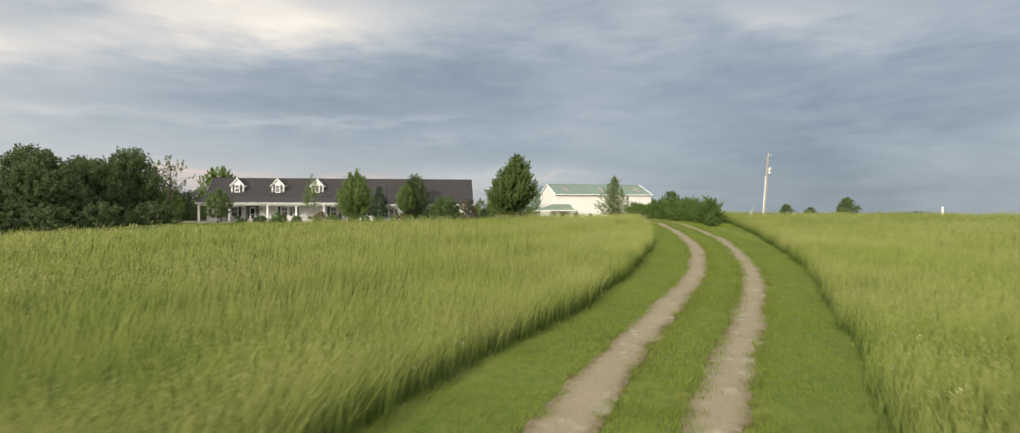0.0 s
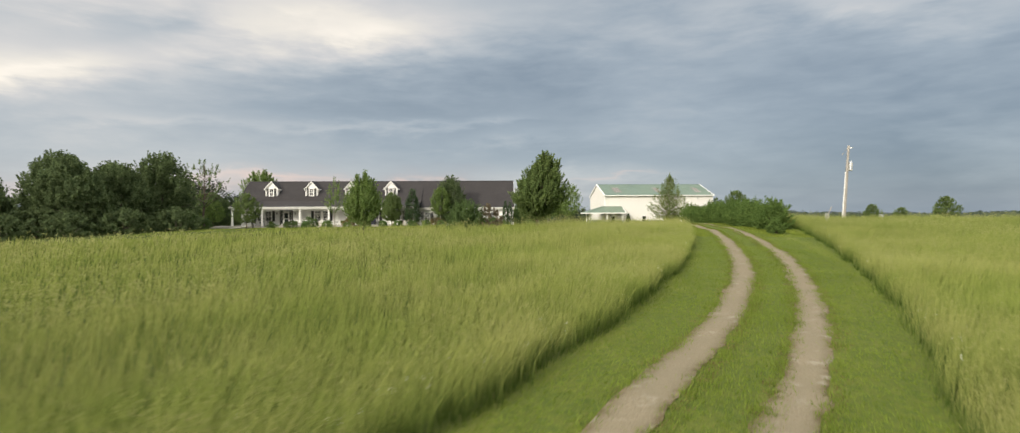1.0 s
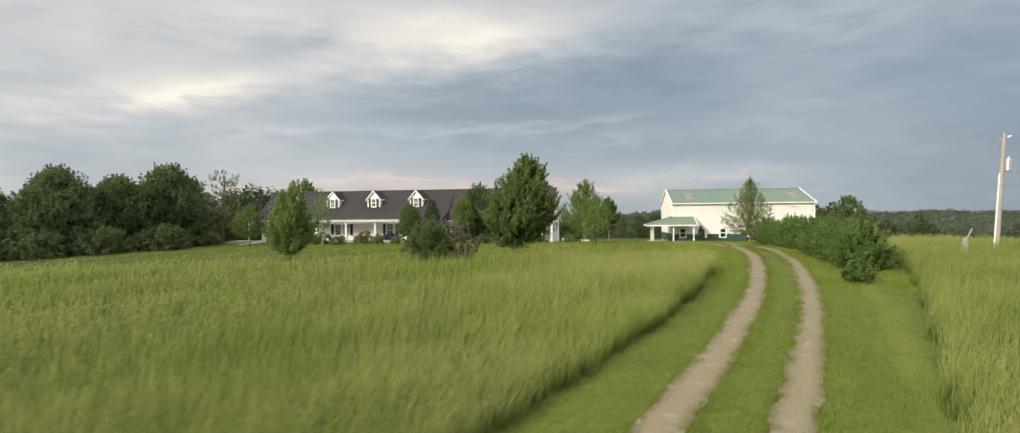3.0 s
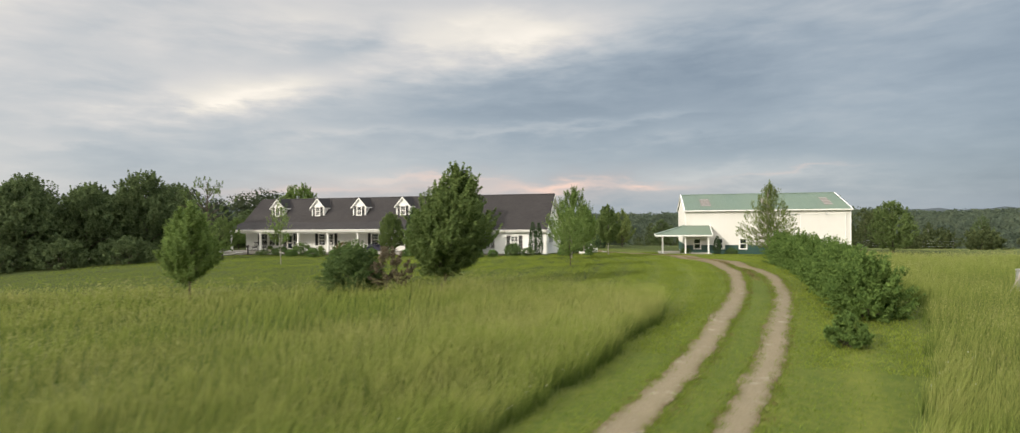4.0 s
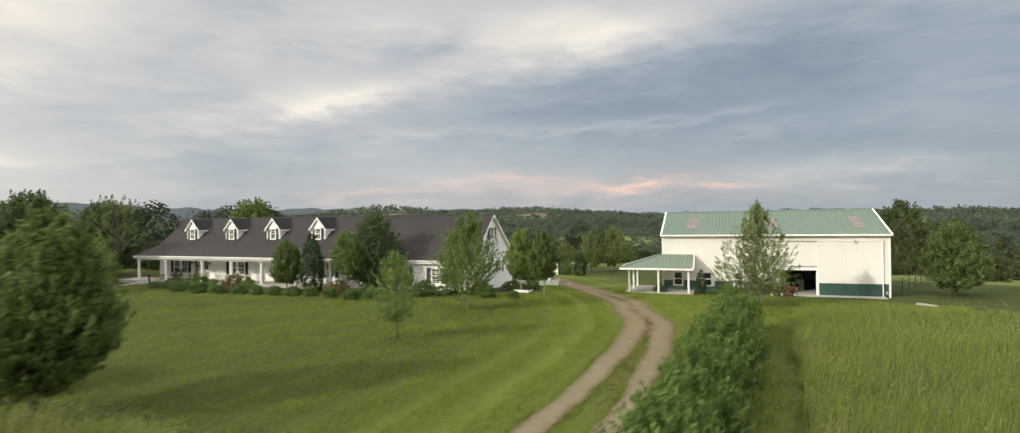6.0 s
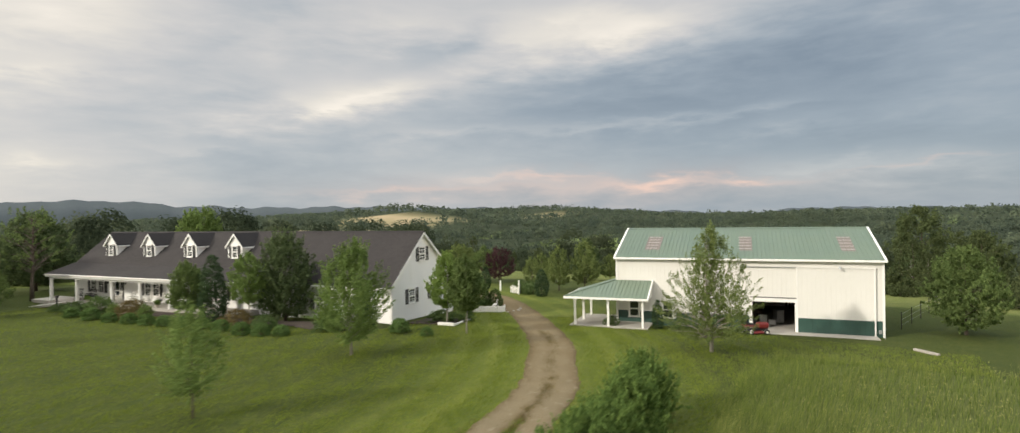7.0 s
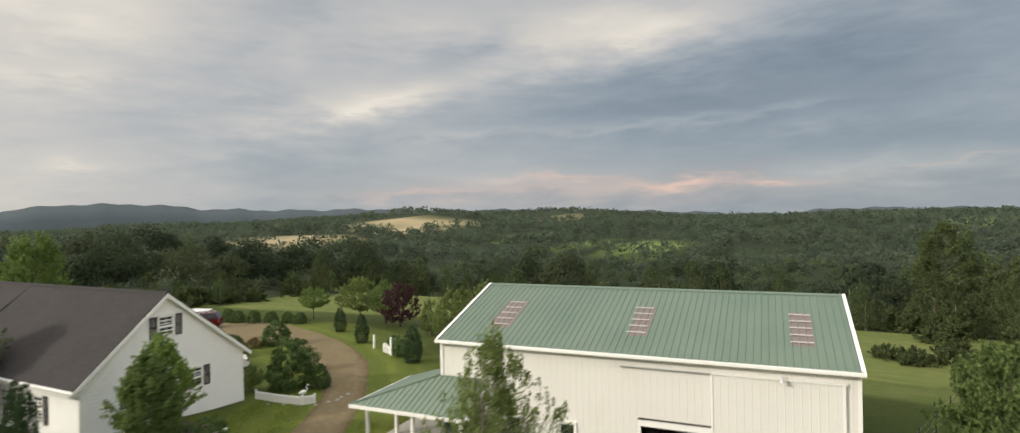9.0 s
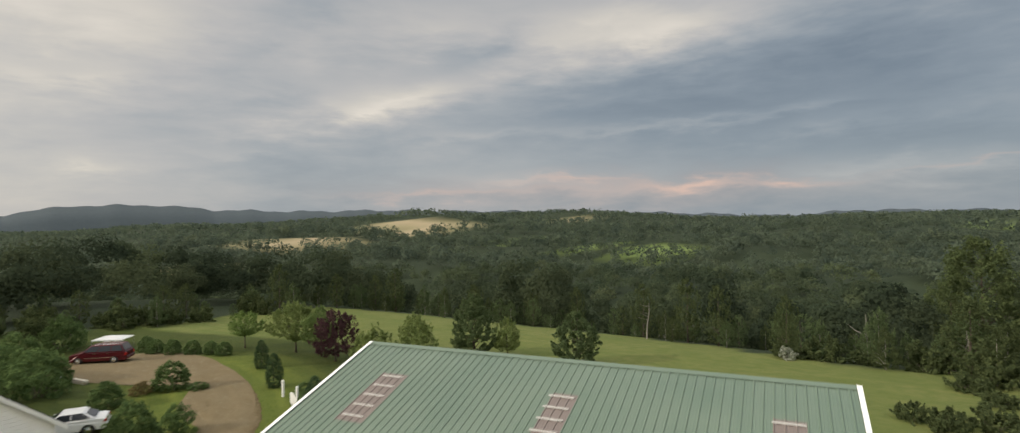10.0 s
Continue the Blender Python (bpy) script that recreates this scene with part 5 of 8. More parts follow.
def cards(rng, centre, normal, size, slim=0.6):
    """Leaf blades, one triangle each, at the centres with the normals."""
    n = len(centre)
    normal = normal / np.linalg.norm(normal, axis=1)[:, None]
    r = rng.normal(size=(n, 3))
    a = np.cross(normal, r)
    a /= np.linalg.norm(a, axis=1)[:, None]
    b = np.cross(normal, a)
    s = (size * rng.uniform(0.6, 1.3, n))[:, None]
    v = np.stack([centre - a * s * 1.15, centre + a * s * 0.85 + b * s * slim * 1.15, centre + a * s * 0.85 - b * s * slim * 1.15], 1)
    return v.reshape(-1, 3), np.arange(n * 3).reshape(n, 3)


def crown(rng, kind, z0, z1, width, clumps, per, size, spread, shell=0.4, lobes=0.22, lean=(0, 0), droop=0.0, slim=0.6, boughs=0, shoot=0.0):
    """Leaves of a crown: clumps over its outer shell, gathered on boughs, each clump a loose dome of leaves."""
    def place(m, sh):
        s = rng.uniform(0, 1, m * 6)
        s = s[rng.uniform(0, 1, m * 6) < profile(kind, s) + 0.12][:m]
        ang = rng.uniform(0, math.tau, len(s))
        rad = profile(kind, s) * width / 2 * rng.uniform(0, 1, len(s)) ** sh
        return s, ang, rad
    s, ang, rad = place(clumps, shell)
    ph = rng.uniform(0, math.tau, 4)
    lob = 1 + lobes * (np.sin(3 * ang + ph[0] + 5 * s) * 0.6 + np.sin(5 * ang + ph[1] - 9 * s) * 0.5 + rng.normal(0, 0.35, len(s)))
    rad = np.maximum(rad * lob, 0)
    hgt = z1 - z0
    c = np.stack([np.cos(ang) * rad, np.sin(ang) * rad, z0 + hgt * s], 1)
    if boughs:
        bs, ba, br = place(boughs, 0.18)
        bc = np.stack([np.cos(ba) * br * 0.92, np.sin(ba) * br * 0.92, z0 + hgt * bs], 1)
        near = np.argmin(((c[:, None] - bc[None]) ** 2).sum(-1), 1)
        pull = rng.uniform(0.05, 0.42, len(c))[:, None]
        c = c * (1 - pull) + bc[near] * pull
    share = np.clip((c[:, 2] - z0) / hgt, 0, 1)
    c[:, 0] += lean[0] * share
    c[:, 1] += lean[1] * share
    m = len(c)
    k = np.repeat(np.arange(m), per)
    unit = rng.normal(size=(m * per, 3))
    unit /= np.linalg.norm(unit, axis=1)[:, None]
    off = unit * (rng.uniform(0, 1, m * per) ** 0.45)[:, None] * spread * 1.75 * rng.uniform(0.6, 1.4, m)[k][:, None] * np.array([1, 1, 0.72])
    off[:, 2] -= droop * np.linalg.norm(off[:, :2], axis=1)
    if shoot:
        # leaves strung along a shoot that points outwards and up
        d = c - np.array([0, 0, z0 + hgt * 0.1])
        d = d / (np.linalg.norm(d, axis=1)[:, None] + 1e-6) + np.array([0, 0, 0.55]) + rng.normal(0, 0.28, c.shape)
        d /= np.linalg.norm(d, axis=1)[:, None]
        run = rng.uniform(-0.6, 1.0, m * per)
        off = off * (0.5 * (1.0 - 0.7 * np.clip(run, 0, 1)))[:, None] + d[k] * (run * shoot * rng.uniform(0.6, 1.5, m)[k])[:, None]
    p = c[k] + off
    out = p - np.array([0, 0, z0 + hgt * 0.35])
    out /= np.linalg.norm(out, axis=1)[:, None] + 1e-6
    n = unit * 0.5 + out * 0.35 + np.array([0, 0, 0.3]) + rng.normal(size=p.shape) * 0.55
    v, f = cards(rng, p, n, size, slim)
    return v, f, c


def limbs(rng, bm, clumps, height, fork, r0, count, top=0.92, lean=(0, 0), sides=7):
    """A tapered, slightly bent trunk and limbs that reach into the clumps of the crown."""
    bend = rng.normal(0, 0.02 * height, (6, 2)).cumsum(0) * 0.35
    zs = np.linspace(-0.15, height * top, 6)
    pts = [(bend[i, 0] * (i > 1) + lean[0] * max(0, zs[i] / height), bend[i, 1] * (i > 1) + lean[1] * max(0, zs[i] / height), zs[i]) for i in range(6)]
    rad = [r0 * 1.35] + [r0 * max(0.06, (1 - 0.97 * zs[i] / (height * top)) ** 0.8) for i in range(1, 6)]
    tube(bm, pts, rad, sides)
    P = np.array(pts)
    pick = rng.choice(len(clumps), min(count, len(clumps)), replace=False)
    for i in pick:
        e = clumps[i]
        zb = min(max(fork, e[2] - rng.uniform(0.25, 0.6) * (np.hypot(e[0], e[1]) + 0.4)), height * 0.8)
        b = np.array([np.interp(zb, P[:, 2], P[:, k]) for k in range(3)])
        if np.linalg.norm(e - b) < 0.3:
            continue
        rr = np.interp(zb, P[:, 2], rad) * 0.42
        m1 = b + (e - b) * 0.45 + np.array([0, 0, 0.10 * np.linalg.norm(e - b)]) + rng.normal(0, 0.05, 3)
        tube(bm, (b, m1, e), (rr, rr * 0.6, rr * 0.14), 4, False)
    return bm


def tree(name, x, y, height, width, kind, mat, label, clear=0.2, clumps=150, per=90, size=0.075, spread=0.30, r0=None, bark=None, seed=1, category="tree", group="",
         count=26, shell=0.4, lobes=0.22, lean=(0, 0), droop=0.0, slim=0.6, z=None, boughs=None, shoot=0.0):
    rng = np.random.default_rng(seed)
    root = empty(name, pose(x, y, gz(x, y) if z is None else z), label, category, group)
    if kind in ("egg", "oval", "ovate"):
        # many slim sprays rather than a few round clumps
        clumps, per, spread, shoot = int(clumps * 1.7), int(per * 0.6), spread * 0.92, max(shoot, 0.22) * 1.55
    v, f, c = crown(rng, kind, height * clear, height * 0.985, width, clumps, per, size, spread, shell, lobes, lean, droop, slim, (max(8, clumps // 6) if kind in ("egg", "oval", "ovate") else 0) if boughs is None else boughs, shoot)
    bm = limbs(rng, bmesh.new(), c, height, height * clear * 0.85, r0 or 0.012 * height + 0.02, count, lean=lean)
    t = part("trunk", bm, bark or M_BARK, root)
    smooth(t)
    cr = new("crown", array_mesh("crown", v, f, mat))
    cr.parent = root
    return root


def shrub(name, x, y, height, width, mat, label, kind="dome", clumps=60, per=70, size=0.05, spread=0.16, seed=1, group="", category="shrub", shell=0.35, lobes=0.12, count=14, droop=0.0, slim=0.6, z=None, shoot=0.0):
    rng = np.random.default_rng(seed)
    root = empty(name, pose(x, y, gz(x, y) if z is None else z), label, category, group)
    v, f, c = crown(rng, kind, 0.04, height * 0.95, width, clumps, per, size, spread, shell, lobes, (0, 0), droop, slim, 0, shoot)
    v[:, 2] = np.maximum(v[:, 2], -0.02)
    bm = bmesh.new()
    for i in rng.choice(len(c), min(count, len(c)), replace=False):
        e = c[i]
        tube(bm, ((e[0] * 0.12, e[1] * 0.12, -0.06), (e[0] * 0.55, e[1] * 0.55, e[2] * 0.5 + 0.05), tuple(e)), (0.022, 0.014, 0.004), 4, False)
    part("stem", bm, M_BARK, root)
    cr = new("crown", array_mesh("crown", v, f, mat))
    cr.parent = root
    return root


def again(root, x, y, turn, scale=1.0, tall=1.0, label="", z=None):
    ob = copy_thing(root, pose(x, y, gz(x, y) if z is None else z, 0, 0, turn) @ Matrix.Diagonal((scale, scale, scale * tall, 1)))
    if label:
        tagged(ob, label)
    return ob


# --- lawn trees
tree("maple_tree", -0.7, 59.4, 6.75, 5.1, "ovate", L_MAPLE, "dense green maple on a short trunk at the lawn's edge", 0.15, 640, 92, 0.075, 0.20, 0.13, seed=3, count=80, lobes=0.16, shoot=0.40, shell=0.42, boughs=70, lean=(1.0, 0.3))
tree("young_maple_tree", -15.6, 55.4, 5.45, 3.5, "ovate", L_YOUNG, "young green maple standing in the lawn", 0.2, 270, 80, 0.07, 0.18, 0.07, seed=5, count=46, lobes=0.2, shoot=0.38, shell=0.5, boughs=40)
tree("sapling", 2.4, 74.2, 4.3, 2.5, "oval", L_YOUNG, "slim sapling with thin upright branches on the lawn", 0.2, 120, 48, 0.058, 0.15, 0.04, seed=7, count=34, lobes=0.4, shell=0.5, shoot=0.35)
tree("lawn_sapling", -26.0, 73.5, 5.9, 2.4, "oval", L_YOUNG, "tall thin sapling with a sparse crown on the lawn", 0.3, 60, 46, 0.06, 0.17, 0.045, M_BARKPALE, seed=8, count=30, lobes=0.35, shell=0.5, shoot=0.3)
tree("ash_tree", -0.85, 85.6, 6.8, 4.9, "ovate", L_YOUNG, "young green tree with a pale trunk before the house wing", 0.13, 300, 70, 0.065, 0.19, 0.075, M_BARKPALE, seed=9, count=60, lobes=0.22, shoot=0.42, shell=0.55, boughs=46)
tree("larch_tree", 17.2, 97.8, 7.8, 7.0, "spire", L_LARCH, "feathery conical larch standing before the barn", 0.12, 900, 42, 0.06, 0.20, 0.10, M_BARKPALE, seed=11, count=170, shell=0.6, lobes=0.30, slim=0.35, shoot=0.32)
tree("round_tree", -23.84, 88.66, 4.8, 3.2, "oval", L_MAPLE, "small round-headed tree before the porch", 0.18, 280, 80, 0.06, 0.2, 0.06, seed=13, lobes=0.12)
tree("thin_tree", -16.8, 89.7, 5.6, 3.2, "oval", L_YOUNG, "thin ornamental tree with a pale stem by the porch", 0.3, 170, 80, 0.065, 0.22, 0.05, M_BARKPALE, seed=15, lobes=0.2)
tree("shade_tree", -15.8, 92.3, 7.3, 4.8, "oval", L_DARK, "tall dark green tree close before the house", 0.04, 400, 70, 0.08, 0.24, 0.11, seed=17, lobes=0.2, shoot=0.45, shell=0.5, boughs=60)
tree("gable_tree", -2.85, 97.4, 5.7, 3.2, "ovate", L_BRIGHT, "bright green tree beside the house gable", 0.22, 190, 80, 0.07, 0.22, 0.07, M_BARKPALE, seed=19, lobes=0.2)
tree("slender_tree", 0.55, 95.3, 5.7, 2.8, "ovate", L_MAPLE, "slender darker green tree beside the house gable", 0.27, 190, 95, 0.07, 0.22, 0.05, M_BARKPALE, seed=20, lobes=0.2)
arb = tree("arborvitae", -20.84, 89.14, 5.7, 2.1, "spindle", L_CONIFER, "tall dark columnar evergreen before the porch", 0.01, 460, 26, 0.065, 0.13, 0.06, seed=21, shell=0.16, lobes=0.0, count=6, category="evergreen", slim=0.45)
for x, y, s, tl, lab in ((-7.6, 93.0, 0.45, 1.5, "narrow dark evergreen at the house wing"), (-6.95, 93.2, 0.45, 1.45, "narrow dark evergreen at the house wing"), (-22.9, 125.1, 0.6, 0.78, "small columnar evergreen on the back lawn"), (-15.8, 121.8, 0.62, 0.8, "small columnar evergreen on the back lawn"), (-5.9, 118.4, 0.75, 0.72, "dark columnar evergreen by the garden gate")):
    again(arb, x, y, 70 * x, s, tl, lab)
again(arb, 11.6, 104.9, 30, 0.42, 0.95, "narrow dark evergreen against the barn wall")
shrub("weeping_bush", -7.4, 60.0, 2.8, 3.5, L_BUSH, "wide dark green bush on the lawn", "dome", 420, 50, 0.07, 0.17, 23, category="bush", lobes=0.2, shoot=0.5, slim=0.4)
shrub("smoke_bush", -5.2, 60.9, 2.7, 2.9, L_SMOKE, "rusty brown bush beside a green one", "dome", 90, 70, 0.06, 0.2, 25, category="bush", lobes=0.22, shoot=0.2)

# --- hedge of arching shrubs beside the drive
h0 = shrub("hedge_shrub", 19.7, 57.9, 2.25, 2.5, L_HEDGE, "arching bright green hedge shrub beside the drive", "dome", 330, 56, 0.075, 0.15, 31, "hedge along the drive", "shrub", 0.34, 0.22, 46, 0.0, 0.40, shoot=0.62)
h1 = shrub("hedge_shrub", 19.6, 62.8, 2.3, 2.5, L_HEDGE, "arching bright green hedge shrub beside the drive", "dome", 320, 56, 0.075, 0.15, 33, "hedge along the drive", "shrub", 0.34, 0.25, 46, 0.0, 0.40, shoot=0.62)
for i, (x, y, s) in enumerate(((19.5, 60.2, 0.80), (19.4, 65.4, 0.94), (19.2, 68.1, 0.86), (19.0, 70.7, 0.88), (18.8, 73.3, 0.94), (18.6, 76.1, 0.86), (18.3, 78.8, 0.84), (18.0, 81.4, 0.88), (17.7, 83.8, 0.9))):
    again(h0 if i % 2 else h1, x, y, 47 * i + 20, s, 0.95 + 0.1 * (i % 3))
low = shrub("low_bush", 18.35, 52.9, 1.05, 1.3, L_HEDGE, "small round bush at the head of the hedge", "dome", 90, 70, 0.05, 0.12, 35, lobes=0.12, shoot=0.15)

# --- planting before the house
bx = shrub("boxwood", -32.1, 84.9, 1.1, 1.55, L_BOX, "clipped round boxwood in the front bed", "dome", 170, 24, 0.05, 0.075, 41, "boxwood row before the house", shell=0.16, lobes=0.02)
for i, (x, y, s) in enumerate(((-29.09, 85.0, 0.98), (-26.42, 85.3, 1.0), (-24.11, 85.5, 0.95), (-22.17, 85.9, 1.02), (-20.05, 86.3, 1.0), (-18.15, 86.6, 0.94), (-16.05, 86.8, 1.0), (-13.66, 86.9, 1.04), (-11.76, 87.2, 0.98), (-10.3, 87.8, 0.92), (-3.9, 93.1, 1.15), (-1.06, 92.8, 0.72), (-35.0, 84.6, 1.05))):
    again(bx, x, y, 57 * i, s * 0.86, 0.92 + 0.06 * (i % 3))
rd = shrub("barberry", -29.3, 86.9, 1.75, 2.7, L_RUST, "reddish dome-shaped barberry in the front bed", "dome", 90, 60, 0.05, 0.14, 43)
gd = shrub("golden_shrub", -27.4, 87.0, 1.45, 1.4, L_YOUNG, "yellow-green rounded shrub in the front bed", "dome", 60, 60, 0.045, 0.12, 45)
again(gd, -32.6, 86.9, 80, 0.8)
again(rd, -17.2, 88.9, 120, 0.95, 0.75, "dull reddish shrub against the porch")
dk = shrub("dark_shrub", -35.6, 87.0, 1.6, 2.6, L_BUSH, "dark green shrub against the porch", "dome", 80, 34, 0.07, 0.16, 47)
for i, (x, y, s, tl) in enumerate(((-13.8, 88.9, 0.8, 0.9), (-9.2, 90.9, 0.8, 0.9), (-7.6, 91.4, 0.7, 0.85), (-37.9, 86.0, 0.95, 0.7), (-40.6, 85.7, 0.75, 0.6), (-49.5, 81.6, 1.6, 0.8), (-3.1, 99.8, 0.8, 0.8), (-4.2, 98.2, 0.9, 0.7), (-9.4, 91.6, 0.9, 1.0), (8.0, 104.6, 0.55, 1.0), (13.2, 105.6, 0.6, 0.9))):
    again(dk, x, y, 71 * i, s, tl)

# --- garden and yard behind the house
tree("orchard_tree", -33.3, 129.6, 3.9, 3.8, "oval", L_YOUNG, "small round orchard tree on the back lawn", 0.36, 90, 80, 0.07, 0.26, 0.07, seed=51)
tree("willow_like_tree", -26.8, 131.4, 5.3, 5.6, "oval", L_LARCH, "spreading yellow-green tree on the back lawn", 0.26, 170, 80, 0.08, 0.32, 0.09, seed=53, droop=0.25)
tree("crab_apple_tree", -22.4, 131.3, 5.0, 4.2, "oval", L_MAPLE, "loose green crab apple tree on the back lawn", 0.25, 110, 70, 0.075, 0.28, 0.08, seed=55)
tree("purple_plum_tree", -19.6, 130.8, 4.9, 4.9, "oval", L_PURPLE, "dark purple-leaved plum tree on the back lawn", 0.12, 150, 90, 0.075, 0.28, 0.08, seed=57)
tree("yellow_tree", -12.9, 128.6, 3.6, 2.8, "oval", L_LARCH, "pale yellow-green bushy tree behind the barn", 0.1, 100, 70, 0.06, 0.22, 0.06, seed=59)
bt = tree("back_tree", -10.6, 141.0, 6.1, 4.9, "egg", L_DARK, "dark pyramidal tree at the hay field's edge", 0.06, 190, 90, 0.09, 0.28, 0.11, seed=61, group="trees behind the barn")
again(bt, -0.2, 143.6, 130, 1.0, 0.82)
pl = tree("pale_tree", -7.6, 142.6, 3.7, 2.8, "oval", L_LARCH, "light green small tree at the hay field's edge", 0.15, 90, 70, 0.07, 0.24, 0.05, seed=63, group="trees behind the barn")
again(pl, -17.2, 139.0, 60, 1.1, 0.95)
again(pl, -9.6, 106.4, 100, 0.6, 0.75, "thin loose shrub behind the low white fence")
again(pl, -4.2, 126.2, 10, 1.3, 1.2)
again(pl, -6.9, 124.6, 200, 1.2, 1.15)
for i, (x, y, s, tl) in enumerate(((-48.5, 118, 1.7, 1.4), (-44.5, 113, 1.6, 1.2), (-28.9, 110.1, 1.8, 1.25), (-33.6, 110.9, 1.8, 1.1), (-36.8, 109.6, 1.8, 1.2), (-31.0, 112.0, 0.9, 0.8), (-40.2, 110.4, 1.5, 1.0), (-8.2, 119.9, 0.9, 1.1), (-10.2, 120.8, 0.8, 1.2), (-11.2, 112.2, 0.8, 1.5))):
    again(dk, x, y, 33 * i + 8, s, tl, "rounded green shrub by the gravel yard")
rb = shrub("round_bush", -22.3, 116.9, 2.35, 2.75, L_BUSH, "dense round green bush on the island of the yard", "dome", 210, 34, 0.065, 0.115, 48, lobes=0.03, shell=0.2)
for i, (x, y, q) in enumerate(((-38.4, 122.7, 0.66), (-36.6, 123.6, 0.68), (-34.9, 124.8, 0.64), (-33.2, 125.9, 0.6), (-31.4, 126.2, 0.62), (-41.0, 123.0, 0.7))):
    again(rb, x, y, 90 * i, q, 1.0, "round clipped green bush along the gravel yard")
again(rb, -7.9, 108.2, 20, 1.12, 1.4, "large dark green bush inside the bend of the drive")
again(rb, -6.2, 109.4, 140, 0.55, 1.35, "upright green bush inside the bend of the drive")
again(rb, -21.4, 112.0, 70, 0.88, 0.95, "round green bush beside the yard")
again(dk, -20.4, 118.0, 15, 0.7, 0.5, "low spreading green plants under a round bush")
again(rd, -22.65, 114.8, 40, 0.62, 0.95, "dark red shrub by the gravel yard")

# --- trees right of the barn and far along the field
rt = tree("round_maple", 31.2, 113.2, 6.2, 4.9, "oval", L_MAPLE, "round green maple beside the barn", 0.08, 300, 60, 0.085, 0.25, 0.1, seed=65, group="trees beside the barn")
for x, y, t, s, tl in ((57, 120, 50, 0.66, 0.95), (63, 122, 140, 0.62, 0.9), (72.5, 125, 260, 0.95, 0.95)):
    again(rt, x, y, t, s, tl, "round green tree at the field's far edge")

# --- wood lot left of the house
wl = tree("wood_lot_tree", -55.5, 67.4, 8.9, 8.6, "egg", L_DARK, "tall dark shade tree in the wood lot", 0.12, 560, 44, 0.14, 0.36, 0.17, seed=71, group="wood lot beside the house", lobes=0.2, shoot=0.4, boughs=70)
wm = tree("wood_lot_tree", -53.1, 79.4, 10.3, 8.2, "oval", L_DARK, "tall dark shade tree in the wood lot", 0.1, 560, 44, 0.14, 0.36, 0.17, seed=73, group="wood lot beside the house", lobes=0.24, shoot=0.5, boughs=70)
for i, (x, y, s) in enumerate(((-53.8, 73.0, 0.84), (-57.5, 76.0, 1.0), (-60.0, 70.5, 0.9), (-62.0, 62.5, 0.76), (-60.0, 57.5, 0.6), (-66.5, 59.5, 0.75), (-68.5, 68.0, 0.8), (-61.5, 83.0, 0.95), (-72.0, 54.0, 0.7), (-80.0, 58.0, 0.8))):
    again(wl if i % 2 else wm, x, y, 61 * i, s, 0.95 + 0.05 * (i % 3))
tree("airy_tree", -52.8, 87.8, 10.6, 7.4, "oval", L_MAPLE, "tall thin-crowned tree with bare upper branches", 0.34, 46, 50, 0.10, 0.26, 0.2, seed=75, count=78, lobes=0.5, shell=0.42, shoot=0.3, boughs=0)
us = shrub("undergrowth", -45.6, 71.8, 2.9, 6.0, L_DARK, "dark undergrowth at the foot of the wood lot", "dome", 150, 40, 0.13, 0.28, 77, "undergrowth of the wood lot", lobes=0.16, shoot=0.3)
for i, (x, y, s) in enumerate(((-48.6, 67.2, 1.0), (-51.5, 62.8, 0.95), (-55.0, 58.5, 0.95), (-59.5, 54.5, 1.0), (-65.0, 51.0, 1.05), (-49.5, 76.5, 0.8), (-50.5, 82.0, 0.55), (-71.5, 48.0, 1.1), (-54.0, 70.0, 1.1), (-56.0, 64.0, 1.1))):
    again(us, x, y, 50 * i, s, 1.0)
tree("lawn_tree", -41.6, 80.6, 4.8, 3.8, "oval", L_MAPLE, "small tree by the corner of the porch", 0.18, 150, 70, 0.07, 0.24, 0.06, seed=79)
bh = tree("back_house_tree", -55, 107.9, 11.0, 7.2, "oval", L_YOUNG, "bright green tree rising behind the house roof", 0.2, 260, 70, 0.13, 0.36, 0.14, seed=81, shoot=0.4)
again(bh, -58, 98, 100, 0.55, 0.8, "green tree at the end of the house")
again(wm, -64, 92, 30, 1.0, 0.95, "dark tree at the end of the house")
again(wl, -62, 104, 140, 0.85, 0.85, "dark tree at the end of the house")

# --- brush where the hay field runs out beyond the barn
br = shrub("brush", 18.5, 163, 2.4, 4.6, L_WOODS, "tangled green brush at the end of the hay field", "dome", 80, 40, 0.15, 0.34, 83, "brush at the hay field", lobes=0.35, shoot=0.5)
for i, (x, y, s, tl) in enumerate(((15.4, 161.5, 0.8, 0.8), (22.5, 164.0, 0.8, 0.8), (30.0, 154.0, 0.7, 0.8), (31.4, 149.4, 0.6, 0.7), (33.6, 143.0, 0.7, 0.7), (26.3, 141.6, 0.5, 0.95), (28.2, 140.4, 0.62, 0.9), (30.6, 142.2, 0.65, 0.9), (32.4, 139.0, 0.7, 0.9), (35.4, 137.6, 0.8, 1.0), (37.0, 132.5, 0.8, 1.0), (31.5, 158.0, 1.0, 1.1), (36.5, 149.0, 1.0, 1.0), (38.5, 141.0, 1.0, 1.0), (41.5, 137.0, 1.1, 1.1), (45.5, 131.5, 1.1, 1.1), (27.0, 163.5, 1.0, 1.1))):
    again(br, x, y, 77 * i, s, tl)


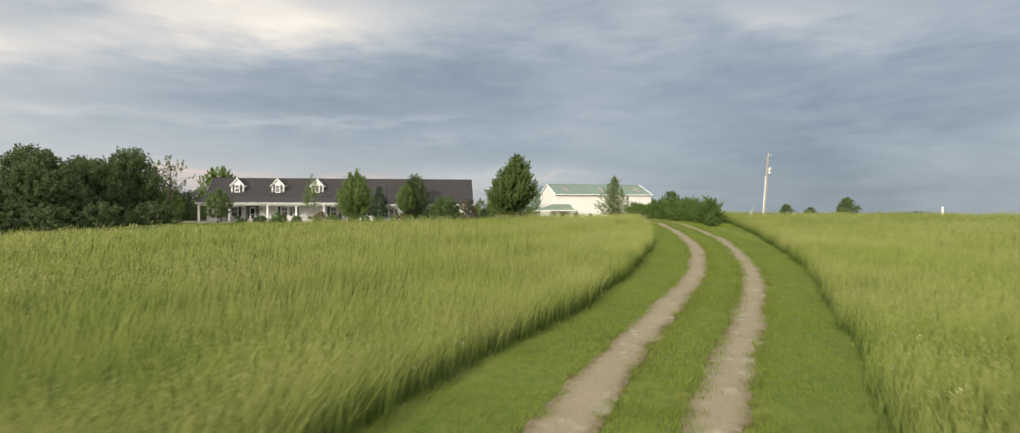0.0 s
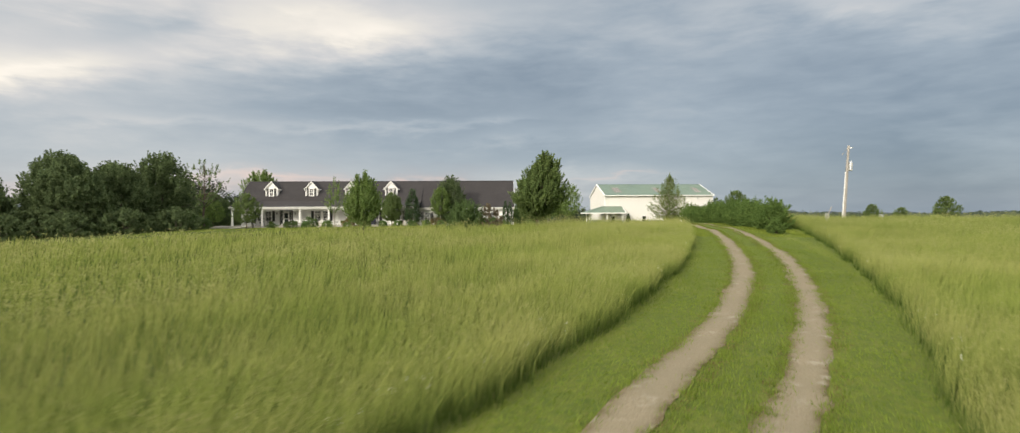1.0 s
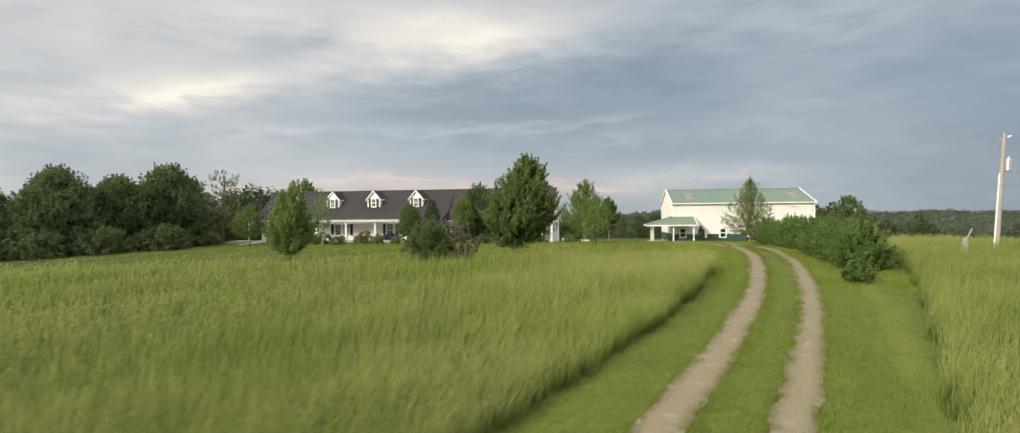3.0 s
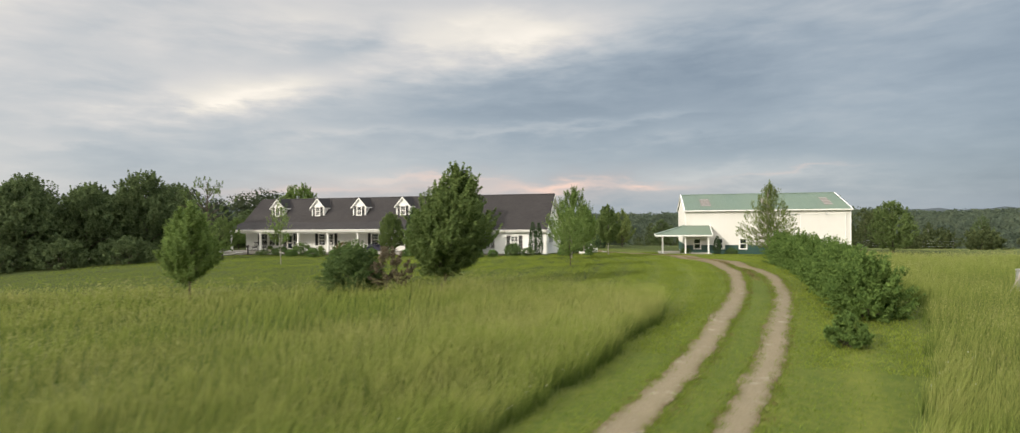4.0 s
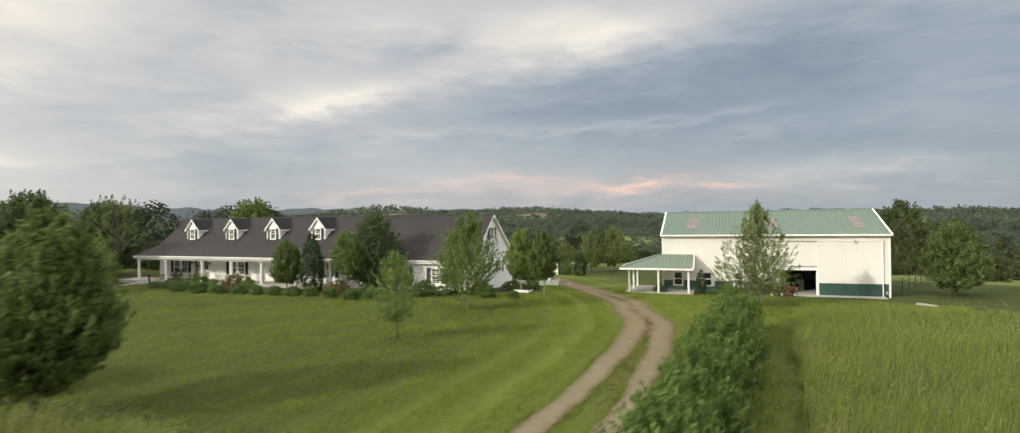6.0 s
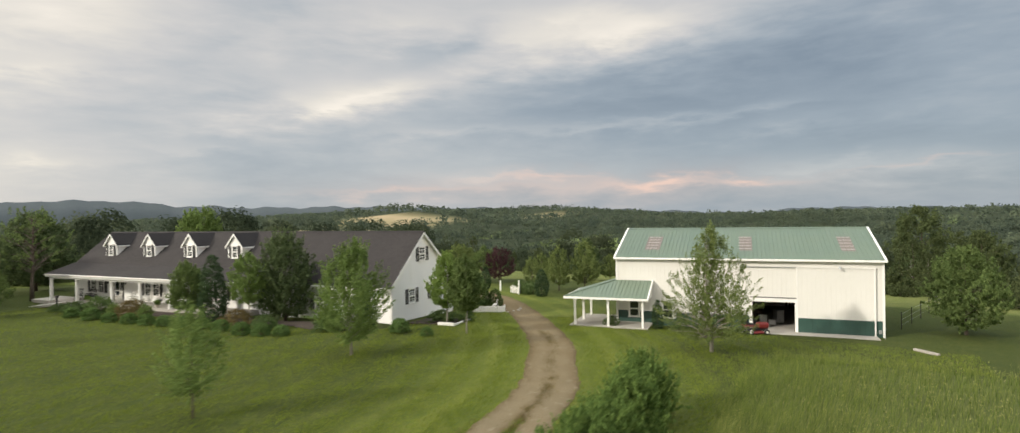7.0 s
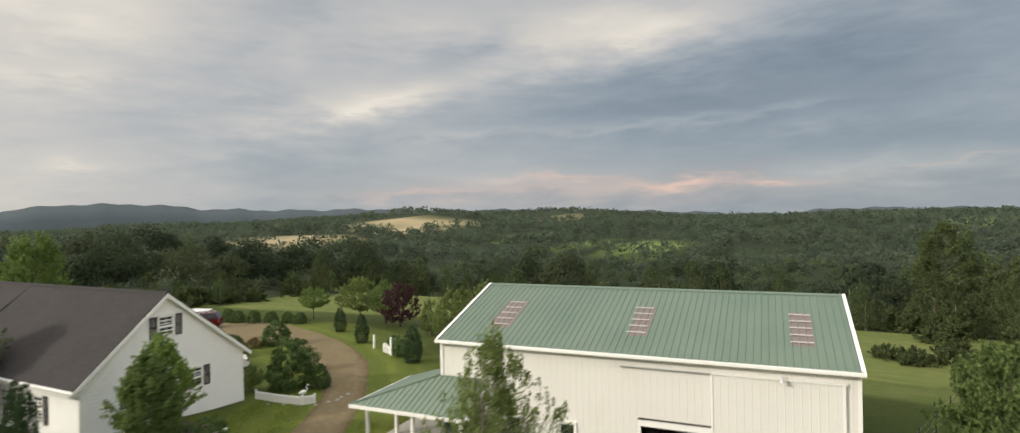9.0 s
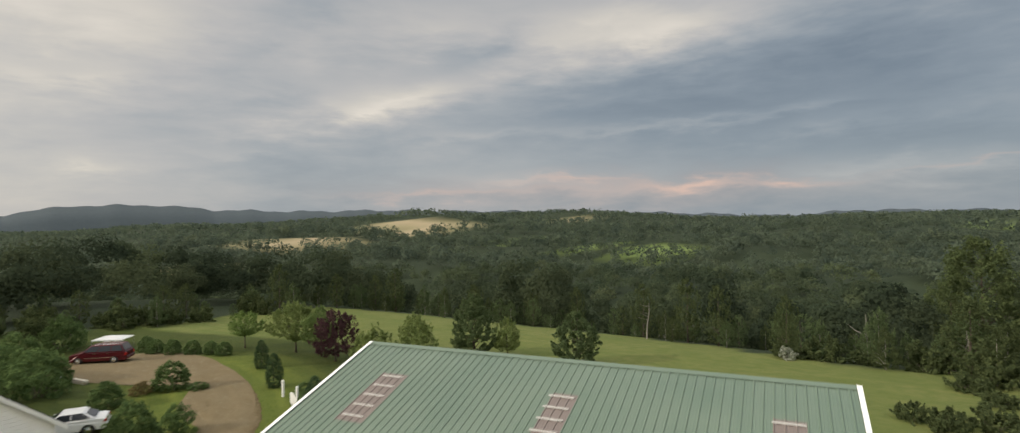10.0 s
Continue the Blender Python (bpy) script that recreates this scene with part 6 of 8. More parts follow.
for i in range(26):
    a = 38 + i * 1.75
    r = float(np.interp(a, WOOD_AZ, WOOD_R)) + 1.5 + 1.5 * math.sin(i * 2.4) - 3 * math.sin(a * 0.9) - 2 * math.sin(a * 2.3 + 1)
    again(br, 2 - math.sin(radians(a)) * r, 70 + math.cos(radians(a)) * r, 67 * i, 0.85 + 0.2 * math.sin(i * 1.7), 1.15 + 0.3 * math.sin(i * 3.1), "dark green undergrowth along the edge of the woods")


def snag(x, y, h, seed):
    """A dead standing tree: a pale bare trunk with broken limbs."""
    rng = np.random.default_rng(seed)
    root = empty("dead_tree", pose(x, y, gz(x, y)), "dead pale tree standing bare among the woods", "tree", "dead trees in the woods")
    part("trunk", tube(bmesh.new(), ((0, 0, -0.2), (0.1, 0, h * 0.4), (0.35, 0.1, h * 0.75), (0.3, 0.2, h)), (0.11, 0.09, 0.06, 0.02), 7), M_DEAD, root)
    for k in range(5):
        z = h * rng.uniform(0.4, 0.92)
        a, l = rng.uniform(0, math.tau), rng.uniform(0.9, 2.4)
        e = (0.2 + math.cos(a) * l, math.sin(a) * l, z + l * rng.uniform(0.2, 0.9))
        part("limb", tube(bmesh.new(), ((0.15, 0.05, z), (0.15 + (e[0] - 0.15) * 0.5, e[1] * 0.5, z + (e[2] - z) * 0.35), e), (0.04, 0.025, 0.01), 5), M_DEAD, root)
    return root


for x, y, h, sd in ((21.4, 171.0, 5.5, 1), (-4.0, 170.5, 5.0, 2), (30.2, 167.5, 4.5, 3)):
    snag(x, y, h, sd)
blossom = shrub("blossom_shrub", 15.5, 159.8, 1.5, 1.9, M_BLOSSOM, "loose shrub covered with white blossom at the hay field", "dome", 34, 40, 0.06, 0.16, 85, lobes=0.3)


# --- woods: edge trees as things of their own, the rest as masses
def wood_tree(seed, kind, h, w, mat):
    return tree("edge_tree", 0, 0, h, w, kind, mat, "tall leafy tree at the edge of the woods", 0.06, 118, 40, 0.20, 0.58, 0.2, M_BARKPALE if seed % 2 else M_BARK, seed=seed, group="edge of the woods", count=14, lobes=0.32, shoot=0.45, boughs=26)


protos = [wood_tree(91, "egg", 13, 8.5, L_WOODS), wood_tree(92, "oval", 15, 9, L_DARK), wood_tree(93, "egg", 11, 8, L_DARK), wood_tree(94, "oval", 16, 8, L_WOODS)]
used = [False] * 4
rng = np.random.default_rng(77)


def stand_tree(x, y, k, m):
    if used[k]:
        copy_thing(protos[k], m)
    else:
        protos[k].matrix_basis = m
        used[k] = True


for row, (dist, step) in enumerate(((2, 4.4), (5, 5.0), (9, 6.0), (15, 8.0))):
    az = -24.0
    while az < 84:
        ra, rb = 60.0, 260.0
        for _ in range(30):
            mid = (ra + rb) / 2
            x, y = 2 - math.sin(radians(az)) * mid, 70 + math.cos(radians(az)) * mid
            if in_woods(x, y) < dist:
                ra = mid
            else:
                rb = mid
        k = int(rng.integers(4))
        sc = rng.uniform(0.50, 0.82) * (0.58 if (row == 0 and rng.uniform() < 0.5) else 1) * (1 - 0.22 * float(smoothstep(34, 46, az)))
        x, y = x + rng.normal(0, 1.4), y + rng.normal(0, 1.4)
        stand_tree(x, y, k, pose(x, y, gz(x, y) - 0.1, 0, 0, rng.uniform(0, 360)) @ Matrix.Diagonal((sc, sc, sc * rng.uniform(0.85, 1.2), 1)))
        az += math.degrees(step / mid) * rng.uniform(0.8, 1.25)
for x, y, k, sc in ((32, 158, 0, 0.85), (37, 153, 3, 0.8), (29, 166, 1, 0.8), (42, 144, 0, 0.75), (47, 137, 2, 0.8), (36, 163, 3, 0.85)):
    stand_tree(x, y, k, pose(x, y, gz(x, y) - 0.1, 0, 0, 37 * x) @ Matrix.Diagonal((sc, sc, sc, 1)))
for x, y, k, wd, tl in ((30.7, 164.0, 3, 1.15, 0.76), (14.0, 177.8, 1, 1.4, 0.86), (29.8, 180.0, 3, 1.1, 0.95), (35.0, 183.0, 0, 1.1, 1.1)):
    stand_tree(x, y, k, pose(x, y, gz(x, y) - 0.1, 0, 0, 50) @ Matrix.Diagonal((wd, wd, tl, 1)))


tree("tall_maple", 33.2, 192.0, 18.4, 12.0, "oval", L_WOODLIT, "tall broad green tree rising over the edge of the woods", 0.12, 330, 60, 0.18, 0.8, 0.28, M_BARK, seed=95, group="edge of the woods", count=30, lobes=0.3, shoot=0.5, boughs=34)
tree("tall_maple", 41.0, 184.0, 11.5, 8.5, "oval", L_WOODLIT, "tall broad green tree at the edge of the woods", 0.12, 240, 60, 0.18, 0.7, 0.24, M_BARKPALE, seed=96, group="edge of the woods", count=30, lobes=0.35, shoot=0.5, boughs=26)


def woods_mass(name, d0, r0, r1, az0, az1, pitch, per, leaf, hgt, wid, seed, mat, label):
    """Many trees in one mesh, a bunch of leaves each, over a ring of the land at least d0 inside the woods."""
    rng = np.random.default_rng(seed)
    area = math.pi * (r1 ** 2 - r0 ** 2) * (az1 - az0) / 360
    n = int(area / pitch ** 2)
    r = np.sqrt(rng.uniform(r0 ** 2, r1 ** 2, n))
    a = np.radians(rng.uniform(az0, az1, n))
    x, y = 27 - np.sin(a) * r, 94 + np.cos(a) * r
    ok = (in_woods(x, y) > d0) & (clearing(x, y, STUBBLE) < 0.05) & (clearing(x, y, PASTURE) < 0.05)
    x, y = x[ok], y[ok]
    n = len(x)
    z = ground_z(x, y)
    big = rng.uniform(0.55, 1.3, n)
    h = hgt * big * rng.uniform(0.9, 1.15, n)
    w = wid * big * rng.uniform(0.85, 1.2, n)
    stand = 0.5 * rolling(x * 2.2, y * 2.2) + 0.5 * rolling(x * 6 + 90, y * 6)
    tone = np.clip(rng.normal(0.36, 0.26, n) + 0.34 * stand, 0, 1)
    warm = np.clip(rng.normal(0.0, 0.2, n), 0, 0.5)
    # each crown is a heap of leafy domes, the highest in the middle
    nl = 9
    ls = rng.uniform(0.30, 0.86, (n, nl))
    ls[:, 0] = 0.88
    la = rng.uniform(0, math.tau, (n, nl))
    lr = profile("egg", ls) * rng.uniform(0.35, 0.72, (n, nl)) * (w / 2)[:, None]
    lr[:, 0] *= 0.3
    size = rng.uniform(0.36, 0.56, (n, nl)) * (w / 2)[:, None]
    k = np.repeat(np.arange(n), per)
    j = rng.integers(0, nl, n * per)
    d = rng.normal(size=(n * per, 3))
    d[:, 2] = np.abs(d[:, 2]) * 1.1 - 0.25
    d[:, 0] += 0.55 * np.cos(la[k, j])
    d[:, 1] += 0.55 * np.sin(la[k, j])
    d /= np.linalg.norm(d, axis=1)[:, None]
    q = size[k, j] * rng.uniform(0.72, 1.08, n * per)
    c = np.stack([x[k] + np.cos(la[k, j]) * lr[k, j] + d[:, 0] * q, y[k] + np.sin(la[k, j]) * lr[k, j] + d[:, 1] * q, z[k] + h[k] * ls[k, j] + d[:, 2] * q * 0.85], 1)
    nrm = d + np.array([0, 0, 0.25]) + rng.normal(size=(n * per, 3)) * 0.36
    v, f = cards(rng, c, nrm, leaf * big[k], 0.8)
    ob = new(name, array_mesh(name, v, f, mat, {"tone": np.repeat(tone[k], 3), "warm": np.repeat(warm[k], 3)}))
    tagged(ob, label, "woods", kind="stuff")
    return ob


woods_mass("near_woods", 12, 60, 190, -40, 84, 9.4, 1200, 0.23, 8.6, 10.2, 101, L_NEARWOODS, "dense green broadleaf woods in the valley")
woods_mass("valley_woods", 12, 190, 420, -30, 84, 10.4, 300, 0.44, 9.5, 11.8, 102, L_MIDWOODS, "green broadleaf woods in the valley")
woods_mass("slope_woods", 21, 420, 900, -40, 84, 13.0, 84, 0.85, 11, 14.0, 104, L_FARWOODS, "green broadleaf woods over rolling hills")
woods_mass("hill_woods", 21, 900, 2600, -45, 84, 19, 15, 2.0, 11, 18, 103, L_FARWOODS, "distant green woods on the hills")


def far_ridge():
    """The mountains beyond the last woods, far outside the valley, with haze painted in as blue."""
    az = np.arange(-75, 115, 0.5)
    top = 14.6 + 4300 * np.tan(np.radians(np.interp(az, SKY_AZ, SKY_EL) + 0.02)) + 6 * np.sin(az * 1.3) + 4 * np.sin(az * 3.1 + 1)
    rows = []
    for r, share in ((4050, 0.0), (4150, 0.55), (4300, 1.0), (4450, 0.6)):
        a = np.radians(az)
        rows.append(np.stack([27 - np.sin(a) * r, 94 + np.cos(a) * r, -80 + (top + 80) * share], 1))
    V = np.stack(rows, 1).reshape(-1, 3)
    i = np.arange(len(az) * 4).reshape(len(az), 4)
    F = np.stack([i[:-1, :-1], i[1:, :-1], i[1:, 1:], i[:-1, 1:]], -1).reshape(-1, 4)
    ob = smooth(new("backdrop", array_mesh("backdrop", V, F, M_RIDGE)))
    return tagged(ob, "far mountain ridge on the horizon, painted hazy blue", "mountains", kind="structure")


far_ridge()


# ------------------------------------------------------------------ grass
DSAMP = DLINE[::6]
LAST_UP = int(np.argmax(DLINE[:, 1] > 110))


def from_drive(x, y):
    d = np.full(len(x), 1e9)
    for p in DSAMP:
        d = np.minimum(d, (x - p[0]) ** 2 + (y - p[1]) ** 2)
    return np.sqrt(d)


def drift(x, y, k=1.0):
    """A slow wind-like wave over the field, about -1 to 1."""
    return np.sin(x * 0.55 * k + 1.7 * np.sin(y * 0.23 * k)) * 0.5 + np.sin(y * 0.83 * k - x * 0.31 * k + 2.1) * 0.35 + np.sin(x * 1.9 * k + y * 1.3 * k) * 0.25


def blades(x, y, height, width, lean, bend, rng):
    """Bent three-sided blades: five points, three triangles each."""
    n = len(x)
    z = ground_z(x, y)
    a = rng.uniform(0, math.tau, n)
    ca, sa = np.cos(a) * width / 2, np.sin(a) * width / 2
    base = np.stack([x, y, z - 0.03], 1)
    mid = base + np.stack([lean[0] * height * 0.32, lean[1] * height * 0.32, height * 0.58], 1)
    tip = base + np.stack([lean[0] * height + bend * np.cos(a + 1) * height, lean[1] * height + bend * np.sin(a + 1) * height, height], 1)
    side = np.stack([ca, sa, 0 * ca], 1)
    v = np.stack([base - side, base + side, mid + side * 0.8, mid - side * 0.8, tip], 1).reshape(-1, 3)
    i = np.arange(n)[:, None] * 5
    f = np.concatenate([i + [0, 1, 2], i + [0, 2, 3], i + [3, 2, 4]])
    return v, f, np.tile([0.0, 0.0, 0.5, 0.5, 1.0], n)


def slivers(x, y, height, width, lean, bend, rng):
    """Far blades: a triangle each."""
    n = len(x)
    z = ground_z(x, y)
    a = rng.uniform(0, math.tau, n)
    side = np.stack([np.cos(a) * width / 2, np.sin(a) * width / 2, 0 * a], 1)
    base = np.stack([x, y, z - 0.03], 1)
    tip = base + np.stack([lean[0] * height, lean[1] * height, height], 1) + np.stack([np.cos(a) * bend * height, np.sin(a) * bend * height, 0 * a], 1)
    v = np.stack([base - side, base + side, tip], 1).reshape(-1, 3)
    return v, np.arange(n * 3).reshape(n, 3), np.tile([0.0, 0.0, 1.0], n)


def meadow(name, x0, x1, y0, y1, side, seed, label):
    rng = np.random.default_rng(seed)
    n = int((x1 - x0) * (y1 - y0) * 357)
    x, y = rng.uniform(x0, x1, n), rng.uniform(y0, y1, n)
    inside = in_meadow(x, y) + 0.18 * drift(x, y, 3.0) + rng.normal(0, 0.10, n)
    keep = (inside > 0) & (side * (x - np.interp(y, DLINE[:LAST_UP, 1], DLINE[:LAST_UP, 0])) > 0)
    x, y, inside = x[keep], y[keep], inside[keep]
    d = from_drive(x, y)
    # thinner and sinking away at the far rims of the field
    rim = smoothstep(0, 14, np.minimum(x - x0 if side < 0 else x1 - x, y - y0 + 4))
    dens = 280 * np.exp(-np.maximum(0, d - 3.5) / 4.5) + 56 * np.exp(-d / 22) + 5 + 42 * np.exp(-np.maximum(0, inside) / 2.5) * (y > 45) * (x < 13) * np.exp(-d / 30)
    keep = rng.uniform(0, 357, len(x)) < dens * rim * (1 + 0.7 * np.exp(-np.maximum(0, inside) / 0.45))
    x, y, d, inside = x[keep], y[keep], d[keep], inside[keep]
    n = len(x)
    w = drift(x, y)
    tall = (0.86 + 0.14 * w + 0.09 * drift(x - 9, y + 4, 2.6) + rng.normal(0, 0.13, n)) * np.clip(0.84 + inside * 0.45, 0.66, 1.0)
    tall = np.clip(tall * (1 + 0.22 * np.exp(-np.maximum(0, inside) / 2.0) * (y > 45) * (x < 13)), 0.3, 1.45)
    tall *= np.where(x > 14, 1 - 0.22 * smoothstep(66, 97, y), 1)
    g = 0.10 + 0.10 * w + rng.normal(0, 0.14, n)
    lean = (g * 0.9 + 0.05, g * 0.35 + rng.normal(0, 0.10, n))
    wide = np.clip(0.006 + 0.0018 * d, 0.010, 0.085) * np.where(x > 14, 1 - 0.4 * smoothstep(40, 65, y), 1) * rng.uniform(0.7, 1.4, n)
    near = d < 8
    V1, F1, A1 = blades(x[near], y[near], tall[near], wide[near], (lean[0][near], lean[1][near]), 0.16, rng)
    V2, F2, A2 = slivers(x[~near], y[~near], tall[~near], wide[~near], (lean[0][~near], lean[1][~near]), 0.15, rng)
    # seed heads: loose panicles of small pale flecks over the stalks, thicker in drifts
    haze = np.clip(0.5 + 0.75 * drift(x + 40, y * 0.8 + 7, 0.55), 0.06, 1.2) * np.where(x > 14, 1 - 0.65 * smoothstep(40, 62, y), 1)
    pick = rng.uniform(0, 1, n) < np.clip(0.66 - 0.008 * d, 0.28, 0.62) * haze
    xs, ys, hs, ds = x[pick], y[pick], tall[pick] * rng.uniform(0.94, 1.16, pick.sum()), d[pick]
    lx, ly = lean[0][pick], lean[1][pick]
    c = np.stack([xs + lx * hs, ys + ly * hs, ground_z(xs, ys) + hs], 1)
    per = 2
    kk = np.repeat(np.arange(len(xs)), per)
    p = c[kk] + rng.normal(0, 1, (len(kk), 3)) * np.array([0.03, 0.03, 0.05]) * (1 + ds[kk, None] * 0.05)
    up = rng.normal(0, 0.2, (len(kk), 3)) + np.array([0.12, 0.05, 1.0])
    V3, F3 = cards(rng, p, np.cross(up, rng.normal(size=up.shape)), np.clip(0.014 + 0.0017 * ds[kk], 0.018, 0.10), 0.26)
    V = np.concatenate([V1, V2, V3])
    F = np.concatenate([F1, F2 + len(V1), F3 + len(V1) + len(V2)])
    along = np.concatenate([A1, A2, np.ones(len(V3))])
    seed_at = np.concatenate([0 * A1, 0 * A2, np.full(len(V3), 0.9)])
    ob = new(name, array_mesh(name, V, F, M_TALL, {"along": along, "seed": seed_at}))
    return tagged(ob, label, "grass", kind="stuff")


meadow("meadow_grass", -70, 13, -10, 61, -1, 201, "tall uncut meadow grass gone to seed")
meadow("meadow_grass", -3, 74, -10, 103, 1, 202, "tall uncut meadow grass gone to seed")


def turf(seed):
    """Mown blades beside and between the ruts, longer and ragged where they hang into the wheel tracks."""
    rng = np.random.default_rng(seed)
    i0, i1 = int(np.argmin(np.abs(DY + 1))), int(np.argmin(np.abs(DY - 92)))
    n = 300000
    k = rng.integers(i0, i1, n)
    k = k[rng.uniform(0, 1, n) < np.clip(1.3 - DY[k] / 48, 0.0, 1)]
    n = len(k)
    o = rng.uniform(-5.2, 5.6, n)
    p = DLINE[k] + DNOR[k] * o[:, None] + rng.normal(0, 0.08, (n, 2))
    x, y = p[:, 0], p[:, 1]
    ao = np.abs(o) + 0.06 * np.sin(y * 3.1 + np.sign(o)) + 0.07 * np.sin(y * 1.17 + 2 * np.sign(o)) + rng.normal(0, 0.05, n)
    inner = np.where(o < 0, 0.66, 0.52) * (1 - merge[k]) - 0.05
    rut = (ao > inner) & (ao < np.where(o < 0, 1.62 - 0.2 * merge[k], 1.42))
    keep = (~rut | (rng.uniform(0, 1, n) < 0.012)) & (in_meadow(x, y) < 0.1)
    keep &= rng.uniform(0, 1, n) < np.where(y > 40, np.clip(1.6 - np.abs(o) / 3.2, 0, 1), 1)
    x, y, ao, inner = x[keep], y[keep], ao[keep], inner[keep]
    n = len(x)
    edge = np.exp(-np.abs(ao - 1.5) / 0.15) + np.exp(-np.abs(ao - inner) / 0.12)
    hgt = (0.045 + 0.03 * rng.uniform(0, 1, n)) * (1 + 0.4 * drift(x, y, 2.0)) + 0.05 * edge * rng.uniform(0, 1, n)
    wide = rng.uniform(0.010, 0.022, n) * (1 + y / 60)
    g = rng.normal(0, 0.35, (2, n))
    V, F, A = slivers(x, y, np.clip(hgt, 0.03, 0.14), wide, (g[0], g[1]), 0.4, rng)
    V[:, 2] += 0.03
    ob = new("turf", array_mesh("turf", V, F, M_TURF, {"along": A}))
    return tagged(ob, "short green mown grass along the drive", "grass", kind="stuff")


turf(203)


def lawn(seed):
    """Blades of the mown lawn before the house and round the barn, in faint rows left by the mower."""
    rng = np.random.default_rng(seed)
    n = 1000000
    x, y = rng.uniform(-46, 31, n), rng.uniform(50, 106, n)
    d = from_drive(x, y)
    u = (x + 7.15) * 0.9912 + (y - 99.88) * 0.1323
    v = -(x + 7.15) * 0.1323 + (y - 99.88) * 0.9912
    keep = (in_meadow(x, y) < 0.15) & (d > 1.5) & ~((u < 0.5) & (v > -8.4)) & (in_woods(x, y) < 0)
    row = np.sin(d * math.tau / 2.2 + 0.8 * drift(x, y, 0.4)) * np.clip(1.2 - d / 30, 0.15, 1)
    # thinner far from the drive
    keep &= rng.uniform(0, 1, n) < np.clip(1.15 - 0.016 * d - 0.006 * np.abs(y - 72), 0.25, 1) * (0.68 + 0.26 * row + 0.10 * drift(x, y + 30, 1.4))
    x, y, d, row = x[keep], y[keep], d[keep], row[keep]
    n = len(x)
    clump = drift(x + 11, y - 5, 2.7) * 0.5 + drift(x * 1.3, y, 0.7) * 0.5
    hgt = np.clip(0.075 + 0.016 * row + 0.024 * clump + rng.normal(0, 0.016, n), 0.03, 0.16)
    g = rng.normal(0, 0.45, (2, n))
    V, F, A = slivers(x, y, hgt, rng.uniform(0.020, 0.042, n), (g[0], g[1]), 0.4, rng)
    V[:, 2] += 0.03
    ob = new("lawn_grass", array_mesh("lawn_grass", V, F, M_LAWN, {"along": A}))
    return tagged(ob, "short green mown lawn grass before the house", "grass", kind="stuff")


lawn(207)


def tufts(seed, m, mat, name, tall, label):
    """Coarse tussocks along the edges of the ruts."""
    rng = np.random.default_rng(seed)
    i0, i1 = int(np.argmin(np.abs(DY + 1))), I_MERGE - 20
    k = rng.integers(i0, i1, m)
    left = rng.uniform(0, 1, m) < 0.5
    o = np.where(rng.uniform(0, 1, m) < 0.6, 0.60 * (1 - merge[k]), np.where(left, 1.62, 1.44)) * np.where(left, -1, 1) + rng.normal(0, 0.085, m)
    per = 18
    kk, oo = np.repeat(k, per), np.repeat(o, per)
    sp = np.repeat(rng.uniform(0.05, 0.15, m), per)
    p = DLINE[kk] + DNOR[kk] * oo[:, None] + rng.normal(size=(m * per, 2)) * sp[:, None]
    n = m * per
    g = rng.normal(0, 0.55, (2, n))
    V, F, A = slivers(p[:, 0], p[:, 1], rng.uniform(0.3, 1.0, n) * tall, rng.uniform(0.01, 0.024, n), (g[0], g[1]), 0.3, rng)
    V[:, 2] += 0.035
    ob = new(name, array_mesh(name, V, F, mat, {"along": A}))
    return tagged(ob, label, "grass", kind="stuff")


tufts(204, 2600, M_TURF, "tussocks", 0.13, "coarse grass tussocks at the edges of the wheel ruts")


def straw(seed):
    """Dry grass and weeds on the crown of the drive where the ruts run together."""
    rng = np.random.default_rng(seed)
    sel = np.where((DY > 68) & (DY < 99) & (np.arange(len(DY)) > 100))[0]
    m = 420
    k = rng.choice(sel, m)
    keep = rng.uniform(0, 1, m) < 0.55 + 0.5 * np.sin(DY[k] * 0.9) * np.sin(DY[k] * 0.37 + 1)
    k = k[keep]
    m, per = len(k), 30
    kk = np.repeat(k, per)
    sp = np.repeat(rng.uniform(0.06, 0.20, m), per)
    c = np.repeat(rng.normal(0.02, 0.16, m), per)
    p = DLINE[kk] + DNOR[kk] * c[:, None] + rng.normal(size=(m * per, 2)) * sp[:, None]
    n = m * per
    g = rng.normal(0, 0.9, (2, n))
    V, F, A = slivers(p[:, 0], p[:, 1], rng.uniform(0.02, 0.09, n), rng.uniform(0.02, 0.045, n), (g[0], g[1]), 0.4, rng)
    V[:, 2] += 0.04
    ob = new("dry_weeds", array_mesh("dry_weeds", V, F, M_STRAW, {"along": A}))
    return tagged(ob, "dry brown weeds on the crown of the gravel drive", "grass", kind="stuff")


M_STRAW = leaf_material("dry_weeds", (0.10, 0.085, 0.035), (0.26, 0.21, 0.10), None, 0.2)
straw(206)
tufts(208, 2200, M_STRAW, "dry_fringe", 0.06, "dry brown grass at the edges of the wheel ruts")


